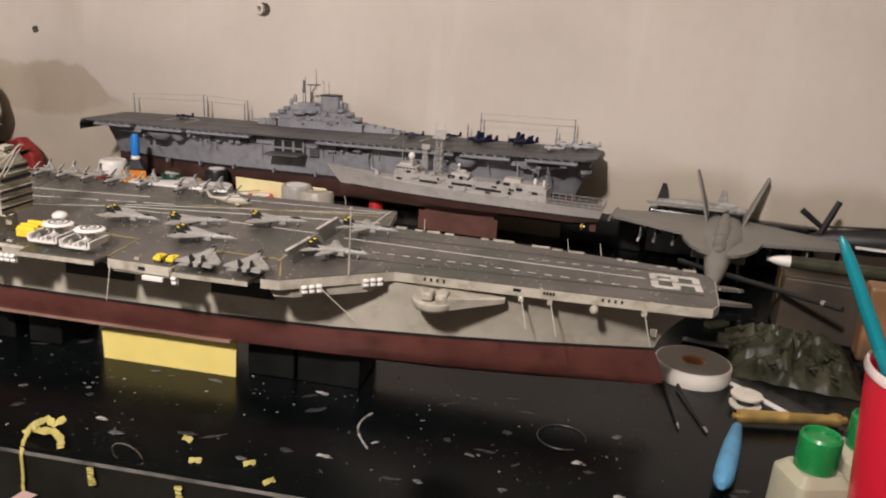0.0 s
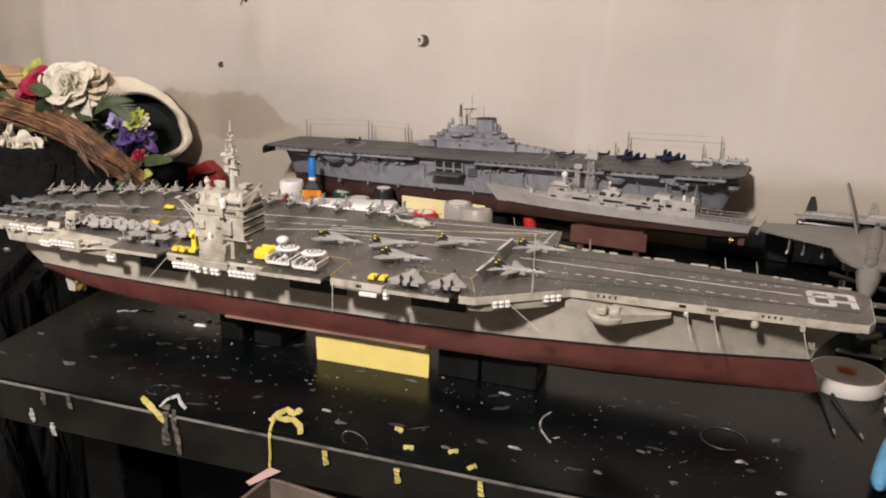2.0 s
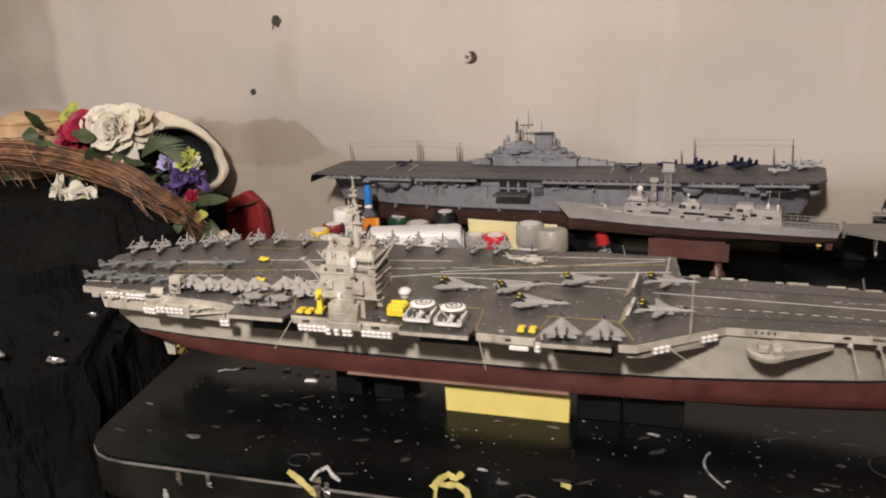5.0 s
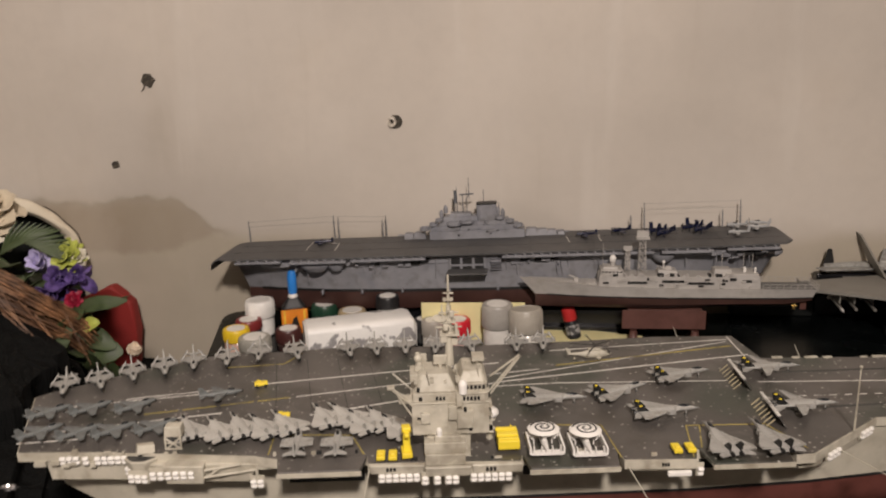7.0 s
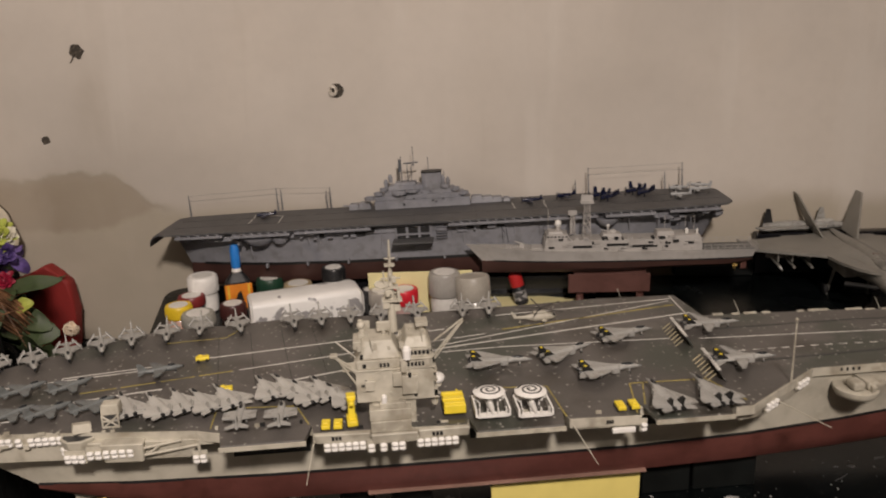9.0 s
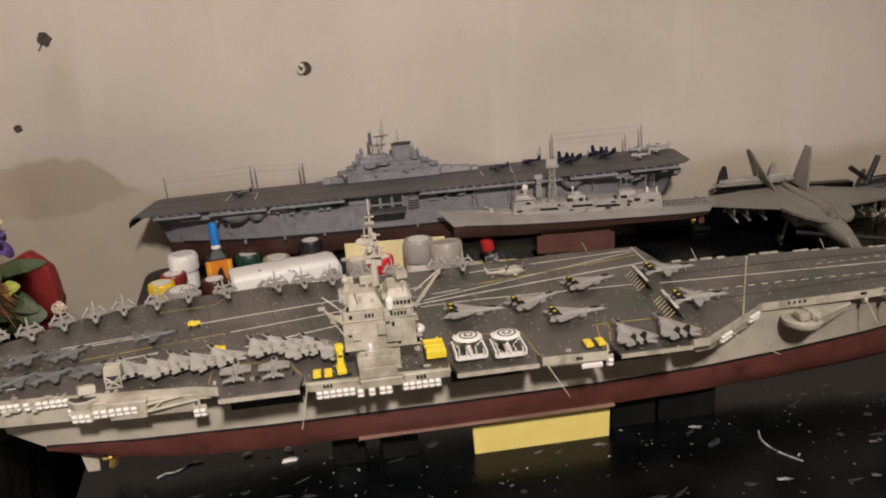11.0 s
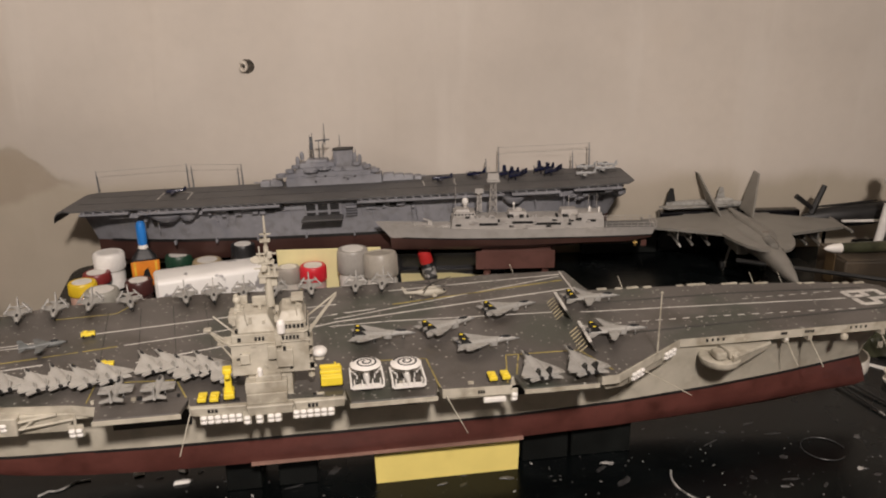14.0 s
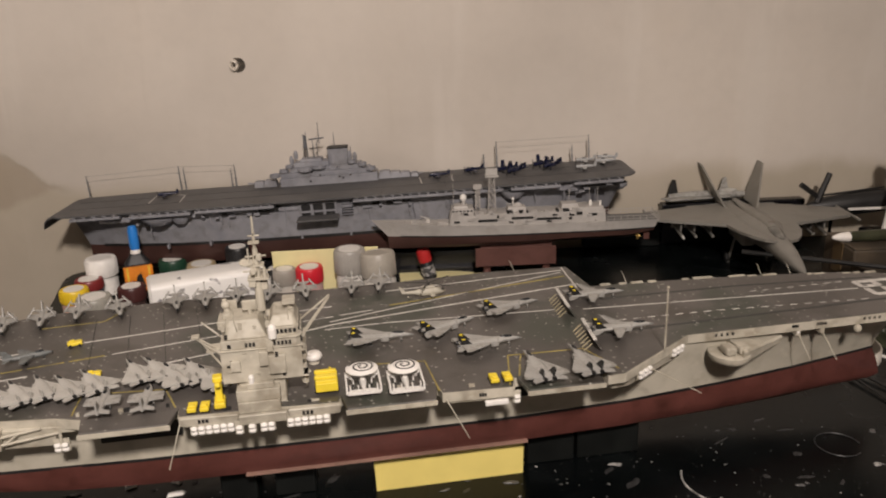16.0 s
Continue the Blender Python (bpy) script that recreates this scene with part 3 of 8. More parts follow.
def raft_rack(s, p, n, rows, z=0.111, step=0.0052, turn=0.0):
    """White life raft canisters hung in rows on the side, each a part of its own, on a thin rack."""
    m = pose(s, p, z, 0, 0, turn)
    part("raft_rack", box(B(), -0.0030, step * (n - 1) + 0.0030, 0.0019, 0.0027, -0.0038 * (rows - 1) - 0.0022, 0.0045, m), GREY, carrier)
    for r in range(rows):
        for i in range(n):
            ob = new("life_raft", raft_mesh.data)
            ob.parent = carrier
            ob.matrix_local = pose(s + i * step * math.cos(radians(turn)), p + 0.001 * r + i * step * math.sin(radians(turn)), z - 0.0038 * r, 0, 90, turn)


raft_rack(0.2985, -0.0995, 6, 2, 0.1115)
raft_rack(0.3310, -0.1055, 1, 2, 0.1120)
raft_rack(0.3400, -0.1055, 1, 2, 0.1120)
raft_rack(0.3485, -0.1055, 2, 2, 0.1120)
raft_rack(0.3675, -0.1030, 6, 2, 0.1118)
raft_rack(0.0480, -0.0655, 3, 2, 0.1170)
raft_rack(0.0660, -0.0665, 1, 2, 0.1170)
raft_rack(0.0755, -0.0670, 5, 2, 0.1170)
raft_rack(0.0985, -0.0690, 2, 2, 0.1085, 0.0052, -52)
raft_rack(0.1050, -0.0800, 3, 2, 0.1075, 0.0052, -6)
raft_rack(0.1225, -0.0825, 6, 2, 0.1105, 0.0058)
# aft launcher: an eight-sided tub with a boxy launcher tipped up in it
TUB = [(0.1105 + 0.0140 * math.cos(k * math.pi / 4 + 0.39), -0.0665 + 0.0125 * math.sin(k * math.pi / 4 + 0.39)) for k in range(8)]
tub = part("launcher_tub", soft(prism(B(), TUB, 0.1185, 0.1085, None, 0.82), 0.0006, 1), GREY, carrier, "eight-sided grey launcher tub")
part("tub_floor", prism(B(), [(0.1105 + 0.84 * (x - 0.1105), -0.0665 + 0.84 * (y + 0.0665)) for x, y in TUB], 0.1180, 0.1188), SLOT, tub, "dark tub floor")
part("launcher", soft(box(B(), -0.0068, 0.0068, -0.0058, 0.0058, 0.0, 0.0072, pose(0.1125, -0.0655, 0.1200, -14, 8, 24), 0.94), 0.0005, 1), GREY, tub, "grey box launcher")
part("launcher_mount", box(B(), 0.1095, 0.1155, -0.0685, -0.0625, 0.1186, 0.1215), SLOT, tub)
raft_rack(0.1985, -0.0815, 2, 2, 0.1005)
raft_rack(0.5375, -0.1060, 1, 2, 0.1120)
raft_rack(0.6415, -0.0955, 3, 2, 0.1145, 0.0060, 35)
raft_rack(0.6830, -0.0665, 3, 2, 0.1160, 0.0060, 35)
part("life_raft_box", soft(box(B(), 0.512, 0.530, -0.1095, -0.1062, 0.1085, 0.1125), 0.0008), WHITE, carrier, "white box on the side platform")

# whips, bollards and side booms
for a, b, r in (((0.6705, -0.0736, DZ), (0.6705, -0.0736, DZ + 0.055), 0.00085), ((0.289, -0.099, 0.116), (0.284, -0.128, 0.098), 0.0005), ((0.483, -0.106, 0.116), (0.495, -0.131, 0.097), 0.0005),
                ((0.652, -0.091, 0.115), (0.687, -0.108, 0.098), 0.0005), ((0.8067, -0.0465, 0.113), (0.8137, -0.060, 0.090), 0.0006), ((0.830, -0.0455, 0.113), (0.838, -0.062, 0.088), 0.0006),
                ((0.904, -0.0440, 0.113), (0.911, -0.056, 0.088), 0.0006), ((0.70, 0.0800, DZ), (0.698, 0.090, DZ + 0.010), 0.0004), ((0.87, 0.0655, DZ), (0.868, 0.072, DZ + 0.010), 0.0004),
                ((0.84, 0.069, DZ), (0.838, 0.075, DZ + 0.010), 0.0004), ((0.60, 0.1470, DZ), (0.597, 0.152, DZ + 0.009), 0.0004)):
    part("whip_antenna", rod(B(), a, b, r, 5, r * 0.6), GREY, carrier, "thin pale antenna")
part("antenna_dome", ball(B(), (0.6705, -0.0736, DZ + 0.0545), 0.0014), GREY, carrier)
part("search_light", ball(B(), (0.8653, -0.048, 0.1095), 0.0036, 1, 1, 1.1), GREY, carrier, "small round pod under the deck edge")
part("search_light", ball(B(), (0.8067, -0.0475, 0.112), 0.0020), WHITE, carrier)
for s in (0.8067, 0.830, 0.904):
    part("boom_bracket", box(B(), s - 0.002, s + 0.002, -0.049, -0.040, 0.109, 0.1135), GREY, carrier)
for i in range(3):
    part("bow_rail", box(B(), 0.912 + 0.002 * i, 0.913 + 0.002 * i, -0.036, -0.0352, 0.0885, 0.095), GREY, carrier)
for p in (-0.016, 0.022):  # horns on the bow
    part("bridle_catcher", prism(B(), rounded([(0.950, p - 0.0052), (0.978, p - 0.0036), (0.994, p), (0.978, p + 0.0036), (0.950, p + 0.0052)], 0.008, 4), DZ - 0.0052, DZ - 0.0026, None, 0.96), DECK, carrier, "narrow dark bow horn")
# open gallery frames along the side near the stern
for a, b in (((0.148, -0.080, 0.1035), (0.2018, -0.080, 0.1104)), ((0.1485, -0.080, 0.1091), (0.1891, -0.080, 0.1152)), ((0.2015, -0.080, 0.1146), (0.2010, -0.080, 0.0957)), ((0.165, -0.080, 0.1062), (0.172, -0.080, 0.1120))):
    part("gallery_truss", rod(B(), a, b, 0.0012, 6), GREY, carrier)
for s0, s1, p in ((0.302, 0.310, -0.0996), (0.3765, 0.385, -0.1036), (0.508, 0.514, -0.1065), (0.078, 0.086, -0.0666)):  # small dark markings on the side
    for i in range(3):
        w = (s1 - s0) / 3
        part("side_marking", box(B(), s0 + w * i, s0 + w * i + w * 0.7, p - 0.0006, p + 0.001, 0.1160, 0.1185), BLACK, carrier)
rnd = random.Random(44)
for i in range(16):  # bollards, lockers and hose boxes along the starboard catwalk
    s = rnd.uniform(0.03, 0.60)
    w, h = rnd.uniform(0.0010, 0.0028), rnd.uniform(0.0012, 0.0030)
    p = -0.060 - 0.018 * s / 0.2 if s < 0.2 else -0.081 if s < 0.288 else -0.096 if s < 0.404 else -0.090 if s < 0.48 else -0.101 if s < 0.535 else -0.090
    part("deck_locker", box(B(), s - w, s + w, p, p + 0.0018, DZ - 0.0002, DZ + h), GREY if i % 3 else BLACK, carrier)
for i in range(14):  # catwalk boxes hanging under the deck edge
    s = rnd.uniform(0.02, 0.21)
    p = -0.0605 - 0.018 * s / 0.2 if s < 0.3 else -0.0490
    w = rnd.uniform(0.002, 0.006)
    part("catwalk_box", box(B(), s - w, s + w, p - 0.0012, p + 0.006, 0.1100 + rnd.uniform(0, 0.002), 0.1140), GREY, carrier)
part("crane_post", soft(box(B(), 0.1275, 0.1415, -0.0640, -0.0530, DZ + 0.0100, DZ + 0.0185, pose(0, 0, 0, 0, 0, 0), 0.9), 0.0006, 1), GREY, carrier, "grey box head of the deck crane")
part("crane_core", box(B(), 0.1300, 0.1390, -0.0635, -0.0545, DZ, DZ + 0.0105), SLOT, carrier, "dark crane foot")
bm = B()
for p in (-0.0645, -0.0540):
    for a, b in (((0.1285, p, DZ), (0.1285, p, DZ + 0.0105)), ((0.1405, p, DZ), (0.1405, p, DZ + 0.0105)), ((0.1285, p, DZ), (0.1405, p, DZ + 0.0100)), ((0.1405, p, DZ), (0.1285, p, DZ + 0.0100)), ((0.1285, p, DZ + 0.0005), (0.1405, p, DZ + 0.0005)), ((0.1285, p, DZ + 0.0055), (0.1405, p, DZ + 0.0055))):
        rod(bm, a, b, 0.0008, 5)
part("crane_lattice", bm, GREY, carrier)


for s0, s1, z0, p0 in ((0.7270, 0.7480, 0.1165, -0.0513), (0.8000, 0.8060, 0.1165, -0.0497), (0.8240, 0.8340, 0.1165, -0.0493), (0.8700, 0.8900, 0.1165, -0.0484)):  # small dark markings on the bow's deck edge
    for i in range(4):
        a = s0 + (s1 - s0) * i / 4
        part("edge_marking", box(B(), a, a + 0.0018, p0 + 0.0004, p0 + 0.0035, z0 + 0.0004, z0 + 0.0030), BLACK, carrier, "small dark deck edge marking")
rnd = random.Random(63)
s = 0.672
while s < 0.945:  # low lockers and net frames along the port edge of the bow
    w = rnd.uniform(0.004, 0.018)
    p = 0.0805 - 0.0075 * (s - 0.66) / 0.13 if s < 0.79 else 0.0730 - 0.0255 * ((s - 0.79) / 0.155) ** 1.15
    if rnd.random() < 0.72:
        part("edge_locker", box(B(), s, s + w, p - 0.0012, p + 0.0016, DZ - 0.0015, DZ + rnd.uniform(0.0004, 0.0016)), GREY, carrier)
    s += w + rnd.uniform(0.0005, 0.006)
# jet blast deflectors: a leaning dark plate with a dashed top edge, on struts
def deflector(a, b):
    a, b = Vector(a), Vector(b)
    d = Vector((*(b - a), 0)).normalized()
    m = Matrix.Translation((a.x, a.y, DZ)) @ Matrix.Rotation(math.atan2(d.y, d.x), 4, "Z")
    w = (b - a).length
    back = Matrix(((0, 0, 1, 0), (1, 0, 0, 0), (0, 1, 0, 0), (0, 0, 0, 1)))
    plate = part("blast_deflector", prism(B(), [(-0.0075, 0.0), (-0.0062, 0.0), (0.0006, 0.0100), (-0.0007, 0.0104)], 0.0, w, m @ back), DECK, carrier, "raised dark blast deflector with pale dashed top")
    for i in range(9):
        part("deflector_mark", box(B(), w * (i + 0.12) / 9, w * (i + 0.80) / 9, -0.0016, 0.0012, 0.0100, 0.0112, m), LINE_WHITE, plate)
    for i in range(7):
        part("deflector_strut", rod(B(), m @ Vector((w * (i + 0.5) / 7, 0.0080, 0.0)), m @ Vector((w * (i + 0.5) / 7, 0.0016, 0.0060)), 0.0006, 5), STRUT, plate)


deflector((0.6140, -0.0640), (0.6185, -0.018))
deflector((0.6155, 0.0080), (0.6190, 0.056))

# ---- island ----
island = part("island", soft(prism(B(), [(0.333, -0.091), (0.366, -0.091), (0.366, -0.058), (0.333, -0.058)], DZ - 0.001, DZ + 0.0205), 0.0005, 1), GREY, carrier, "pale grey island tower")


def isl(name, s0, s1, p0, p1, z0, z1, material=GREY, cut=0.0, parent=island):
    c = cut
    pts = [(s0 + c, p0), (s1 - c, p0), (s1, p0 + c), (s1, p1 - c), (s1 - c, p1), (s0 + c, p1), (s0, p1 - c), (s0, p0 + c)] if c else [(s0, p0), (s1, p0), (s1, p1), (s0, p1)]
    return part(name, soft(prism(B(), pts, DZ + z0, DZ + z1), 0.0004, 1), material, parent)


isl("tower_block", 0.3225, 0.380, -0.0940, -0.0550, 0.0200, 0.0455)
isl("tower_ledge", 0.3215, 0.381, -0.0952, -0.0540, 0.0450, 0.0462)
isl("bridge_deck", 0.3235, 0.357, -0.0935, -0.0555, 0.0462, 0.0530)
part("bridge_roof", soft(prism(B(), [(0.3250 + 0.0030, -0.0925), (0.3565, -0.0925), (0.3565, -0.0565), (0.3280, -0.0565), (0.3245, -0.060), (0.3245, -0.089)], DZ + 0.0530, DZ + 0.0660, None, 0.70), 0.0012, 2), GREY, island, "smooth sloping roof")
isl("flag_bridge", 0.3565, 0.3796, -0.0955, -0.0540, 0.0462, 0.0535, cut=0.003)
isl("bridge_ledge", 0.3555, 0.3806, -0.0970, -0.0525, 0.0530, 0.0540, cut=0.003)
isl("pilot_house", 0.3570, 0.3790, -0.0940, -0.0550, 0.0540, 0.0605, cut=0.003)
part("bridge_roof", soft(prism(B(), [(0.3575, -0.093), (0.376, -0.093), (0.3785, -0.090), (0.3785, -0.059), (0.376, -0.056), (0.3575, -0.056)], DZ + 0.0605, DZ + 0.0680, None, 0.72), 0.0010, 2), GREY, island, "smooth sloping roof")
isl("aft_housing", 0.3215, 0.3290, -0.0830, -0.0640, 0.0580, 0.0640)
isl("side_house", 0.3495, 0.3560, -0.0975, -0.0935, 0.0330, 0.0440)
isl("side_house", 0.3555, 0.3600, -0.0985, -0.0940, 0.0440, 0.0540)
isl("side_house", 0.3560, 0.3680, -0.0975, -0.0930, 0.0260, 0.0405)
isl("side_house", 0.3290, 0.3360, -0.0965, -0.0935, 0.0300, 0.0380)
isl("lower_house", 0.3315, 0.3615, -0.1020, -0.0900, -0.0010, 0.0075)
isl("lower_house", 0.3310, 0.3620, -0.1000, -0.0850, 0.0075, 0.0160)
isl("lower_house", 0.3390, 0.3580, -0.0985, -0.0850, 0.0160, 0.0205)
isl("forward_platform", 0.3780, 0.3850, -0.0940, -0.0800, 0.0200, 0.0212, cut=0.006)
isl("platform_bracket", 0.3780, 0.3830, -0.0900, -0.0840, 0.0120, 0.0200, cut=0.003)
for z, s0, s1, n, y in ((0.0478, 0.3575, 0.3735, 6, -0.0960), (0.0560, 0.3595, 0.3775, 6, -0.0945), (0.0475, 0.3400, 0.3480, 3, -0.0940), (0.0475, 0.3275, 0.3310, 1, -0.0940), (0.0545, 0.3262, 0.3292, 1, -0.0935), (0.0400, 0.3605, 0.3635, 1, -0.0985)):
    for i in range(n):
        a = s0 + (s1 - s0) * i / n
        part("bridge_window", box(B(), a + 0.0004, a + (s1 - s0) / n - 0.0005, y, y + 0.002, DZ + z, DZ + z + 0.0030), BLACK, island, "dark window")
for z, s1 in ((0.0478, 0.3810), (0.0560, 0.3795)):  # forward face windows
    for i in range(9):
        p = -0.0915 + 0.036 * i / 9
        part("bridge_window", box(B(), s1 - 0.002, s1, p, p + 0.0030, DZ + z, DZ + z + 0.0026), BLACK, island)
for z in (0.0270, 0.0340, 0.0410):
    part("walkway", box(B(), 0.3795, 0.3825, -0.0945, -0.0545, DZ + z, DZ + z + 0.0008), GREY, island)
    part("walkway_gap", box(B(), 0.3797, 0.3806, -0.0935, -0.0555, DZ + z - 0.0030, DZ + z - 0.0004), BLACK, island, "dark shadow gap")
part("radome", lathe(B(), [(0.0030, 0), (0.0032, 0.0070), (0.0025, 0.0092), (0.001, 0.0102)], 12, pose(0.3605, -0.0975, DZ + 0.0545)), WHITE, island, "white radome")
part("radome", lathe(B(), [(0.0020, 0), (0.0021, 0.0045), (0.0015, 0.0060), (0.0005, 0.0066)], 12, pose(0.3424, -0.0965, DZ + 0.0203)), WHITE, island, "white radome")
dome = part("satellite_dome", ball(B(), (0.3865, -0.030, DZ + 0.0060), 0.0070, 1, 1, 0.66, 18), WHITE, carrier, "white satellite dome on the deck", True)
part("dome_base", lathe(B(), [(0.0045, 0), (0.0040, 0.0025)], 12, pose(0.3865, -0.030, DZ)), GREY, dome)
isl("aft_pole_base", 0.3255, 0.3325, -0.0785, -0.0715, 0.0640, 0.0680)
bm = rod(B(), (0.3290, -0.075, DZ + 0.0660), (0.3275, -0.075, DZ + 0.0785), 0.0024, 8, 0.0016)
ball(bm, (0.3280, -0.075, DZ + 0.0740), 0.0032)
part("aft_pole", bm, GREY, island, "stubby aft mast", True)
bm = rod(B(), (0.3750, -0.075, DZ + 0.0610), (0.3725, -0.075, DZ + 0.0745), 0.0028, 8, 0.0020)
box(bm, 0.3685, 0.3775, -0.081, -0.069, DZ + 0.0725, DZ + 0.0755)
part("forward_pole", bm, GREY, island, "forward mast with radar platform")
part("radar_ball", ball(B(), (0.3735, -0.0855, DZ + 0.0655), 0.0030), GREY, island, "", True)
mast = part("main_mast", rod(B(), (0.3520, -0.065, DZ + 0.064), (0.3520, -0.065, DZ + 0.112), 0.0036, 10, 0.0018), GREY, island, "tall pole mast with radar platforms")
part("top_pole", rod(B(), (0.3520, -0.065, DZ + 0.110), (0.3520, -0.065, DZ + 0.136), 0.0013, 6, 0.0007), GREY, mast)
for z, a, b, w in ((0.0890, 0.3450, 0.3600, 0.0055), (0.0990, 0.3455, 0.3575, 0.0045), (0.1160, 0.3478, 0.3555, 0.0030)):
    part("mast_platform", box(B(), a, b, -0.065 - w, -0.065 + w, DZ + z, DZ + z + 0.0012), GREY, mast)
for z, d in ((0.0945, 0.0100), (0.1060, 0.0075), (0.1215, 0.0040)):
    part("yard", rod(B(), (0.3520 - d, -0.065, DZ + z), (0.3520 + d, -0.065, DZ + z), 0.0007, 5), GREY, mast)
    part("yard", rod(B(), (0.3520, -0.065 - d, DZ + z + 0.003), (0.3520, -0.065 + d, DZ + z + 0.003), 0.0007, 5), GREY, mast)
for s, p, z0, z1, r in ((0.3470, -0.067, 0.100, 0.1130, 0.0006), (0.3575, -0.070, 0.089, 0.0985, 0.0012), (0.3485, -0.062, 0.0890, 0.0940, 0.0022), (0.3560, -0.061, 0.0890, 0.0945, 0.0022)):
    part("aerial", rod(B(), (s, p, DZ + z0), (s, p, DZ + z1), r, 7), GREY, mast)
for s, p, z, w, h in ((0.3480, -0.0670, 0.0835, 0.0026, 0.0055), (0.3562, -0.0640, 0.0800, 0.0024, 0.0065), (0.3500, -0.0690, 0.0935, 0.0022, 0.0050), (0.3545, -0.0665, 0.1030, 0.0017, 0.0050)):
    part("sensor_box", soft(box(B(), s - w, s + w, p - w, p + w, DZ + z, DZ + z + h), 0.0005, 1), GREY, mast)
part("radar_dish", lathe(B(), [(0.001, 0), (0.0058, 0.0006), (0.0058, 0.0012), (0.001, 0.0016)], 14, pose(0.3455, -0.065, DZ + 0.1010, 12, 0, 0)), GREY, mast)
part("search_radar", soft(box(B(), 0.3395, 0.3500, -0.0770, -0.0745, DZ + 0.0690, DZ + 0.0765), 0.0006, 1), GREY, island, "flat mesh radar screen")
part("radar_post", rod(B(), (0.3447, -0.0757, DZ + 0.0625), (0.3447, -0.0757, DZ + 0.0700), 0.0014, 6), GREY, island)
for a, b in (((0.381, -0.094, 0.052), (0.402, -0.0965, 0.081)), ((0.381, -0.088, 0.052), (0.4025, -0.0920, 0.081)), ((0.381, -0.090, 0.064), (0.4025, -0.0940, 0.082)),
             ((0.323, -0.094, 0.044), (0.307, -0.0975, 0.0600)), ((0.323, -0.088, 0.044), (0.307, -0.0950, 0.0600)), ((0.323, -0.092, 0.034), (0.309, -0.0960, 0.0590)), ((0.323, -0.070, 0.046), (0.308, -0.0650, 0.0580))):
    part("side_boom", rod(B(), (a[0], a[1], DZ + a[2]), (b[0], b[1], DZ + b[2]), 0.0007, 5), GREY, island, "outrigger antenna boom")
rnd = random.Random(9)
for i in range(16):  # lockers, lamps and aerials on the roofs and ledges
    s, p = rnd.uniform(0.325, 0.379), rnd.uniform(-0.0925, -0.0570)
    z = 0.0640 if s > 0.358 else 0.0600
    if i % 3:
        w = rnd.uniform(0.0006, 0.0022)
        part("roof_fitting", box(B(), s - w, s + w, p - w, p + w, DZ + z - 0.0005, DZ + z + rnd.uniform(0.001, 0.0045)), GREY, island)
    else:
        part("aerial", rod(B(), (s, p, DZ + z), (s + rnd.uniform(-0.002, 0.002), p, DZ + z + rnd.uniform(0.006, 0.014)), 0.0004, 4), GREY, island)
for i in range(9):  # pipes and lockers on the tower's face
    s, z = rnd.uniform(0.325, 0.378), rnd.uniform(0.021, 0.043)
    w, h = rnd.uniform(0.0005, 0.0022), rnd.uniform(0.0008, 0.0040)
    part("face_fitting", box(B(), s - w, s + w, -0.0950, -0.0938, DZ + z, DZ + z + h), GREY if i % 4 else BLACK, island)
isl("boom_platform", 0.3050, 0.3105, -0.0990, -0.0930, 0.0590, 0.0610)
isl("boom_platform", 0.3130, 0.3230, -0.0935, -0.0800, 0.0455, 0.0470)
isl("flat_radar", 0.3265, 0.3345, -0.0615, -0.0595, 0.0630, 0.0720)

# ---- card and plastic stands under the carrier ----
bm = prism(B(), [(0.4300, 0.0), (0.5592, 0.0), (0.5600, 0.0345), (0.4290, 0.0285)], 0.0385, 0.0412, Matrix(((1, 0, 0, 0), (0, 0, -1, 0), (0, 1, 0, 0), (0, 0, 0, 1))))
solid("yellow_stand_plate", bm, CARD, SHIP, "upright yellow card plate propping the carrier hull", "stand")
STAND_BLACK = mat("dull_black_plastic", (0.0065, 0.0075, 0.007), 0.5, var=0.3)
STAND_BLACK.node_tree.nodes["Principled BSDF"].inputs["Specular IOR Level"].default_value = 0.2
for s, w in ((0.30, 0.030), (0.345, 0.034), (0.566, 0.044), (0.613, 0.058)):
    bm = soft(box(B(), s, s + w, -0.030, 0.030, 0.0, 0.0316), 0.001, 1)
    solid("black_stand_block", bm, STAND_BLACK, SHIP, "black plastic stand block under the carrier hull", "stand", "stand blocks")

# ---- the older carrier model against the wall ----
ESSEX = pose(-0.241, -0.083, 0, 0, -2.03, 0) @ Matrix.Diagonal((1.03, 1.03, 1.03, 1))
EZ = 0.1143
old = thing("old_carrier_model", ESSEX, "blue-grey wartime carrier model with flat slate deck by the wall", "model ship")
EO = [(-0.012, -0.052), (0.0, -0.060), (0.085, -0.061), (0.16, -0.066), (0.70, -0.064), (0.800, -0.056), (0.812, -0.040), (0.812, 0.040), (0.800, 0.055), (0.70, 0.060), (0.10, 0.060), (0.0, 0.054), (-0.012, 0.046)]
part("flight_deck", prism(B(), EO, EZ - 0.0022, EZ), ESSEX_DECK, old, "flat slate grey flight deck")
bm = loft(B(), [[(x, -w, EZ - dz), (x, w * 0.92, EZ - dz), (x, w * 0.92, EZ - dz - 0.0025), (x, -w, EZ - dz - 0.0025)] for x, w, dz in ((-0.0118, 0.052, 0.0), (-0.020, 0.050, 0.003), (-0.027, 0.046, 0.010), (-0.030, 0.042, 0.018))])
part("bow_round_down", bm, ESSEX_DECK, old)
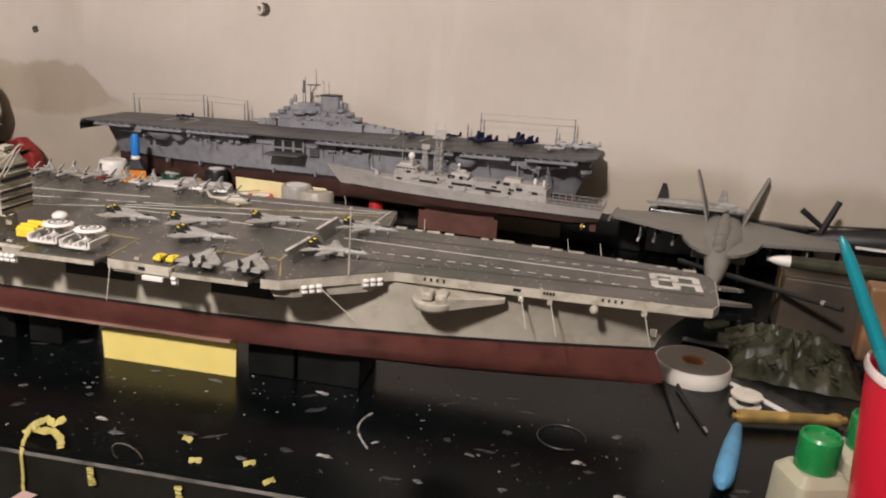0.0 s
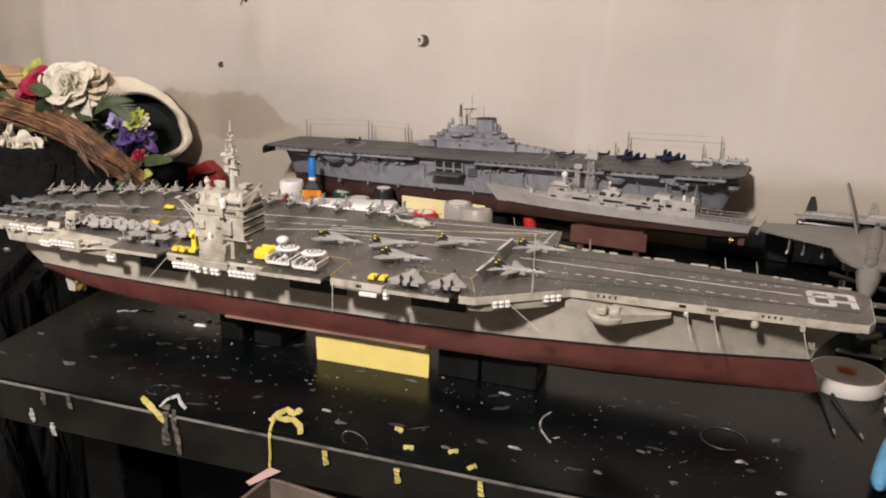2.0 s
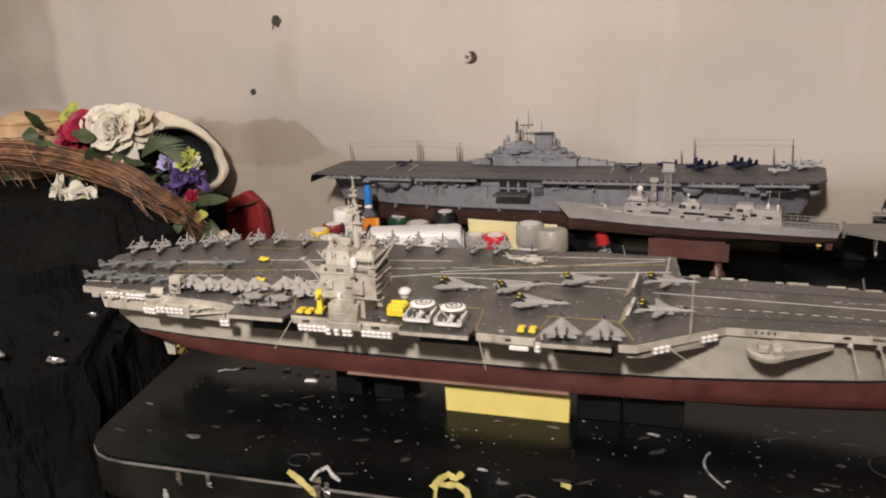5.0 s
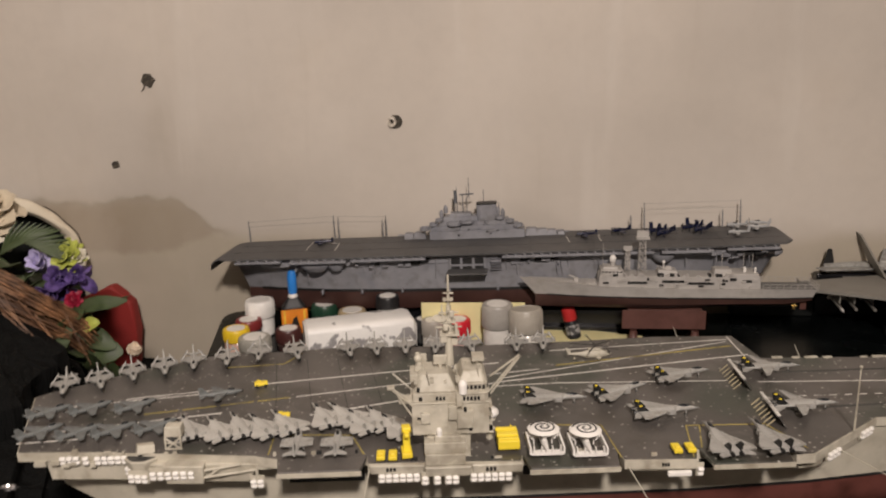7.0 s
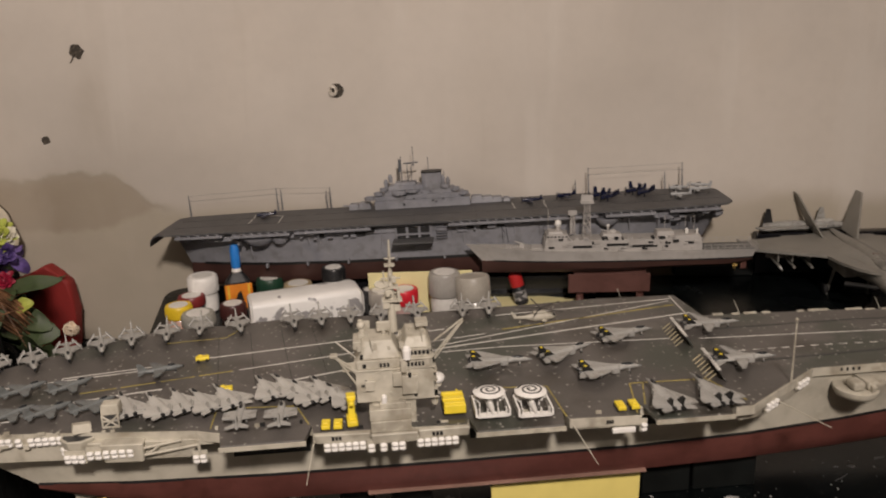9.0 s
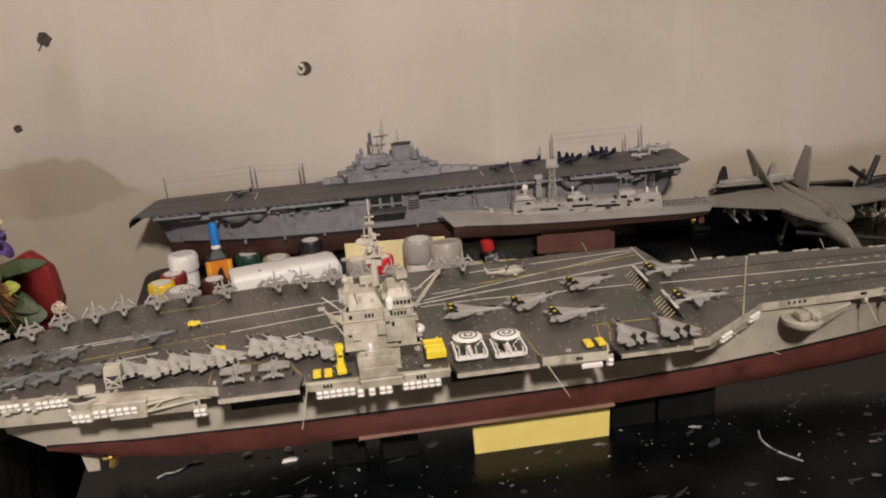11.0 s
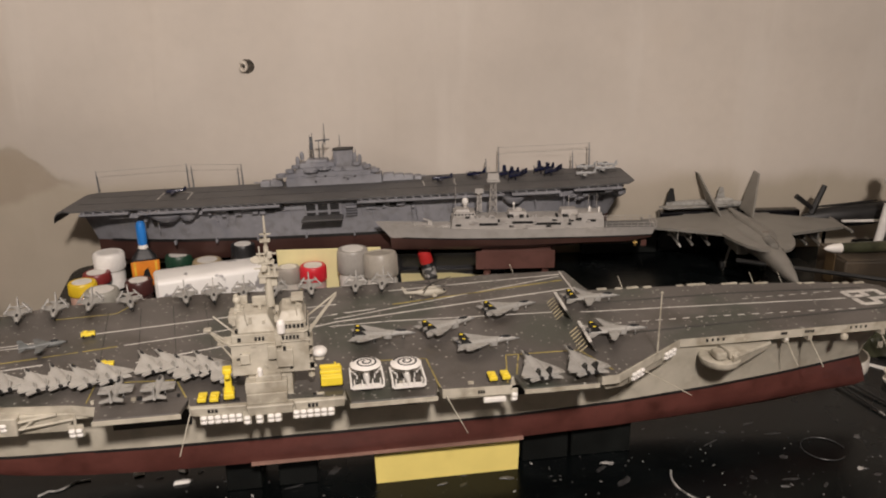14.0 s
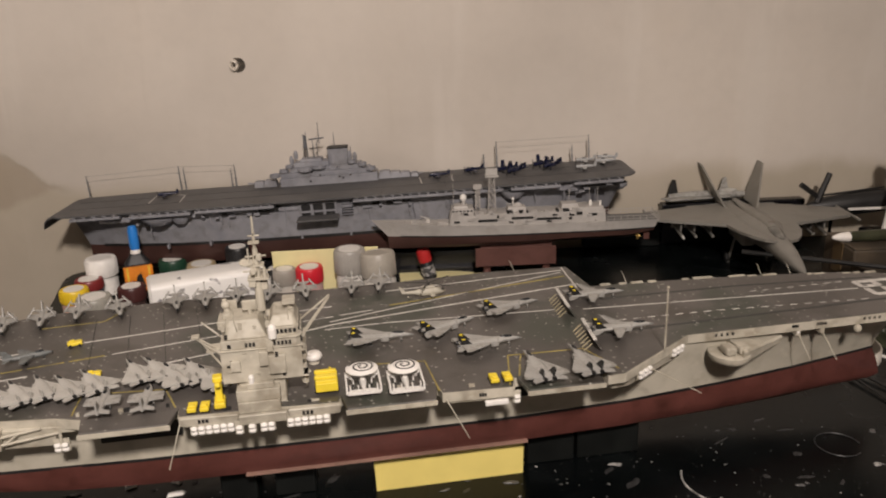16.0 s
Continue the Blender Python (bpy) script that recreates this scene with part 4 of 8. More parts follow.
EH = [  # x at keel, x at top, half breadth at waterline, half breadth at top
    (0.012, -0.002, 0.001, 0.012), (0.035, 0.022, 0.008, 0.024), (0.08, 0.075, 0.020, 0.034), (0.15, 0.15, 0.034, 0.042), (0.25, 0.25, 0.043, 0.046), (0.40, 0.40, 0.046, 0.048),
    (0.55, 0.55, 0.044, 0.047), (0.66, 0.66, 0.036, 0.044), (0.74, 0.745, 0.024, 0.039), (0.775, 0.79, 0.010, 0.032), (0.782, 0.802, 0.003, 0.022)]
WL = 0.056
rings = []
for s0, s1, w0, w1 in EH:
    row = [(s0 + (s1 - s0) * u, w0 + (w1 - w0) * u ** 1.3, WL + (EZ - 0.012 - WL) * u) for u in (0, 0.25, 0.5, 0.75, 1)]
    rings.append([(a, -b, c) for a, b, c in row[::-1]] + row)
part("upper_hull", loft(B(), rings), ESSEX_HULL, old, "", True)
rings = []
for s0, s1, w0, w1 in EH:
    zk = 0.020 + (0.02 if s0 > 0.76 else 0.008 if s0 > 0.7 else 0.0)
    h = WL - zk
    row = [(s0, w0, WL), (s0, w0 * 0.98, zk + h * 0.5), (s0, w0 * 0.85, zk + h * 0.18), (s0, w0 * 0.4, zk)]
    rings.append([(a, -b, c) for a, b, c in row] + row[::-1])
part("lower_hull", loft(B(), rings), mat("old_hull_red", (0.058, 0.026, 0.021), 0.5, var=0.2, scale=25), old, "dark red-brown lower hull", True)
part("boot_line", loft(B(), [[(s0, -w0 - 0.0006, WL + 0.002), (s0, -w0 - 0.0006, WL - 0.002), (s0, w0 + 0.0006, WL - 0.002), (s0, w0 + 0.0006, WL + 0.002)] for s0, s1, w0, w1 in EH[1:-1]]), BLACK, old)
part("hangar_wall", prism(B(), [(0.05, -0.047), (0.12, -0.050), (0.72, -0.050), (0.785, -0.036), (0.785, 0.04), (0.72, 0.048), (0.12, 0.048), (0.05, 0.036)], EZ - 0.0165, EZ - 0.002), ESSEX_HULL, old, "blue-grey gallery side")
for x0, x1, d in ((0.015, 0.085, 0.062), (0.10, 0.185, 0.070), (0.19, 0.30, 0.066), (0.41, 0.62, 0.067), (0.63, 0.70, 0.069), (0.72, 0.79, 0.062)):
    g = part("gallery", soft(box(B(), x0, x1, -d, -0.045, EZ - 0.0080, EZ - 0.0042), 0.0006, 1), ESSEX_HULL, old, "side gun gallery")
    n = max(3, int((x1 - x0) / 0.012))
    for i in range(n):
        x = x0 + (x1 - x0) * (i + 0.5) / n
        bm = rod(B(), (x, -d + 0.002, EZ - 0.0045), (x - 0.002, -d - 0.0035, EZ - 0.0005), 0.0006, 5)
        part("deck_gun", box(bm, x - 0.0015, x + 0.0015, -d + 0.001, -d + 0.004, EZ - 0.0045, EZ - 0.0018), ESSEX_HULL, g)
    part("shadow_slot", box(B(), x0 + 0.002, x1 - 0.002, -0.0515, -0.0496, EZ - 0.0042, EZ - 0.0022), BLACK, g, "dark gap under the deck")
for x, w in ((0.135, 0.028), (0.165, 0.016), (0.635, 0.02)):
    bm = lathe(B(), [(w * 0.35, -0.011), (w * 0.62, -0.004), (w * 0.66, 0.0), (w * 0.6, 0.0)], 16, pose(x, -0.050, EZ - 0.012) @ Matrix.Diagonal((1.3, 1, 1, 1)))
    part("gun_tub", bm, ESSEX_HULL, old, "rounded gun tub", True)
for x0, x1, z0, z1 in ((0.275, 0.290, 0.010, 0.017), (0.264, 0.272, 0.015, 0.017), (0.335, 0.383, 0.0085, 0.0245), (0.435, 0.446, 0.0115, 0.0155), (0.455, 0.467, 0.0105, 0.0170), (0.478, 0.489, 0.0115, 0.0150), (0.62, 0.64, 0.011, 0.018), (0.735, 0.765, 0.011, 0.0165)):
    part("hull_opening", box(B(), x0, x1, -0.0515, -0.0492, EZ - z1 - 0.001, EZ - z0), BLACK, old, "dark hull opening")
for x, w in ((0.3325, 0.0030), (0.3485, 0.0036), (0.3660, 0.0036), (0.3825, 0.0030)):
    part("opening_post", box(B(), x, x + w, -0.0540, -0.0505, EZ - 0.0250, EZ - 0.0080), ESSEX_HULL, old)
part("opening_sill", box(B(), 0.3325, 0.3855, -0.0545, -0.0505, EZ - 0.0210, EZ - 0.0185), ESSEX_HULL, old)
part("side_elevator", soft(box(B(), 0.330, 0.388, -0.078, -0.051, EZ - 0.0285, EZ - 0.0260), 0.0006, 1), ESSEX_DECK, old, "lowered deck-edge elevator")
part("opening_frame", box(B(), 0.330, 0.388, -0.0545, -0.050, EZ - 0.0085, EZ - 0.0055), ESSEX_HULL, old)
bm = B()
for i in range(5):
    box(bm, 0.392, 0.408, -0.0535, -0.050, EZ - 0.012 - 0.0040 * i, EZ - 0.011 - 0.0040 * i)
part("side_ladder", bm, ESSEX_HULL, old)
for x in (0.14, 0.20, 0.26, 0.33, 0.40, 0.47):
    part("fender", box(B(), x, x + 0.0025, -0.0510, -0.0440, WL - 0.001, WL + 0.005), ESSEX_HULL, old)


rnd = random.Random(12)
for i in range(55):  # lockers, ducts, boats and fittings that break up the gallery line
    x = rnd.uniform(0.10, 0.79)
    w, h = rnd.uniform(0.0015, 0.007), rnd.uniform(0.0015, 0.0045)
    z0 = rnd.uniform(0.004, 0.018)
    out = rnd.uniform(0.001, 0.007)
    if 0.32 < x < 0.40:
        continue
    part("gallery_fitting", box(B(), x - w, x + w, -0.0505 - out, -0.0495, EZ - z0 - h, EZ - z0), ESSEX_HULL if i % 9 else BLACK, old)
for i in range(26):
    x = rnd.uniform(0.06, 0.76)
    if 0.32 < x < 0.40:
        continue
    part("duct", rod(B(), (x, -0.0505, EZ - 0.006), (x + rnd.uniform(-0.004, 0.004), -0.0500, EZ - rnd.uniform(0.018, 0.040)), 0.0007, 5), ESSEX_HULL, old)


part("stern_recess", box(B(), 0.7835, 0.7870, -0.030, 0.020, EZ - 0.0150, EZ - 0.0060), BLACK, old, "dark recess under the stern deck")
part("stern_gun_tub", lathe(B(), [(0.006, -0.008), (0.012, -0.003), (0.0125, 0.002), (0.0110, 0.002), (0.010, -0.002)], 14, pose(0.793, -0.020, EZ - 0.020)), ESSEX_HULL, old, "rounded stern gun tub", True)


def eblock(name, x0, x1, y0, y1, z0, z1, taper=1.0):
    return part(name, soft(box(B(), x0, x1, y0, y1, EZ + z0, EZ + z1, None, taper), 0.0006, 1), ESSEX_HULL, eisl)


eisl = part("island", soft(box(B(), 0.296, 0.442, 0.028, 0.056, EZ - 0.001, EZ + 0.0125), 0.0008, 1), ESSEX_HULL, old, "stepped blue-grey island")
eblock("island_step", 0.298, 0.432, 0.029, 0.055, 0.0125, 0.0200)
eblock("island_step", 0.311, 0.420, 0.030, 0.054, 0.0200, 0.0275, 0.96)
eblock("bridge", 0.318, 0.372, 0.029, 0.053, 0.0275, 0.0345, 0.94)
eblock("bridge_top", 0.328, 0.362, 0.031, 0.051, 0.0345, 0.0390, 0.9)
part("funnel", soft(prism(B(), [(0.370, 0.033), (0.376, 0.030), (0.394, 0.030), (0.400, 0.033), (0.400, 0.049), (0.394, 0.052), (0.376, 0.052), (0.370, 0.049)], EZ + 0.027, EZ + 0.0520), 0.0008, 1), ESSEX_HULL, eisl, "squat funnel with black cap")
part("funnel_cap", prism(B(), [(0.3695, 0.033), (0.376, 0.0295), (0.394, 0.0295), (0.4005, 0.033), (0.4005, 0.049), (0.394, 0.0525), (0.376, 0.0525), (0.3695, 0.049)], EZ + 0.0515, EZ + 0.0532), BLACK, eisl)
for x, z, w in ((0.290, 0.0175, 0.009), (0.303, 0.0240, 0.007), (0.312, 0.0300, 0.006), (0.432, 0.0190, 0.008), (0.420, 0.0260, 0.007), (0.405, 0.0310, 0.007), (0.355, 0.0270, 0.012), (0.335, 0.024, 0.012)):
    part("gun_platform", lathe(B(), [(w * 0.7, -0.003), (w, -0.002), (w, 0.002), (w * 0.85, 0.002), (w * 0.85, -0.001)], 12, pose(x, 0.031, EZ + z)), ESSEX_HULL, eisl)
for x, z in ((0.322, 0.0445), (0.402, 0.0390), (0.4095, 0.036), (0.315, 0.037)):
    part("gun_director", lathe(B(), [(0.0030, -0.006), (0.0034, 0.002), (0.0020, 0.006), (0.0005, 0.007)], 8, pose(x, 0.040, EZ + z)), ESSEX_HULL, eisl)
TRIPOD = mat("dark_mast", (0.09, 0.095, 0.105), 0.5)
for i, (x, z0, z1) in enumerate(((0.340, 0.038, 0.078), (0.349, 0.038, 0.066), (0.336, 0.038, 0.075), (0.355, 0.038, 0.062), (0.381, 0.052, 0.074), (0.359, 0.06, 0.092), (0.404, 0.040, 0.052))):
    part("mast_pole", rod(B(), (x, 0.040, EZ + z0), (x, 0.040, EZ + z1), 0.0010 if i < 2 else 0.0006, 5, 0.0005), TRIPOD, eisl)
part("mast_spar", rod(B(), (0.344, 0.040, EZ + 0.0665), (0.366, 0.040, EZ + 0.0675), 0.0012, 6), TRIPOD, eisl)
part("mast_spar", rod(B(), (0.353, 0.040, EZ + 0.057), (0.359, 0.040, EZ + 0.067), 0.0006, 5), TRIPOD, eisl)
part("mast_spar", rod(B(), (0.3375, 0.040, EZ + 0.054), (0.338, 0.040, EZ + 0.0730), 0.0030, 8, 0.0016), TRIPOD, eisl)
for i in range(40):
    x, z = rnd.uniform(0.30, 0.435), rnd.uniform(0.004, 0.034)
    if z < 0.034 - abs(x - 0.362) * 0.33:
        part("island_fitting", box(B(), x - 0.0014, x + 0.0014, 0.0265, 0.0300, EZ + z, EZ + z + rnd.uniform(0.001, 0.003)), ESSEX_HULL if i % 3 else BLACK, eisl)
for x, w, h in ((0.263, 0.008, 0.009), (0.280, 0.010, 0.0105), (0.452, 0.010, 0.0115), (0.468, 0.009, 0.0095), (0.483, 0.008, 0.0080), (0.497, 0.006, 0.006)):
    t = part("turret", soft(box(B(), x - w, x + w, 0.033, 0.050, EZ, EZ + h, None, 0.8), 0.001, 2), ESSEX_HULL, old, "twin gun turret")
    bm = B()
    for y in (0.037, 0.042):
        rod(bm, (x - w * 0.5, y, EZ + h * 0.6), (x - w * 2.2 if x < 0.3 else x + w * 2.0, y, EZ + h * 0.75), 0.0007, 5)
    part("gun_barrel", bm, ESSEX_HULL, t)
DARK_MAST = mat("mast_grey", (0.16, 0.165, 0.175), 0.5)
# the close pairs 0.144/0.151 and 0.228/0.222 model a mast's wall shadow as a second pole
MASTS = ((0.004, 0.033), (0.144, 0.038), (0.151, 0.034), (0.228, 0.034), (0.222, 0.028), (0.608, 0.022), (0.628, 0.040), (0.744, 0.026), (0.770, 0.040))
for x, h in MASTS:
    x -= 0.004
    bm = rod(B(), (x, 0.058, EZ - 0.003), (x, 0.058, EZ + h), 0.0013, 6, 0.0006)
    for k in (0.35, 0.7):
        rod(bm, (x - 0.0025, 0.058, EZ + h * k), (x + 0.0025, 0.058, EZ + h * k), 0.0004, 4)
    part("lattice_mast", bm, DARK_MAST, old, "thin hinged antenna mast, twice doubled by a pole for its wall shadow")
for (x0, h0), (x1, h1) in zip(MASTS[:2] + MASTS[1:2] + MASTS[6:7], MASTS[1:2] + MASTS[3:4] + MASTS[3:4] + MASTS[8:9]):
    for k in (0.96, 0.72):
        part("antenna_wire", rod(B(), (x0 - 0.004, 0.058, EZ + h0 * k), (x1 - 0.004, 0.058, EZ + h1 * k), 0.00016, 4), DARK_MAST, old, "fine wire between the masts")


def estroke(pts, w, material, z=0.0004):
    bm = B()
    for a, b in zip(pts, pts[1:]):
        a, b = Vector(a), Vector(b)
        n = (b - a).normalized().orthogonal() * (w / 2)
        prism(bm, [tuple(a + n), tuple(a - n), tuple(b - n), tuple(b + n)], EZ - 0.0002, EZ + z)
    return part("deck_line", bm, material, old)


estroke([(0.112, -0.0155), (0.110, 0.037), (0.155, 0.0233), (0.158, -0.021)], 0.0012, LINE_WHITE)
estroke([(0.504, 0.0223), (0.507, -0.0146)], 0.0012, LINE_WHITE)
estroke([(0.553, 0.026), (0.551, 0.0087), (0.553, -0.014)], 0.0012, LINE_WHITE)
for k in range(1, 9):
    x = 0.09 * k
    estroke([(x, -0.060), (x, 0.056)], 0.0006, BLACK, 0.0002)
for y in (-0.02, 0.02):
    estroke([(0.0, y), (0.80, y)], 0.0005, BLACK, 0.00025)
bm = B()
box(bm, 0.20, 0.62, -0.020, 0.020, 0.0, 0.030)
box(bm, 0.18, 0.64, -0.03, 0.03, 0.0, 0.006)
solid("black_ship_stand", bm, GLOSS_BLACK, pose(-0.241, -0.083, 0), "black display stand under the old carrier", "stand")

# ---- frigate ----
FRIGATE = pose(0.2068, -0.161, 0, 0, 0, 0.3) @ Matrix.Diagonal((1.015, 1.015, 1.01, 1))
frig = thing("frigate_model", FRIGATE, "light grey missile frigate model with brown lower hull", "model ship")
FH = [  # x keel, x top, half breadth at waterline, at deck, deck height
    (0.018, -0.004, 0.0006, 0.0008, 0.0985), (0.035, 0.022, 0.003, 0.009, 0.0960), (0.07, 0.065, 0.009, 0.015, 0.0930), (0.12, 0.12, 0.015, 0.0185, 0.0905), (0.20, 0.20, 0.018, 0.0195, 0.0885),
    (0.30, 0.30, 0.0175, 0.019, 0.0875), (0.36, 0.36, 0.015, 0.018, 0.0875), (0.396, 0.400, 0.011, 0.0165, 0.0875)]
FW = 0.074
rings = []
for s0, s1, w0, w1, zd in FH:
    row = [(s0 + (s1 - s0) * u, w0 + (w1 - w0) * u ** 1.3, FW + (zd - FW) * u) for u in (0, 0.33, 0.66, 1)]
    rings.append([(a, -b, c) for a, b, c in row[::-1]] + row)
part("upper_hull", loft(B(), rings), FRIG, frig, "", True)
rings = []
for s0, s1, w0, w1, zd in FH:
    zk = 0.056 if s0 < 0.3 else 0.060 if s0 < 0.38 else 0.068
    h = FW - zk
    row = [(s0, w0, FW), (s0, w0 * 0.9, zk + h * 0.4), (s0, w0 * 0.35, zk)]
    rings.append([(a, -b, c) for a, b, c in row] + row[::-1])
part("lower_hull", loft(B(), rings), mat("dark_brown_hull", (0.058, 0.027, 0.021), 0.5, var=0.15, scale=30), frig, "dark red-brown lower hull", True)
part("boot_line", loft(B(), [[(s0, -w0 - 0.0005, FW + 0.001), (s0, -w0 - 0.0005, FW - 0.001), (s0, w0 + 0.0005, FW - 0.001), (s0, w0 + 0.0005, FW + 0.001)] for s0, s1, w0, w1, zd in FH[1:]]), BLACK, frig)


def fblock(name, x0, x1, w, z0, z1, taper=1.0, material=None):
    return part(name, soft(box(B(), x0, x1, -w, w, z0, z1, None, taper), 0.0005, 1), material or FRIG, frig)


fblock("superstructure", 0.105, 0.325, 0.0170, 0.0875, 0.1050, 0.985)
fblock("bridge", 0.108, 0.140, 0.0155, 0.1045, 0.1130, 0.95)
fblock("bridge_roof", 0.111, 0.132, 0.011, 0.1130, 0.1165, 0.9)
fblock("gun_house", 0.186, 0.215, 0.010, 0.1045, 0.1115, 0.85)
fblock("funnel", 0.262, 0.288, 0.011, 0.1045, 0.1135, 0.85)
fblock("hangar", 0.286, 0.322, 0.0165, 0.1045, 0.1090, 0.97)
for i in range(6):
    part("bridge_window", box(B(), 0.1095 + i * 0.005, 0.1125 + i * 0.005, -0.0157, -0.0140, 0.1095, 0.1115), BLACK, frig)
for x0, x1, z in ((0.145, 0.172, 0.094), (0.192, 0.225, 0.096), (0.225, 0.262, 0.0935), (0.30, 0.312, 0.097)):
    part("side_recess", box(B(), x0, x1, -0.0174, -0.0160, z, z + 0.0035), BLACK, frig, "dark recess")


def lattice(x, z0, z1, w0, w1):
    bm = B()
    n = 5
    for sx in (-1, 1):
        for sy in (-1, 1):
            rod(bm, (x + sx * w0, sy * w0, z0), (x + sx * w1, sy * w1, z1), 0.0006, 4)
    for i in range(n):
        a, b = i / n, (i + 1) / n
        za, zb, wa, wb = z0 + (z1 - z0) * a, z0 + (z1 - z0) * b, w0 + (w1 - w0) * a, w0 + (w1 - w0) * b
        for sy in (-1, 1):
            rod(bm, (x - wa, sy * wa, za), (x + wb, sy * wb, zb), 0.0004, 4)
            rod(bm, (x + wa, sy * wa, za), (x - wb, sy * wb, zb), 0.0004, 4)
            rod(bm, (x - wb, sy * wb, zb), (x + wb, sy * wb, zb), 0.0004, 4)
    return part("lattice_mast", bm, FRIG, frig, "open lattice mast")


lattice(0.166, 0.105, 0.158, 0.0055, 0.0035)
lattice(0.146, 0.110, 0.138, 0.0035, 0.0025)
part("mast_platform", box(B(), 0.157, 0.175, -0.007, 0.007, 0.155, 0.1575), FRIG, frig)
part("search_radar", box(B(), 0.158, 0.174, -0.001, 0.001, 0.1575, 0.1665), FRIG, frig)
part("search_radar", box(B(), 0.140, 0.152, -0.001, 0.001, 0.138, 0.1445), FRIG, frig)
for x in (0.160, 0.172):
    part("whip_antenna", rod(B(), (x, 0, 0.157), (x, 0, 0.176), 0.0004, 4), FRIG, frig)
part("whip_antenna", rod(B(), (0.112, 0, 0.1165), (0.112, 0, 0.147), 0.0004, 4), FRIG, frig)
for x in (0.277, 0.306, 0.318):
    part("whip_antenna", rod(B(), (x, 0.008, 0.109), (x, 0.008, 0.132), 0.0004, 4), FRIG, frig)
part("radome", ball(B(), (0.126, 0, 0.1260), 0.0048, 1, 1, 1.15, 14), WHITE, frig, "white egg-shaped radome", True)
part("radome_base", rod(B(), (0.126, 0, 0.116), (0.126, 0, 0.122), 0.003, 8), FRIG, frig)
part("radome", ball(B(), (0.196, 0, 0.1215), 0.0022), WHITE, frig)
part("pedestal", rod(B(), (0.196, 0, 0.111), (0.196, 0, 0.120), 0.0015, 6), FRIG, frig)
part("close_in_gun", lathe(B(), [(0.0022, 0), (0.0023, 0.005), (0.001, 0.0075)], 10, pose(0.305, -0.004, 0.109)), WHITE, frig, "white-domed gun mount")
part("close_in_gun", lathe(B(), [(0.0016, 0), (0.0017, 0.006), (0.001, 0.0075)], 10, pose(0.318, -0.008, 0.109)), WHITE, frig)
part("deck_gun", ball(B(), (0.203, 0, 0.112), 0.005, 1.2, 1, 0.8, 10), FRIG, frig, "", True)
part("gun_barrel", rod(B(), (0.199, 0, 0.1135), (0.186, 0, 0.1155), 0.0005, 5), FRIG, frig)
bm = B()
box(bm, 0.072, 0.078, -0.003, 0.003, 0.0925, 0.098)
rod(bm, (0.075, 0, 0.098), (0.065, 0, 0.1015), 0.0010, 5)
for i in range(5):
    box(bm, 0.052 + i * 0.004, 0.054 + i * 0.004, -0.006, -0.0055, 0.0935, 0.0965)
part("missile_launcher", bm, FRIG, frig)
fblock("breakwater", 0.088, 0.103, 0.012, 0.0895, 0.0935)
rnd = random.Random(77)
for i in range(60):  # lockers, davits, vents and life rafts on the decks and sides
    x = rnd.uniform(0.11, 0.32)
    w, h = rnd.uniform(0.0010, 0.0042), rnd.uniform(0.0012, 0.0042)
    if i % 2:
        part("deck_fitting", box(B(), x - w, x + w, -0.0170, -0.0170 + rnd.uniform(0.003, 0.010), 0.1045, 0.1050 + h), FRIG if i % 5 else BLACK, frig)
    else:
        z0 = rnd.uniform(0.089, 0.1005)
        part("side_fitting", box(B(), x - w, x + w, -0.0190, -0.0165, z0, z0 + h), FRIG if i % 3 else BLACK, frig)
for i in range(22):  # guard rail stanchions along the bow
    x = 0.012 + 0.0044 * i
    y = -0.004 - 0.0165 * min(1.0, x / 0.10) ** 0.7
    part("stanchion", rod(B(), (x, y, 0.0975 - 0.055 * x), (x, y, 0.1030 - 0.055 * x), 0.0003, 4), FRIG, frig)
# flight deck with netted rails
part("helicopter_deck", box(B(), 0.326, 0.398, -0.0165, 0.0165, 0.0876, 0.0882), mat("frigate_deck", (0.13, 0.13, 0.125), 0.6), frig, "dark helicopter deck")
bm = B()
for y in (-0.0185, 0.0185):
    for i in range(9):
        x = 0.327 + 0.073 * i / 8
        rod(bm, (x, y, 0.086), (x, y * 1.05, 0.0955), 0.0004, 4)
    for z in (0.0905, 0.0950):
        rod(bm, (0.326, y * 1.03, z), (0.400, y * 1.03, z), 0.0004, 4)
for i in range(5):
    y = -0.018 + 0.036 * i / 4
    rod(bm, (0.400, y, 0.086), (0.401, y, 0.0955), 0.0004, 4)
for z in (0.0905, 0.0950):
    rod(bm, (0.4005, -0.0185, z), (0.4005, 0.0185, z), 0.0004, 4)
part("deck_rail", bm, FRIG, frig, "thin pale deck rails")
bm = B()
for k in range(5):
    box(bm, -0.0006, 0.0006, 0.001, 0.0055, -0.0012, 0.0012, pose(0.374, -0.004, 0.0600) @ pose(0, 0, 0, 72 * k, 0, 0) @ pose(0, 0, 0, 0, 35, 0))
rod(bm, (0.372, -0.004, 0.060), (0.378, -0.004, 0.060), 0.0014, 6)
part("propeller", bm, GOLD, frig, "tiny brass propeller")
part("rudder", box(B(), 0.384, 0.392, -0.001, 0.001, 0.054, 0.068), BROWN_PLATE, frig)
stand = thing("frigate_stand", FRIGATE, "brown-red plastic display stand with feet", "stand")
part("plate", soft(box(B(), 0.1415, 0.258, -0.0015, 0.0015, 0.0222, 0.0500), 0.0006, 1), BROWN_PLATE, stand)
part("cradle", box(B(), 0.150, 0.252, 0.0015, 0.010, 0.048, 0.0565), BROWN_PLATE, stand)
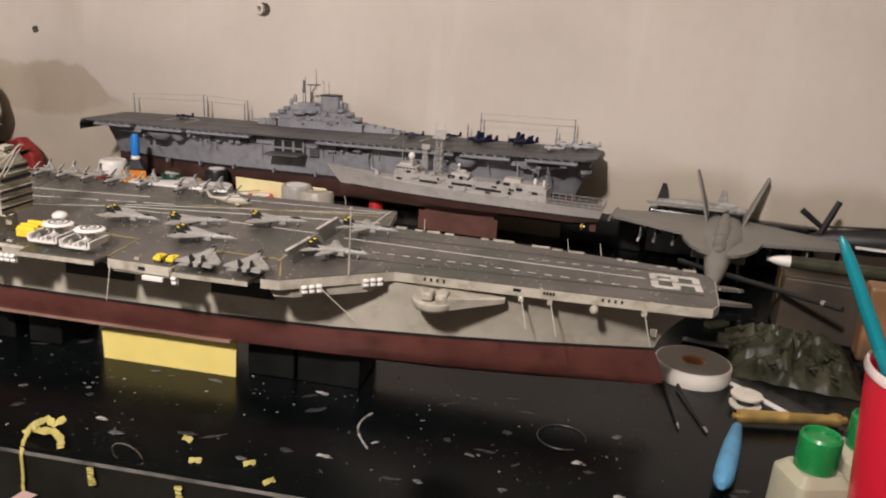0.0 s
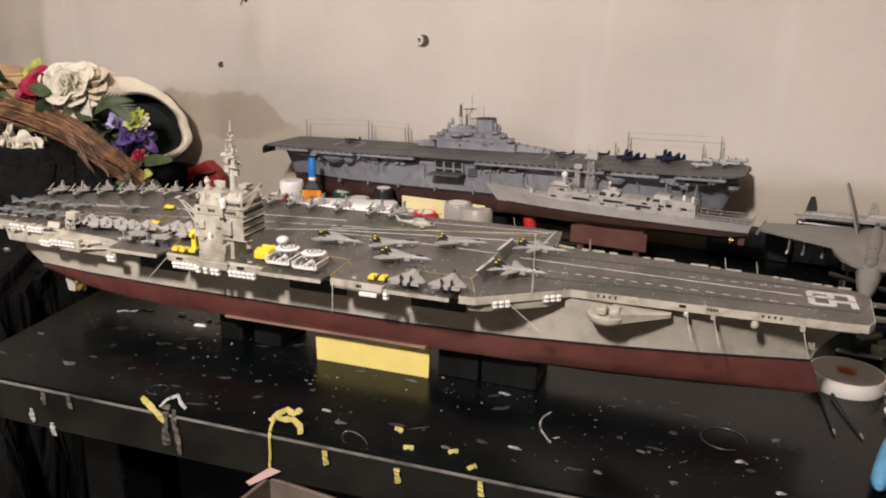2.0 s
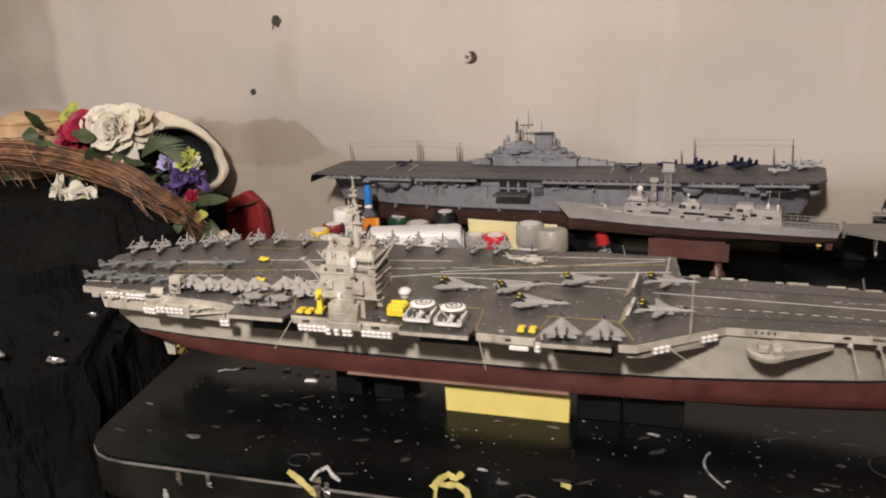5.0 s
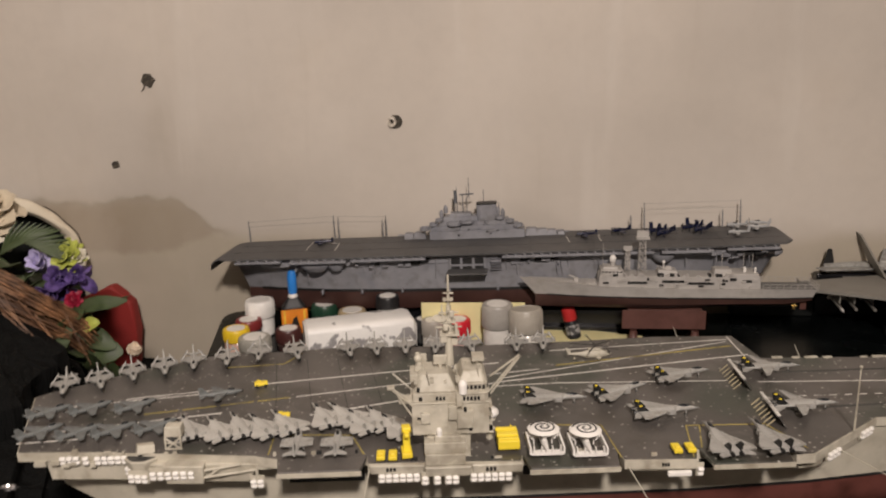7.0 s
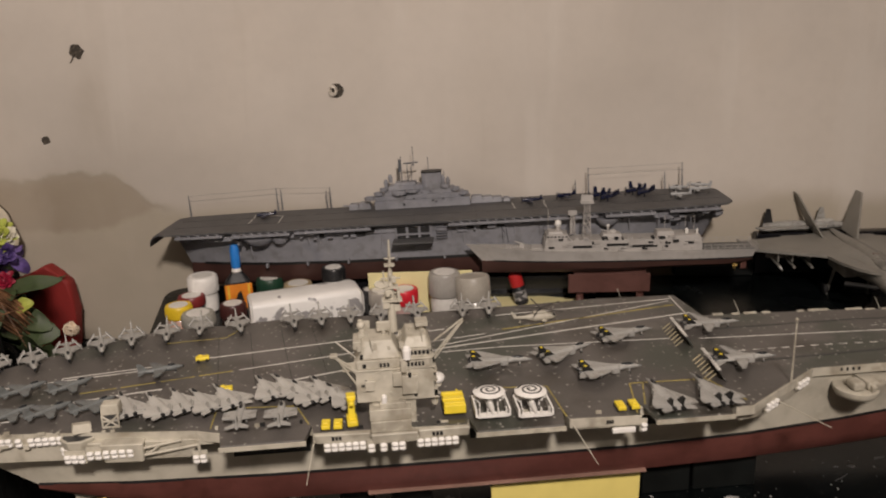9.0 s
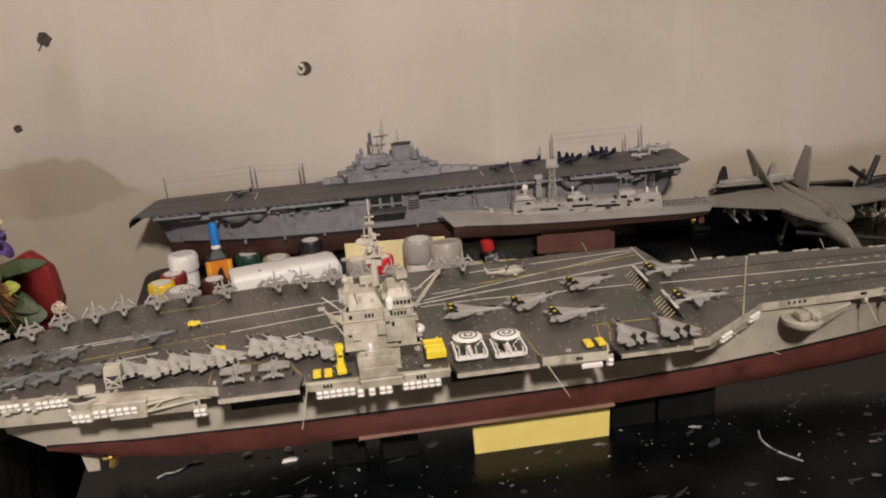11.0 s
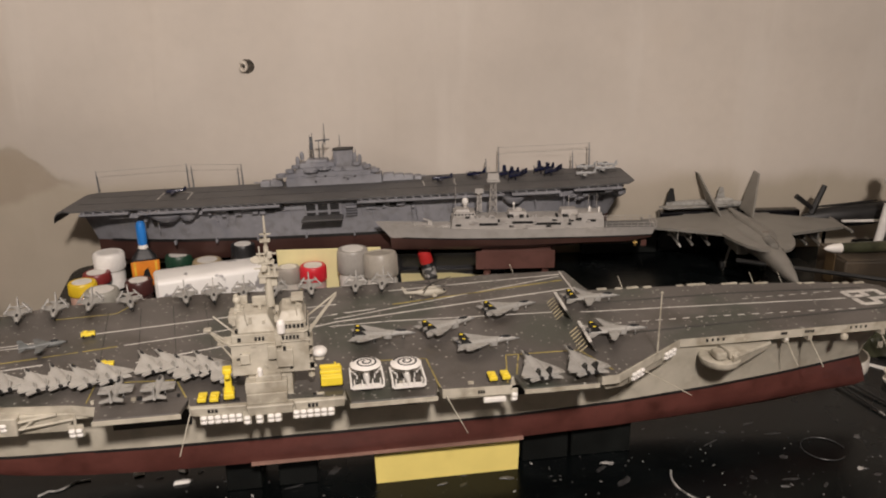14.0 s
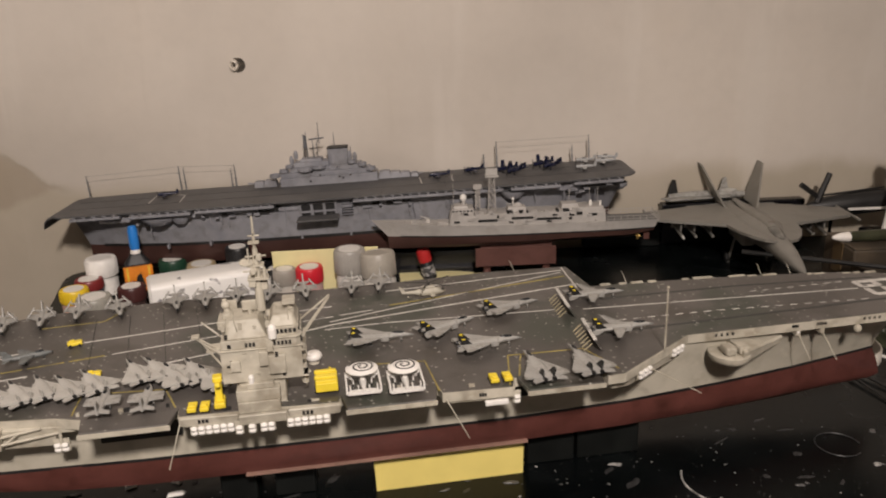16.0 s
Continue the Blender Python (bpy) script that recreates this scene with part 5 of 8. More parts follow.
for x in (0.158, 0.244):
    part("foot", lathe(B(), [(0.011, 0), (0.011, 0.004), (0.006, 0.010), (0.005, 0.0200)], 14, pose(x, 0, 0)), BROWN_PLATE, stand, "round foot", True)

# ---- aircraft on the big deck ----
def flat(bm, pts, z0, z1, both=True):
    """A thin wing from outline points (x forward, y out), mirrored to the other side."""
    for sgn in ((1, -1) if both else (1,)):
        q = [(x, sgn * y) for x, y in pts]
        prism(bm, q if sgn > 0 else q[::-1], z0, z1)
    return bm


def upright(bm, pts, y, lean=0.0, w=0.0009):
    """A thin fin from outline points (x forward, z up) at y, leaning outward."""
    a = [Vector((x, y - w / 2 + math.tan(radians(lean)) * (z - pts[0][1]), z)) for x, z in pts]
    b = [v + Vector((0, w, 0)) for v in a]
    va, vb = [bm.verts.new(v) for v in a], [bm.verts.new(v) for v in b]
    bm.faces.new(va[::-1])
    bm.faces.new(vb)
    n = len(pts)
    for i in range(n):
        bm.faces.new((va[i], va[(i + 1) % n], vb[(i + 1) % n], vb[i]))
    return bm


def fuselage(bm, secs, n=10):
    return loft(bm, [ring_of(x, w, h, z, n) for x, w, h, z in secs])


def legs_of(t, spots, z, material):
    for x, y in spots:
        part("landing_leg", rod(B(), (x, y, 0.0), (x, y, z), 0.0006, 5), material, t)
        part("wheel", lathe(B(), [(0.0010, -0.0005), (0.0012, 0), (0.0010, 0.0005)], 8, pose(x, y, 0.0012, 90, 0, 0)), BLACK, t)


def swing_wing_jet(swept, flash=True, fins=None, skin=None):
    """Twin-tailed fighter, 0.054 long, x towards the nose, on its wheels."""
    t = thing("fighter_jet_model", Matrix(), "", "model aircraft")
    z = 0.0062
    skin = skin or JET
    bm = fuselage(B(), [(-0.024, 0.0052, 0.0016, z), (-0.012, 0.0060, 0.0024, z), (0.002, 0.0058, 0.0026, z), (0.009, 0.0040, 0.0028, z + 0.0003), (0.015, 0.0022, 0.0026, z + 0.0008), (0.022, 0.0016, 0.0019, z + 0.0006), (0.030, 0.0003, 0.0003, z)])
    part("fuselage", bm, skin, t, "", True)
    if swept:
        wing = [(0.012, 0.002), (0.004, 0.006), (-0.016, 0.0175), (-0.0210, 0.0175), (-0.0225, 0.0045), (-0.012, 0.004)]
    else:
        wing = [(0.012, 0.002), (0.004, 0.006), (-0.007, 0.0235), (-0.0105, 0.0235), (-0.0085, 0.0055), (-0.010, 0.004)]
    part("wing", flat(B(), wing, z + 0.0006, z + 0.0015), skin, t)
    part("tailplane", flat(B(), [(-0.014, 0.0045), (-0.024, 0.0135), (-0.028, 0.0130), (-0.025, 0.0040)], z - 0.0004, z + 0.0003), skin, t)
    for y in (-0.0042, 0.0042):
        f = part("tail_fin", upright(B(), [(-0.013, z + 0.001), (-0.0200, z + 0.0076), (-0.0240, z + 0.0076), (-0.0230, z + 0.001)], y, 6 if y > 0 else -6), fins or BLACK, t, "dark tail fin")
        if flash:
            part("fin_flash", upright(B(), [(-0.0196, z + 0.0060), (-0.0200, z + 0.0072), (-0.0225, z + 0.0072), (-0.0225, z + 0.0060)], y * 1.10, 6 if y > 0 else -6, 0.0013), YELLOW, f, "yellow tail flash")
        part("exhaust", lathe(B(), [(0.0019, 0), (0.0016, 0.0025)], 10, pose(-0.0235, y * 0.85, z, 0, -90, 0)), BLACK, t)
        part("intake", box(B(), 0.002, 0.0085, y - 0.0016, y + 0.0016, z - 0.0026, z + 0.0012), skin, t)
    part("canopy", ball(B(), (0.0165, 0, z + 0.0028), 0.0018, 3.2, 0.8, 0.8, 10), CANOPY, t, "dark glazed canopy", True)
    legs_of(t, ((0.019, 0), (-0.007, -0.005), (-0.007, 0.005)), z - 0.001, skin)
    return t


def attack_jet(material, folded, straight=False):
    """Single or straight-winged jet, 0.044 long."""
    t = thing("attack_jet_model", Matrix(), "", "model aircraft")
    z = 0.0058
    bm = fuselage(B(), [(-0.021, 0.0010, 0.0012, z + 0.0012), (-0.012, 0.0024, 0.0022, z + 0.0006), (0.0, 0.0034, 0.0030, z), (0.010, 0.0034, 0.0031, z), (0.016, 0.0026, 0.0026, z), (0.021, 0.0010, 0.0012, z - 0.0002), (0.0225, 0.0003, 0.0003, z - 0.0003)])
    part("fuselage", bm, material, t, "", True)
    if folded:
        part("wing", flat(B(), [(0.0095, 0.002), (0.0035, 0.0062), (-0.0005, 0.0115), (-0.0075, 0.0115), (-0.0085, 0.002)], z + 0.0005, z + 0.0016), material, t, "short swept wing")
        for y in (-1, 1):
            part("folded_wing", upright(B(), [(-0.0072, z + 0.0012), (-0.0010, z + 0.0012), (-0.0040, z + 0.0088), (-0.0078, z + 0.0088)], y * 0.0112, -38 * y, 0.0011), material, t, "outer wing folded up and inwards")
            part("wing_rail", rod(B(), (-0.0085, y * 0.0118, z + 0.001), (0.0030, y * 0.0118, z + 0.001), 0.0007, 5), material, t)
    elif straight:
        part("wing", flat(B(), [(0.0075, 0.002), (0.0055, 0.0125), (-0.0050, 0.0125), (-0.0070, 0.002)], z + 0.0005, z + 0.0015), material, t)
    else:
        part("wing", flat(B(), [(0.008, 0.002), (-0.003, 0.0185), (-0.0075, 0.0185), (-0.0060, 0.002)], z + 0.0005, z + 0.0015), material, t)
    part("tailplane", flat(B(), [(-0.012, 0.001), (-0.0185, 0.0085), (-0.0215, 0.0085), (-0.0195, 0.001)], z + 0.0008, z + 0.0015), material, t)
    part("tail_fin", upright(B(), [(-0.010, z + 0.001), (-0.0175, z + 0.0100), (-0.0215, z + 0.0100), (-0.0205, z + 0.001)], 0.0, 0, 0.0012), material, t)
    part("canopy", ball(B(), (0.0115, 0, z + 0.0030), 0.0017, 2.4, 0.85, 0.8, 10), CANOPY, t, "dark canopy", True)
    part("intake", lathe(B(), [(0.0016, 0), (0.0010, 0.001)], 8, pose(0.0224, 0, z - 0.0008, 0, 90, 0)), BLACK, t, "dark intake")
    legs_of(t, ((0.015, 0), (-0.002, -0.005), (-0.002, 0.005)), z - 0.001, material)
    return t


def radar_plane():
    t = thing("radar_plane_model", Matrix(), "white early-warning aircraft model with spiral-painted radar disc, wings folded", "model aircraft", "radar planes on the elevator")
    z = 0.0065
    bm = fuselage(B(), [(-0.025, 0.0010, 0.0012, z + 0.002), (-0.012, 0.0026, 0.0026, z + 0.0005), (0.0, 0.0031, 0.0033, z), (0.013, 0.0031, 0.0033, z), (0.020, 0.0022, 0.0024, z - 0.0003), (0.0245, 0.0006, 0.0008, z - 0.0006)])
    part("fuselage", bm, WHITE, t, "", True)
    part("wing", flat(B(), [(0.006, 0.002), (0.0045, 0.0125), (-0.0020, 0.0125), (-0.0035, 0.002)], z + 0.0022, z + 0.0035), WHITE, t)
    for y in (-1, 1):
        part("folded_wing", box(B(), -0.024, 0.002, y * 0.0125 - 0.0007, y * 0.0125 + 0.0007, z - 0.001, z + 0.0045), WHITE, t, "wing folded back along the body")
        part("engine", lathe(B(), [(0.0006, -0.008), (0.0019, -0.005), (0.0021, 0.004), (0.0012, 0.006)], 10, pose(0.004, y * 0.0085, z + 0.0012, 0, 90, 0)), WHITE, t, "", True)
        part("propeller", box(B(), 0.0105, 0.0111, y * 0.0085 - 0.0032, y * 0.0085 + 0.0032, z + 0.0008, z + 0.0016), BLACK, t)
        part("tail_fin", upright(B(), [(-0.020, z), (-0.0205, z + 0.0050), (-0.0245, z + 0.0050), (-0.0245, z - 0.001)], y * 0.0100, 0), WHITE, t)
        part("tail_fin", upright(B(), [(-0.020, z), (-0.0205, z + 0.0045), (-0.0245, z + 0.0045), (-0.0245, z)], y * 0.0040, 0), WHITE, t)
    part("tailplane", flat(B(), [(-0.019, 0.0), (-0.020, 0.0105), (-0.0245, 0.0118), (-0.0245, 0.0)], z - 0.0016, z + 0.0004), WHITE, t)
    part("pylon", box(B(), -0.009, 0.001, -0.0014, 0.0014, z + 0.0026, z + 0.0075), WHITE, t)
    disc = part("radar_disc", lathe(B(), [(0.0020, 0.0070), (0.0105, 0.0080), (0.0124, 0.0092), (0.0105, 0.0104), (0.0020, 0.0110)], 24, pose(-0.003, 0, z)), WHITE, t, "round white radar disc", True)
    bm = B()
    pts = []
    for i in range(46):
        a = i / 45 * 2 * math.pi * 2.2
        r = 0.0012 + 0.0088 * i / 45
        pts.append((-0.003 + r * math.cos(a), r * math.sin(a), r))
    for p, q in zip(pts, pts[1:]):
        pv, qv = Vector(p[:2]), Vector(q[:2])
        n = (qv - pv).normalized().orthogonal() * 0.00065
        top = z + 0.0111 - 0.0006 * max(0, (p[2] - 0.002) / 0.0075)
        prism(bm, [tuple(pv + n), tuple(pv - n), tuple(qv - n), tuple(qv + n)], top - 0.0006, top + 0.0002)
    part("spiral", bm, BLACK, disc, "black painted spiral")
    part("canopy", box(B(), 0.0165, 0.0205, -0.0019, 0.0019, z + 0.0012, z + 0.0024), CANOPY, t)
    legs_of(t, ((0.016, 0), (-0.001, -0.007), (-0.001, 0.007)), z, WHITE)
    return t


def helicopter():
    t = thing("helicopter_model", Matrix(), "pale grey naval helicopter model on the flight deck", "model aircraft")
    z = 0.0062
    part("body", fuselage(B(), [(-0.024, 0.0008, 0.0010, z + 0.002), (-0.012, 0.0016, 0.0018, z + 0.001), (-0.004, 0.0034, 0.0040, z), (0.010, 0.0036, 0.0042, z), (0.016, 0.0028, 0.0028, z - 0.0006), (0.0195, 0.0010, 0.0012, z - 0.001)]), GREY, t, "", True)
    part("tail_fin", upright(B(), [(-0.020, z + 0.002), (-0.0255, z + 0.0085), (-0.0275, z + 0.0085), (-0.024, z + 0.001)], 0), GREY, t)
    part("engine_hump", soft(box(B(), -0.004, 0.009, -0.0024, 0.0024, z + 0.0035, z + 0.0062), 0.001), GREY, t)
    part("rotor_mast", rod(B(), (0.003, 0, z + 0.006), (0.003, 0, z + 0.0092), 0.0007, 6), BLACK, t)
    for k in range(5):
        part("rotor_blade", box(B(), 0.0, 0.025, -0.0006, 0.0006, 0, 0.0004, pose(0.003, 0, z + 0.0088, 0, -3, 20 + 72 * k)), BLACK, t, "thin black blade")
    part("canopy", box(B(), 0.0150, 0.0180, -0.0024, 0.0024, z + 0.0002, z + 0.0020), CANOPY, t)
    for y in (-0.0042, 0.0042):
        part("sponson", ball(B(), (0.006, y, z - 0.003), 0.0016, 1.8, 1, 1), GREY, t)
    legs_of(t, ((0.006, -0.004), (0.006, 0.004), (-0.018, 0)), z - 0.002, GREY)
    return t


def tractor():
    t = thing("deck_tractor_model", Matrix(), "bright yellow deck tractor model", "model vehicle")
    part("body", soft(box(B(), -0.006, 0.006, -0.0033, 0.0033, 0.0014, 0.0046), 0.0008, 2), YELLOW, t)
    part("seat", soft(box(B(), -0.004, 0.0, -0.002, 0.002, 0.0046, 0.0060), 0.0005, 1), YELLOW, t)
    for x in (-0.0038, 0.0038):
        for y in (-0.0030, 0.0030):
            part("wheel", lathe(B(), [(0.0013, -0.0007), (0.0015, 0), (0.0013, 0.0007)], 10, pose(x, y, 0.0015, 90, 0, 0)), BLACK, t)
    return t


def on_deck(s, p, turn, size=1.0):
    return SHIP @ pose(s, p, DZ + 0.0005, 0, 0, turn) @ Matrix.Scale(size, 4)


def place_all(make, spots, label, group):
    first = make
    tagged(first, label, "", group)
    first.matrix_world = on_deck(*spots[0])
    for q in spots[1:]:
        copy_thing(first, on_deck(*q[:3]))


JETLABEL = "pale grey fighter jet model with black and yellow tails"
place_all(swing_wing_jet(True), [(0.442, -0.0055, -6), (0.5024, 0.004, 22), (0.567, 0.036, 12), (0.5295, -0.0375, 2)], JETLABEL + ", on deck", "fighter jets on the deck")
place_all(swing_wing_jet(False), [(0.653, 0.0460, -2), (0.6475, -0.0345, -2)], "grey fighter jet model with spread wings on the catapult", "fighter jets on the catapults")
place_all(swing_wing_jet(True, False), [(0.5575, -0.0900, 97), (0.5960, -0.0875, 97)], "grey swept-wing fighter jet model parked on the elevator", "fighter jets on the elevator")
PORT_S = (0.0, 0.0284, 0.0533, 0.0795, 0.1045, 0.136, 0.166, 0.203, 0.256, 0.2835, 0.3132, 0.427, 0.455, 0.345, 0.380)
PORT_P = (0.060, 0.069, 0.0855, 0.0985, 0.110, 0.117, 0.1275, 0.127, 0.130, 0.1315, 0.133, 0.130, 0.132, 0.1315, 0.131)
place_all(attack_jet(JET, True), [(s, p - 0.004, -68 - 58 * s + (i * 37 % 13) - 6, 1.0) for i, (s, p) in enumerate(zip(PORT_S, PORT_P))], "grey jet model with folded wings parked along the deck edge", "jets along the deck edge")
STERN = [(0.0096, 0.0), (0.0433, 0.0048), (0.0811, 0.006), (0.0189, -0.0374), (0.0516, -0.0403), (0.079, -0.0387), (0.1116, -0.0346), (0.1494, 0.0265)]
place_all(attack_jet(JET_BLUE, False), [(s, p, 46 if i < 7 else 20, 0.86) for i, (s, p) in enumerate(STERN)], "blue-grey jet model parked on the stern", "blue-grey jets on the stern")
ROW = [(0.138, -0.038), (0.1636, -0.042), (0.180, -0.037), (0.199, -0.040), (0.2155, -0.035), (0.247, -0.0247), (0.263, -0.023), (0.278, -0.038), (0.293, -0.0335), (0.307, -0.048)]
place_all(swing_wing_jet(True, False, JET_PALE, JET_PALE), [(s, p, 116 + (i * 29 % 11), 0.92) for i, (s, p) in enumerate(ROW)], "pale grey jet model in a tightly packed row", "packed row of grey jets")
place_all(attack_jet(JET, False, True), [(0.2325, -0.0737, 92), (0.2634, -0.0748, 92)], "pale grey jet model with straight wings on the rear elevator", "jets on the rear elevator")
place_all(radar_plane(), [(0.4224, -0.0796, 90), (0.4539, -0.0837, 90)], "white radar plane model with black spiral on its disc", "radar planes on the elevator")
place_all(tractor(), [(0.298, -0.0915, 90), (0.307, -0.0920, 90), (0.181, 0.051, 12), (0.2122, -0.0172, 5), (0.5214, -0.0967, 90), (0.532, -0.0963, 90)], "bright yellow deck tractor model", "yellow deck tractors")
h = helicopter()
h.matrix_world = on_deck(0.497, 0.0895, 8)

crane = thing("yellow_deck_crane_model", on_deck(0.3175, -0.0885, 95), "yellow upright deck crane model beside the island", "model vehicle")
part("chassis", soft(box(B(), -0.0075, 0.0070, -0.0040, 0.0040, 0.0015, 0.0056), 0.0008, 2), YELLOW, crane)
part("mast", soft(box(B(), -0.0030, 0.0040, -0.0028, 0.0028, 0.0050, 0.0215, None, 0.85), 0.0006, 1), YELLOW, crane)
part("boom", soft(box(B(), -0.0080, 0.0035, -0.0017, 0.0017, 0.0185, 0.0215), 0.0005, 1), YELLOW, crane)
part("jib_head", soft(box(B(), -0.0035, 0.0045, -0.0034, 0.0034, 0.0205, 0.0245), 0.0007, 1), YELLOW, crane)
for x in (-0.0050, 0.0045):
    for y in (-0.0038, 0.0038):
        part("wheel", lathe(B(), [(0.0015, -0.0008), (0.0017, 0), (0.0015, 0.0008)], 10, pose(x, y, 0.0017, 90, 0, 0)), BLACK, crane)
truck = thing("yellow_fire_truck_model", on_deck(0.3955, -0.0775, 90, 1.12), "yellow boxy deck vehicle model beside the island", "model vehicle")
part("body", soft(box(B(), -0.010, 0.009, -0.0075, 0.0075, 0.0018, 0.0085), 0.0008, 2), YELLOW, truck)
part("cab", soft(box(B(), 0.0085, 0.0125, -0.0068, 0.0068, 0.0018, 0.0066), 0.0008, 2), YELLOW, truck)
for k in range(4):
    part("deck_slat", soft(box(B(), -0.0088 + 0.0044 * k, -0.0056 + 0.0044 * k, -0.0068, 0.0074 + 0.0006 * (k % 2), 0.0083, 0.0097 + 0.0008 * (k % 2)), 0.0004, 1), YELLOW, truck)
part("steering_post", rod(B(), (0.0095, -0.003, 0.0062), (0.0080, -0.003, 0.0110), 0.0007, 6), YELLOW, truck)
for x in (-0.006, 0.007):
    for y in (-0.0072, 0.0072):
        part("wheel", lathe(B(), [(0.0019, -0.0008), (0.0021, 0), (0.0019, 0.0008)], 10, pose(x, y, 0.0021, 90, 0, 0)), BLACK, truck)


# ---- aircraft on the old carrier ----
def prop_plane(material, folded):
    t = thing("propeller_plane_model", Matrix(), "", "model aircraft")
    z = 0.0050
    part("fuselage", fuselage(B(), [(-0.016, 0.0007, 0.0009, z), (-0.006, 0.0020, 0.0022, z), (0.006, 0.0024, 0.0026, z), (0.0120, 0.0024, 0.0025, z), (0.0132, 0.0012, 0.0012, z)]), material, t, "", True)
    if folded:
        part("wing", flat(B(), [(0.006, 0.001), (0.004, 0.0065), (-0.002, 0.0065), (-0.003, 0.001)], z - 0.0006, z + 0.0003), material, t)
        for y in (-1, 1):
            part("folded_wing", upright(B(), [(-0.002, z), (0.004, z), (0.001, z + 0.0085), (-0.0030, z + 0.0085)], y * 0.0064, 28 * y, 0.0010), material, t, "upward folded wing")
    else:
        part("wing", flat(B(), [(0.006, 0.001), (0.004, 0.0175), (0.0, 0.0175), (-0.003, 0.001)], z - 0.0006, z + 0.0003), material, t)
    part("tailplane", flat(B(), [(-0.0125, 0.0005), (-0.0130, 0.0062), (-0.0155, 0.0062), (-0.0160, 0.0005)], z + 0.0003, z + 0.0009), material, t)
    part("tail_fin", upright(B(), [(-0.0115, z + 0.0005), (-0.0140, z + 0.0060), (-0.0165, z + 0.0060), (-0.0165, z)], 0), material, t)
    part("canopy", ball(B(), (0.002, 0, z + 0.0024), 0.0014, 2.4, 0.8, 0.8), CANOPY, t)
    part("propeller", box(B(), 0.0132, 0.0138, -0.0004, 0.0004, z - 0.0055, z + 0.0055, pose(0, 0, 0, 0, 0, 0)), BLACK, t)
    legs_of(t, ((0.006, -0.004), (0.006, 0.004)), z, material)
    return t


def on_old(x, y, turn, size=1.0):
    return ESSEX @ pose(x, y, EZ + 0.0006, 0, 0, turn) @ Matrix.Scale(size, 4)


def place_old(first, spots, label, group):
    tagged(first, label, "", group)
    first.matrix_world = on_old(*spots[0])
    for q in spots[1:]:
        copy_thing(first, on_old(*q[:3]))


place_old(prop_plane(NAVY, False), [(0.1306, 0.0160, 190), (0.5325, 0.0126, 184), (0.585, 0.030, 200)], "dark blue propeller plane model on the old carrier deck", "blue propeller planes")
place_old(prop_plane(NAVY, True), [(0.633, 0.016, 200, 1.2), (0.646, 0.002, 215), (0.690, 0.034, 205), (0.702, 0.018, 215)], "dark blue plane model with folded wings on the old carrier deck", "blue folded planes")
place_old(prop_plane(mat("pale_blue_plane", (0.36, 0.365, 0.365), 0.5, var=0.1, scale=80), False), [(0.747, -0.005, 175), (0.782, 0.024, 170), (0.756, 0.040, 182), (0.791, 0.0490, 160)], "pale grey plane model near the old carrier stern", "pale propeller planes")

# ---- paint jars and bottles behind the carrier ----
GLASS_DARK = mat("dark_glass", (0.02, 0.02, 0.022), 0.45, var=0.3)
GLASS_DARK.node_tree.nodes["Principled BSDF"].inputs["Specular IOR Level"].default_value = 0.2
PALE_LABEL = mat("pale_label", (0.72, 0.70, 0.66), 0.5, var=0.08, scale=60)


def paint_jar(x, y, r, cap_top, cap_h, cap_col, body_col, label, disc=True, tilt=0.0, name="paint_jar"):
    t = thing(name, pose(x, y, 0, tilt, 0, 30), label, "paint jar", "paint jars behind the carrier")
    capm = mat("cap_" + name, cap_col, 0.42, var=0.1, scale=40)
    b = cap_top - cap_h
    part("jar", lathe(B(), [(r * 0.80, 0), (r * 0.92, 0.002), (r * 0.94, b * 0.8), (r * 0.80, b)], 20), mat("jar_" + name, body_col, 0.25, var=0.12, scale=30), t, "", True)
    cap = part("cap", lathe(B(), [(r * 0.97, b), (r, b + 0.001), (r, cap_top - 0.003), (r * 0.93, cap_top - 0.0005), (r * 0.80, cap_top), (r * 0.79, cap_top - 0.001), (r * 0.1, cap_top - 0.001)], 24), capm, t, "ribbed screw cap", True)
    bm = B()
    for i in range(28):
        a = 2 * math.pi * i / 28
        rod(bm, (r * math.cos(a), r * math.sin(a), b + 0.002), (r * math.cos(a), r * math.sin(a), cap_top - 0.004), 0.00028, 4)
    part("cap_ribs", bm, capm, cap)
    if disc:
        part("cap_label", lathe(B(), [(r * 0.70, cap_top - 0.0008), (r * 0.70, cap_top + 0.0002), (r * 0.05, cap_top + 0.0002)], 20), PALE_LABEL, cap, "pale round label")
    return t


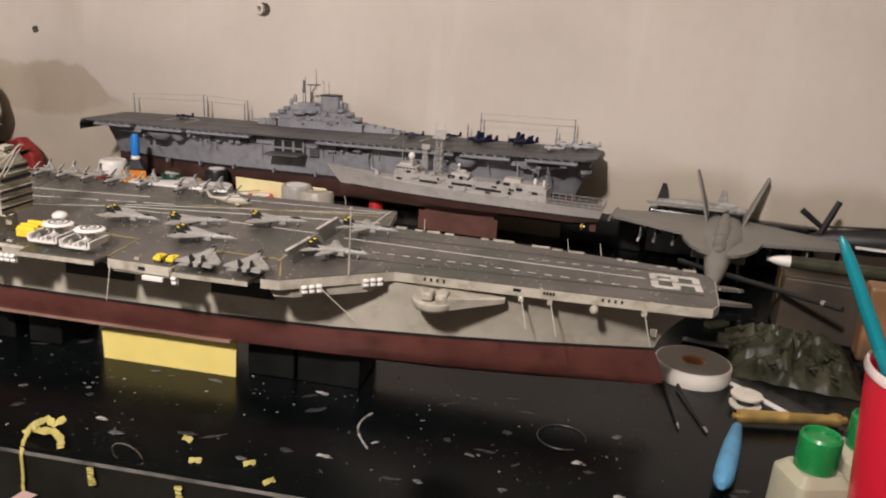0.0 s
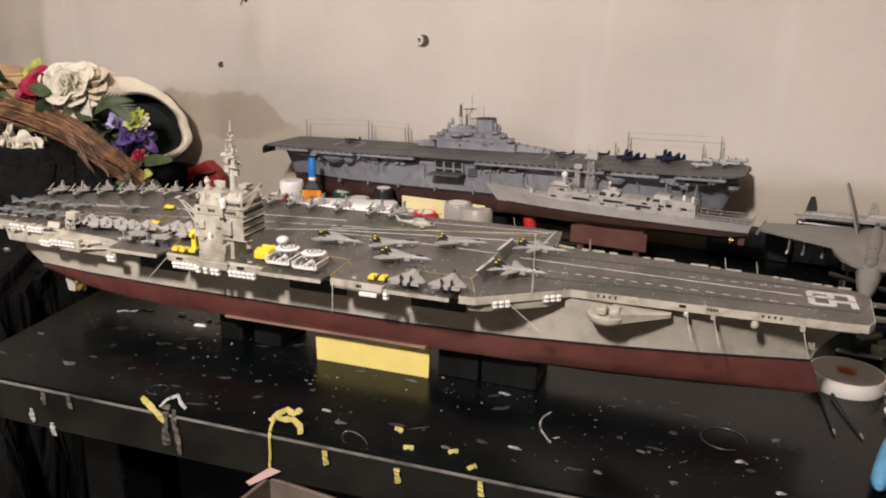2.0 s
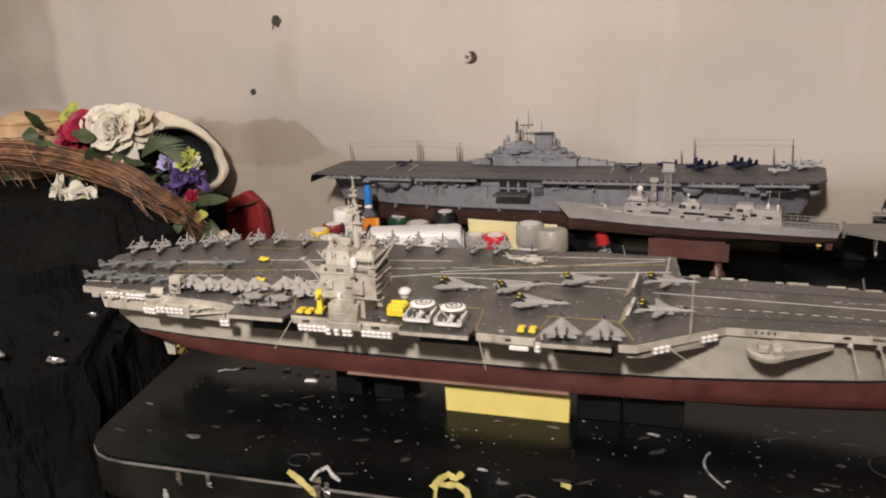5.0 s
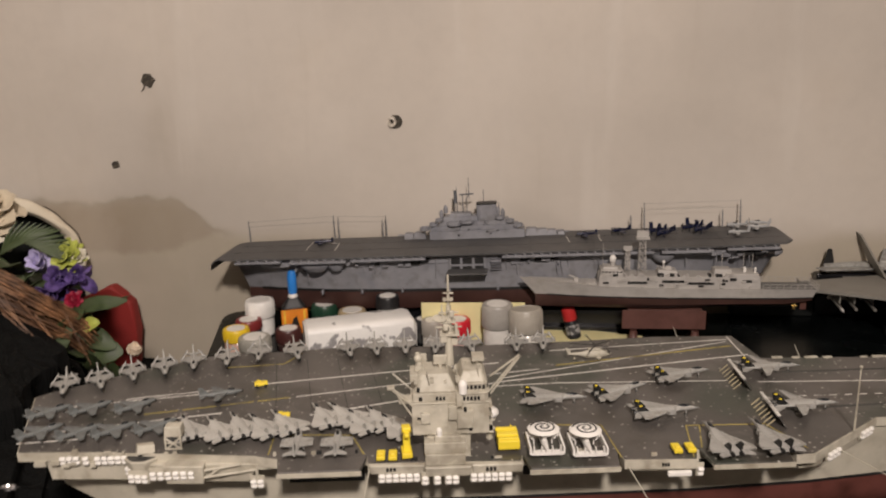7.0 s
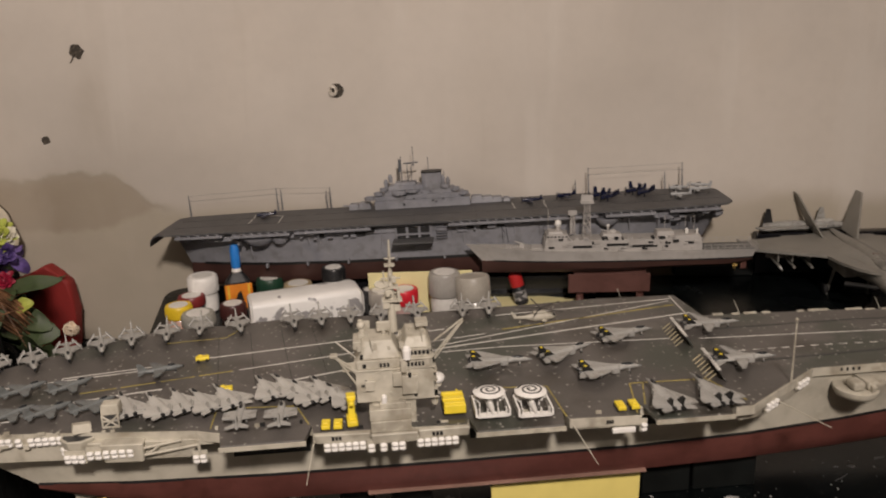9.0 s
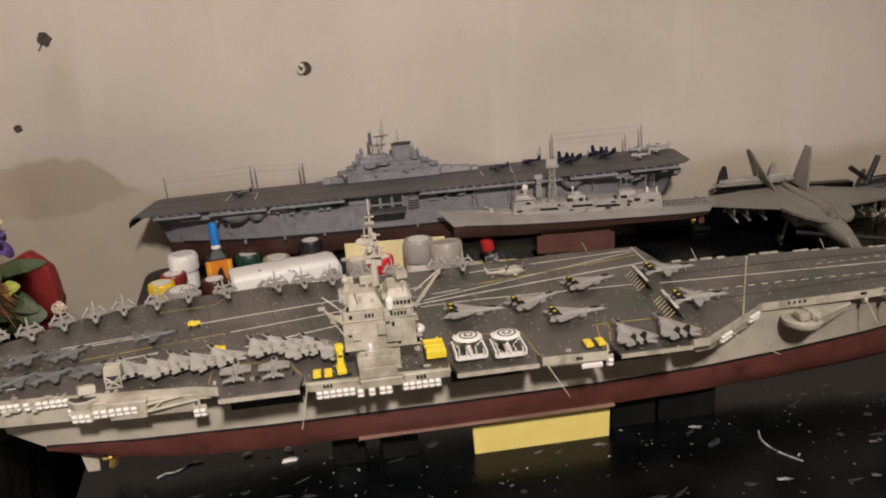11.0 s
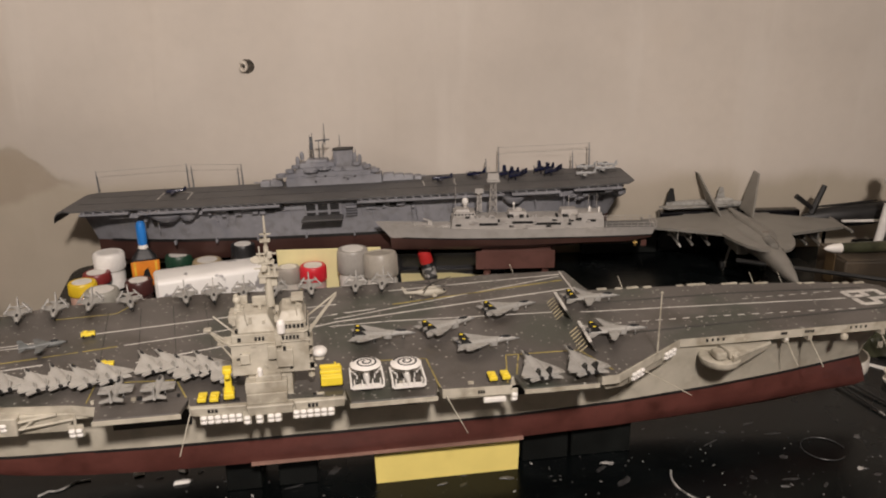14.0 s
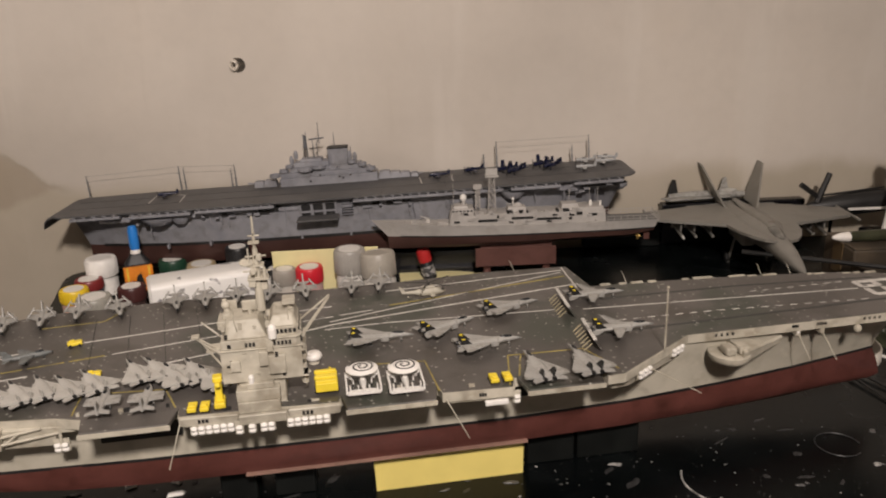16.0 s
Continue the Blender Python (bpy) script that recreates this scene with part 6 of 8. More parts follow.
WHITE_BODY, CLEAR = (0.76, 0.74, 0.70), (0.40, 0.38, 0.35)
for args in (
        (-0.1945, -0.1460, 0.0220, 0.0560, 0.026, (0.84, 0.82, 0.78), WHITE_BODY, "white paint jar with white cap"),
        (-0.2024, -0.1780, 0.0195, 0.0360, 0.015, (0.22, 0.03, 0.03), (0.03, 0.035, 0.07), "dark paint jar with maroon cap"),
        (-0.2060, -0.2210, 0.0190, 0.0370, 0.018, (0.80, 0.56, 0.03), (0.55, 0.35, 0.28), "yellow-capped paint jar with red-and-white label"),
        (-0.1710, -0.2435, 0.0230, 0.0330, 0.018, (0.33, 0.32, 0.28), (0.30, 0.29, 0.26), "squat paint jar with grey cap"),
        (-0.1310, -0.2120, 0.0185, 0.0350, 0.020, (0.07, 0.022, 0.020), (0.05, 0.03, 0.028), "paint jar with dark brown cap"),
        (-0.1020, -0.1125, 0.0205, 0.0400, 0.022, (0.018, 0.06, 0.035), (0.03, 0.05, 0.03), "paint jar with dark green cap"),
        (-0.0520, -0.1400, 0.0215, 0.0395, 0.016, (0.42, 0.33, 0.20), (0.36, 0.28, 0.18), "paint jar with tan cap"),
        (-0.0060, -0.1760, 0.0200, 0.0380, 0.016, (0.25, 0.24, 0.22), (0.26, 0.25, 0.23), "paint jar with mid-grey cap"),
        (0.0050, -0.1490, 0.0175, 0.0660, 0.030, (0.012, 0.012, 0.013), (0.012, 0.012, 0.013), "tall black bottle with pale label on its cap"),
        (0.0610, -0.1680, 0.0140, 0.0370, 0.018, (0.035, 0.034, 0.036), (0.05, 0.05, 0.05), "low paint jar with black cap"),
        (0.0785, -0.1965, 0.0165, 0.0450, 0.022, (0.36, 0.33, 0.29), (0.50, 0.47, 0.42), "paint jar with taupe cap"),
        (0.1140, -0.1996, 0.0190, 0.0480, 0.022, (0.62, 0.02, 0.035), (0.45, 0.30, 0.28), "paint jar with bright red cap"),
        (0.1710, -0.1950, 0.0220, 0.0700, 0.034, (0.36, 0.34, 0.31), (0.64, 0.62, 0.58), "large taupe-capped paint bottle with white label"),
        (0.2144, -0.2147, 0.0240, 0.0680, 0.034, (0.38, 0.35, 0.30), (0.62, 0.60, 0.55), "large taupe-capped paint bottle leaning back", False, -7)):
    paint_jar(*args)

glue = thing("glue_bottle", pose(-0.1360, -0.163, 0, 0, 0, 20), "dark glue bottle with orange label and blue cap", "bottle")
part("bottle", soft(prism(B(), rounded([(-0.019, -0.012), (0.019, -0.012), (0.019, 0.012), (-0.019, 0.012)], 0.006, 3), 0, 0.052, None, 0.92), 0.001, 1), GLASS_DARK, glue)
part("shoulder", prism(B(), rounded([(-0.0175, -0.011), (0.0175, -0.011), (0.0175, 0.011), (-0.0175, 0.011)], 0.006, 3), 0.052, 0.066, None, 0.42), GLASS_DARK, glue)
ORANGE = mat("orange_label", (0.72, 0.23, 0.02), 0.45, var=0.15, scale=50)
lab = part("label", soft(box(B(), -0.0195, 0.0195, -0.0127, -0.0110, 0.012, 0.050), 0.0005, 1), ORANGE, glue, "orange paper label with dark shapes")
bm = prism(B(), [(-0.008, 0.018), (-0.002, 0.036), (0.003, 0.040), (0.008, 0.018), (0.004, 0.016), (0.0, 0.026), (-0.004, 0.016)], -0.0133, -0.0126, Matrix(((1, 0, 0, 0), (0, 0, 1, 0), (0, 1, 0, 0), (0, 0, 0, 1))))
part("label_shape", bm, BLACK, lab)
for x in (-0.016, 0.013):
    part("label_stripe", box(B(), x, x + 0.003, -0.0133, -0.0125, 0.013, 0.049), mat("label_yellow", (0.8, 0.5, 0.05), 0.5), lab)
part("collar", lathe(B(), [(0.0065, 0.066), (0.0075, 0.067), (0.006, 0.072)], 14), WHITE, glue, "white collar")
part("cap", lathe(B(), [(0.0058, 0.071), (0.0068, 0.076), (0.0068, 0.100), (0.0052, 0.106), (0.001, 0.107)], 16), mat("blue_cap", (0.02, 0.20, 0.62), 0.4, var=0.08), glue, "bright blue cap", True)

bot = thing("white_bottle_on_side", pose(-0.1030, -0.2220, 0.0, 0, 0, 20), "white plastic bottle lying on its side, grey paint smears", "bottle")
rings = []
for x, w, h, z in ((0.0, 0.027, 0.0215, 0.0225), (0.0015, 0.029, 0.0228, 0.0228), (0.06, 0.029, 0.0232, 0.0232), (0.125, 0.030, 0.0240, 0.0240), (0.147, 0.0295, 0.0238, 0.0238), (0.154, 0.0275, 0.0220, 0.0226), (0.157, 0.0235, 0.0185, 0.0205)):
    rings.append(ring_of(x, w, h, z, 24, 0.38))
SMEAR = mat("white_with_grey_smears", (0.84, 0.83, 0.80), 0.42, var=0.05, scale=20, second=(0.30, 0.29, 0.29), cut=(0.605, 0.63), second_scale=21)
part("body", loft(B(), rings), SMEAR, bot, "", True)
part("foot_rim", loft(B(), [ring_of(-0.0022, 0.0255, 0.0205, 0.0225, 24, 0.38), ring_of(-0.0012, 0.0268, 0.0215, 0.0225, 24, 0.38), ring_of(0.0012, 0.0268, 0.0215, 0.0225, 24, 0.38)]), WHITE, bot)
part("shoulder_cap", loft(B(), [ring_of(0.1560, 0.0215, 0.0170, 0.0205, 24, 0.38), ring_of(0.1590, 0.0205, 0.0160, 0.0203, 24, 0.38), ring_of(0.1600, 0.0170, 0.0130, 0.0200, 24, 0.38)]), WHITE, bot, "flat white end cap")

red = thing("small_glue_bottle", pose(0.284, -0.146, 0.002, -8, -14, 0) @ Matrix.Scale(1.2, 4), "small dark bottle with red cap", "bottle")
part("bottle", lathe(B(), [(0.0080, 0), (0.0085, 0.002), (0.0085, 0.020), (0.006, 0.024)], 16), GLASS_DARK, red, "", True)
part("label", lathe(B(), [(0.0087, 0.005), (0.0087, 0.017)], 16, None, False), mat("bottle_label", (0.35, 0.34, 0.33), 0.5, second=(0.03, 0.03, 0.03), cut=(0.48, 0.52), second_scale=160), red)
part("cap", lathe(B(), [(0.0075, 0.022), (0.0085, 0.024), (0.0085, 0.037), (0.006, 0.040), (0.001, 0.0402)], 16), mat("red_cap", (0.55, 0.03, 0.03), 0.4, var=0.1), red, "red cap", True)

solid("yellow_card_upright", soft(box(B(), 0, 0.150, -0.001, 0.001, 0.0, 0.0660), 0.0004, 1), PALE_CARD, pose(0.060, -0.173, 0.0, 8, 0, 2), "upright pale yellow card plate behind the jars", "card")
solid("yellow_paper_sheet", prism(B(), [(0, 0), (0.150, -0.046), (0.135, -0.080), (0.005, -0.075)], 0.0, 0.0012), PALE_CARD, pose(0.235, -0.088, 0.0002), "loose pale yellow paper sheet on the table", "paper")

# ---- large fighter jet model ----
BIGJET = mat("big_jet_grey", (0.225, 0.215, 0.192), 0.55, var=0.08, scale=14, fine=200, second=(0.185, 0.178, 0.16), cut=(0.5, 0.75), grime=0.20)
F = pose(0.770, -0.105, 0.0, 0, 0, -93.5)
big = thing("large_fighter_jet_model", F, "large grey twin-tailed fighter jet model with wing missiles", "model aircraft")
z = 0.064
secs = [(-0.074, 0.022, 0.009, z), (-0.03, 0.028, 0.012, z), (0.03, 0.030, 0.016, z), (0.07, 0.029, 0.018, z), (0.095, 0.021, 0.018, z), (0.115, 0.0170, 0.016, z - 0.001), (0.140, 0.0145, 0.014, z - 0.003), (0.170, 0.0120, 0.0115, z - 0.006), (0.198, 0.008, 0.0078, z - 0.009), (0.216, 0.004, 0.004, z - 0.0105), (0.224, 0.0008, 0.0008, z - 0.011)]
part("fuselage", loft(B(), [ring_of(x, w, h, q, 16, 0.85) for x, w, h, q in secs]), BIGJET, big, "", True)
part("spine", loft(B(), [ring_of(x, w, h, z + 0.014, 10) for x, w, h in ((-0.06, 0.004, 0.002), (0.02, 0.010, 0.006), (0.07, 0.010, 0.009), (0.095, 0.009, 0.009), (0.11, 0.007, 0.006))]), BIGJET, big, "", True)
for y in (-1, 1):
    q = [(0.148, 0.009), (0.140, 0.022), (0.122, 0.034), (0.096, 0.044), (0.064, 0.050), (0.020, 0.148), (-0.022, 0.148), (-0.056, 0.026)]
    bm = B()
    rows = []
    for dz in (0.0055, 0.0095):
        rows.append([(a, y * b, z + dz - 0.02 * max(0.0, b - 0.03)) for a, b in q])
    part("wing", loft(bm, rows), BIGJET, big, "broad swept wing")
    q = [(-0.040, 0.026 * y), (-0.070, 0.072 * y), (-0.090, 0.072 * y), (-0.080, 0.022 * y)]
    part("tailplane", soft(prism(B(), q if y < 0 else q[::-1], z - 0.002, z + 0.001), 0.0006, 1), BIGJET, big)
    part("tail_fin", soft(upright(B(), [(-0.022, z + 0.008), (-0.084, z + 0.0665), (-0.108, z + 0.0665), (-0.086, z + 0.008)], y * 0.024, 23 * y, 0.003), 0.0006, 1), BIGJET, big, "tall canted tail fin")
    part("exhaust", lathe(B(), [(0.0115, 0), (0.0105, 0.010), (0.0085, 0.014), (0.0075, 0.008)], 18, pose(-0.070, y * 0.013, z, 0, -90, 0)), GLOSS_BLACK, big, "dark exhaust nozzle", True)
    part("intake", soft(box(B(), 0.02, 0.085, y * 0.024 - 0.009, y * 0.024 + 0.009, z - 0.018, z - 0.002), 0.003), BIGJET, big)
    part("wingtip_rail", rod(B(), (-0.034, y * 0.149, z + 0.0055), (0.044, y * 0.149, z + 0.0055), 0.0022, 8), BIGJET, big)
    for k, yy in enumerate((0.061, 0.086, 0.106)):
        py = part("pylon", soft(box(B(), 0.004, 0.030, y * yy - 0.001, y * yy + 0.001, z - 0.011, z + 0.006), 0.0004, 1), BIGJET, big)
        part("missile", rod(B(), (-0.02, y * yy, z - 0.013), (0.040, y * yy, z - 0.016), 0.0021, 10), BIGJET, py, "slim grey missile", True)
        if k == 2:
            part("missile_nose", rod(B(), (0.039, y * yy, z - 0.016), (0.049, y * yy, z - 0.0166), 0.0022, 10, 0.0009), WHITE, py, "white missile nose", True)
        for a in (0, 90):
            part("missile_fin", box(B(), -0.019, -0.009, -0.0050, 0.0050, -0.0003, 0.0003, pose(0, y * yy, z - 0.0135, 45 + a, 0, 0)), BIGJET, py)
    part("main_leg", rod(B(), (0.02, y * 0.030, 0), (0.03, y * 0.022, z - 0.008), 0.002, 8), BIGJET, big)
    part("wheel", lathe(B(), [(0.006, -0.003), (0.008, 0), (0.006, 0.003)], 14, pose(0.02, y * 0.032, 0.008, 90, 0, 0)), BLACK, big)
SMOKED = mat("smoked_canopy", (0.16, 0.155, 0.14), 0.18, var=0.3, scale=60)
part("canopy", loft(B(), [ring_of(x, w, h, z + 0.011, 12) for x, w, h in ((0.088, 0.003, 0.002), (0.100, 0.0085, 0.009), (0.118, 0.009, 0.0085), (0.135, 0.007, 0.004), (0.145, 0.002, 0.001))]), SMOKED, big, "smoky canopy", True)
part("seat", soft(box(B(), 0.092, 0.100, -0.004, 0.004, z + 0.015, z + 0.022), 0.001), mat("seat_brown", (0.10, 0.05, 0.03), 0.6), big)

# ---- smaller jet by the wall, on a dark box ----
sj = thing("small_fighter_jet_model", pose(0.770, -0.0150, 0.060, 0, 0, 2), "small pale grey fighter jet model close to the wall", "model aircraft")
part("fuselage", loft(B(), [ring_of(x, w, h, 0.018, 12) for x, w, h in ((-0.095, 0.004, 0.006), (-0.05, 0.009, 0.009), (-0.01, 0.009, 0.008), (0.030, 0.005, 0.005), (0.045, 0.001, 0.001))]), JET, sj, "", True)
part("wing", prism(B(), [(-0.110, -0.012), (-0.100, -0.026), (-0.040, -0.020), (0.000, -0.018), (0.010, -0.004), (-0.060, -0.004)], 0.018, 0.0205), JET, sj, "flat grey wing")
part("canopy", ball(B(), (0.005, 0, 0.025), 0.005, 3.0, 0.8, 0.8, 10), JET_PALE, sj, "pale canopy", True)
for x in (-0.088, -0.004):
    part("tail_fin", upright(B(), [(x + 0.010, 0.020), (x + 0.004, 0.047), (x - 0.002, 0.047), (x - 0.008, 0.020)], 0.0, 0, 0.002), BLACK if x < -0.05 else JET, sj)
solid("dark_parts_box", soft(box(B(), -0.105, 0.13, -0.010, 0.010, 0, 0.0685), 0.003), GLOSS_BLACK, pose(0.770, -0.0155, 0.0002), "low black box under the small jet", "box")

# added rimmed block that keeps the wall base behind the frigate dark
tray = thing("black_parts_tray", pose(0.600, -0.0185, 0.0002), "low black filler block added to darken the wall base behind the frigate", "tray")
part("base", soft(box(B(), -0.062, 0.062, -0.012, 0.012, 0, 0.043), 0.002, 2), STAND_BLACK, tray)
part("rim", soft(box(B(), -0.0635, 0.0635, -0.0135, 0.0135, 0.042, 0.046), 0.0015, 2), STAND_BLACK, tray)

# ---- black cloth at the end of the table ----
BASE = NEAR
CLOTH = mat("black_cloth", (0.0044, 0.0047, 0.0046), 0.9, var=0.35, scale=9, fine=240, bump=0.3, second=(0.0075, 0.008, 0.007), cut=(0.5, 0.75))
CLOTH.node_tree.nodes["Principled BSDF"].inputs["Specular IOR Level"].default_value = 0.12


def hanging_folds(m):
    """Adds relief of long upright creases, over the weave."""
    nt = m.node_tree
    b = nt.nodes["Principled BSDF"]
    weave = b.inputs["Normal"].links[0].from_socket
    mp = nt.nodes.new("ShaderNodeMapping")
    mp.inputs["Scale"].default_value = (26.0, 26.0, 3.0)
    nt.links.new(nt.nodes.new("ShaderNodeTexCoord").outputs["Object"], mp.inputs["Vector"])
    n = nt.nodes.new("ShaderNodeTexNoise")
    n.inputs["Scale"].default_value, n.inputs["Detail"].default_value, n.inputs["Distortion"].default_value = 1.0, 4.0, 1.2
    nt.links.new(mp.outputs[0], n.inputs["Vector"])
    bump = nt.nodes.new("ShaderNodeBump")
    bump.inputs["Strength"].default_value, bump.inputs["Distance"].default_value = 0.9, 0.03
    nt.links.new(n.outputs["Fac"], bump.inputs["Height"])
    nt.links.new(weave, bump.inputs["Normal"])
    nt.links.new(bump.outputs[0], b.inputs["Normal"])


hanging_folds(CLOTH)


def draped(name, stack, label, seed, fold, material):
    """Cloth over a heap: stacked outlines, each walked round with hanging folds."""
    rings = []
    n = 220
    full = []
    for (p0, z0), (p1, z1) in zip(stack, stack[1:]):
        full += [([tuple(Vector(a).lerp(Vector(b), k / 4)) for a, b in zip(p0, p1)], z0 + (z1 - z0) * k / 4) for k in range(4)]
    full.append(stack[-1])
    for pts, z in full:
        k = len(pts)
        lens = [math.dist(pts[i], pts[(i + 1) % k]) for i in range(k)]
        ring = []
        for j in range(n):
            d = sum(lens) * j / n
            i = 0
            while d > lens[i]:
                d -= lens[i]
                i += 1
            p, q = Vector(pts[i]), Vector(pts[(i + 1) % k])
            c = p.lerp(q, d / lens[i])
            out = Vector((q.y - p.y, p.x - q.x)).normalized()
            w = fold * (noise.noise(Vector((j * 0.30, z * 3.0, seed))) + 0.7 * noise.noise(Vector((j * 0.75 + z * 14, z * 9.0, seed + 7))) + 0.3 * noise.noise(Vector((j * 1.7, z * 30.0, seed + 3))))
            ring.append((c.x + out.x * w, c.y + out.y * w, z + 0.010 * noise.noise(Vector((j * 0.3, seed, z * 9)))))
        rings.append(ring)
    return solid(name, loft(B(), rings), material, Matrix(), label, "cloth", smooth=True)


low = [(-1.5, -0.12), (-1.5, -1.0), (-0.55, -0.98), (-0.30, -0.86), (-0.225, -0.74), (-0.275, -0.49), (-0.47, -0.14)]
mid = [(-1.5, -0.12), (-1.5, -0.95), (-0.58, -0.92), (-0.335, -0.80), (-0.262, -0.70), (-0.305, -0.46), (-0.50, -0.15)]
upp = [(-1.45, -0.14), (-1.45, -0.70), (-0.62, -0.66), (-0.42, -0.62), (-0.325, -0.56), (-0.350, -0.42), (-0.54, -0.19)]
top = [(-1.4, -0.18), (-1.4, -0.58), (-0.66, -0.55), (-0.50, -0.53), (-0.42, -0.50), (-0.43, -0.40), (-0.58, -0.23)]
draped("black_cloth", [(low, -0.755), (low, -0.45), (low, -0.20), (mid, -0.06), (mid, 0.0), (upp, 0.055), (upp, 0.085), (top, 0.125), ([(x * 0.9 - 0.07, y * 0.9 - 0.04) for x, y in top], 0.138)],
       "black cloth draped in folds beside the table end", 3.0, 0.022, CLOTH)
FOIL = mat("crinkled_foil", (0.55, 0.55, 0.56), 0.25, 0.9, var=0.2, scale=60)
rnd = random.Random(5)
for x, y, z in ((-0.262, -0.665, 0.060), (-0.300, -0.690, 0.040), (-0.345, -0.740, 0.030), (-0.275, -0.72, 0.022)):
    bm = ball(B(), (0, 0, 0), 0.0055, 2.0, 0.8, 0.5, 8)
    for v in bm.verts:
        v.co *= rnd.uniform(0.6, 1.25)
    solid("foil_scrap", bm, FOIL, pose(x, y, z, 20, 10, rnd.uniform(0, 180)), "small crinkled silver foil scrap on the cloth", "scrap", "foil scraps")

# ---- dried twig wreath with cloth flowers ----
wreath = thing("flower_wreath", pose(0, 0, 0), "twig wreath dressed with red, white and purple cloth flowers", "wreath")
TWIG = mat("dry_twigs", (0.22, 0.110, 0.052), 0.6, var=0.4, scale=60, piece=1.2, second=(0.085, 0.040, 0.020), cut=(0.45, 0.6), second_scale=40)
ARC = [Vector(p) for p in ((-0.88, -0.40, 0.150), (-0.78, -0.395, 0.180), (-0.68, -0.39, 0.190), (-0.555, -0.385, 0.180), (-0.457, -0.38, 0.157), (-0.408, -0.36, 0.118), (-0.383, -0.33, 0.082), (-0.371, -0.305, 0.046))]


def along(u):
    f = u * (len(ARC) - 1)
    i = min(int(f), len(ARC) - 2)
    a, b = ARC[max(i - 1, 0)], ARC[i]
    c, d = ARC[i + 1], ARC[min(i + 2, len(ARC) - 1)]
    t = f - i
    return 0.5 * ((2 * b) + (c - a) * t + (2 * a - 5 * b + 4 * c - d) * t * t + (3 * b - a - 3 * c + d) * t ** 3)


rnd = random.Random(11)
for i in range(170):
    u0, u1 = rnd.uniform(-0.02, 0.45), rnd.uniform(0.55, 1.0)
    ang, rad = rnd.uniform(0, 6.28), 0.026 * math.sqrt(rnd.random())
    r = rnd.uniform(0.0008, 0.0019)
    spin = rnd.uniform(-2.5, 4.0)
    pts = []
    for k in range(13):
        u = max(0.0, u0 + (u1 - u0) * k / 12)
        p = along(u)
        a = ang + spin * u
        s = rad * (1.0 - 0.25 * u) + 0.003 * noise.noise(Vector((i, u * 6, 0)))
        pts.append(p + Vector((0.3 * s * math.cos(a), s * math.sin(a), s * math.cos(a))))
    rings = []
    for k, p in enumerate(pts):
        t = (pts[min(k + 1, 12)] - pts[max(k - 1, 0)]).normalized()
        n1 = t.orthogonal().normalized()
        n2 = t.cross(n1)
        q = r * (1 - 0.5 * k / 12)
        rings.append([p + n1 * q * math.cos(j * 1.2566) + n2 * q * math.sin(j * 1.2566) for j in range(5)])
    part("twig", loft(B(), rings), TWIG, wreath)
for i in range(45):  # loose twig ends that stray from the bundle
    p = along(rnd.uniform(0.05, 0.84)) + Vector((0, rnd.uniform(-0.03, 0.0), rnd.uniform(-0.03, 0.03)))
    q = p + Vector((rnd.uniform(0.02, 0.055), rnd.uniform(-0.012, 0.012), rnd.uniform(-0.075, 0.02)))
    part("twig", rod(B(), p, q, rnd.uniform(0.0006, 0.0012), 4, 0.0004), TWIG, wreath)


def petal(bm, m, length, width, curl, seg=7, tip=0.6):
    """A cupped petal of some thickness that starts at the origin and runs along x."""
    rows = []
    for k in range(seg + 1):
        u = k / seg
        w = width * math.sin(math.pi * min(0.985, 0.10 + 0.885 * u)) ** tip
        z = curl * u * u * length
        f, g = 0.30 * w * math.sin(9.0 * u + 41.0 * length), 0.30 * w * math.sin(8.0 * u + 67.0 * width + 2.0)
        rows.append([(length * u, -w, z + 0.18 * w + f), (length * u, 0, z - 0.10 * w), (length * u, w, z + 0.18 * w + g), (length * u, w * 0.9, z + 0.18 * w + g + 0.0007), (length * u, 0, z - 0.10 * w + 0.0009), (length * u, -w * 0.9, z + 0.18 * w + f + 0.0007)])
    return loft(bm, [[m @ Vector(p) for p in r] for r in rows])


def flower(place, size, material, layers, label, tilt=(60, 0, 0), seed=1, centre=None):
    rnd = random.Random(seed)
    size *= 0.88
    base = pose(*place, *tilt)
    head = part("flower", ball(B(), Vector(place), size * 0.16, seg=10), centre or material, wreath, label, True)
    for count, length, width, lift, curl in layers:
        for i in range(count):
            m = base @ pose(0, 0, 0, 0, 0, 360 * i / count + rnd.uniform(-14, 14)) @ pose(0, 0, 0, 0, -lift + rnd.uniform(-10, 10), 0) @ pose(0, 0, 0, rnd.uniform(-14, 14), 0, 0)
            part("petal", petal(B(), m, size * length * rnd.uniform(0.85, 1.1), size * width, curl, 9, 0.42), material, head, "", True)


CRIMSON = mat("crimson_cloth", (0.30, 0.008, 0.035), 0.6, var=0.25, scale=60)
IVORY = mat("ivory_cloth", (0.66, 0.62, 0.51), 0.65, var=0.06, scale=50)
CREAM_BLOOM = mat("beige_cloth", (0.60, 0.52, 0.39), 0.65, var=0.08, scale=50)
PURPLE = mat("purple_cloth", (0.12, 0.075, 0.25), 0.6, var=0.35, scale=70, second=(0.06, 0.035, 0.14), cut=(0.45, 0.65))
LILAC = mat("lilac_cloth", (0.42, 0.38, 0.62), 0.6, var=0.15, scale=70)
LIME = mat("lime_cloth", (0.38, 0.42, 0.08), 0.6, var=0.2, scale=70)
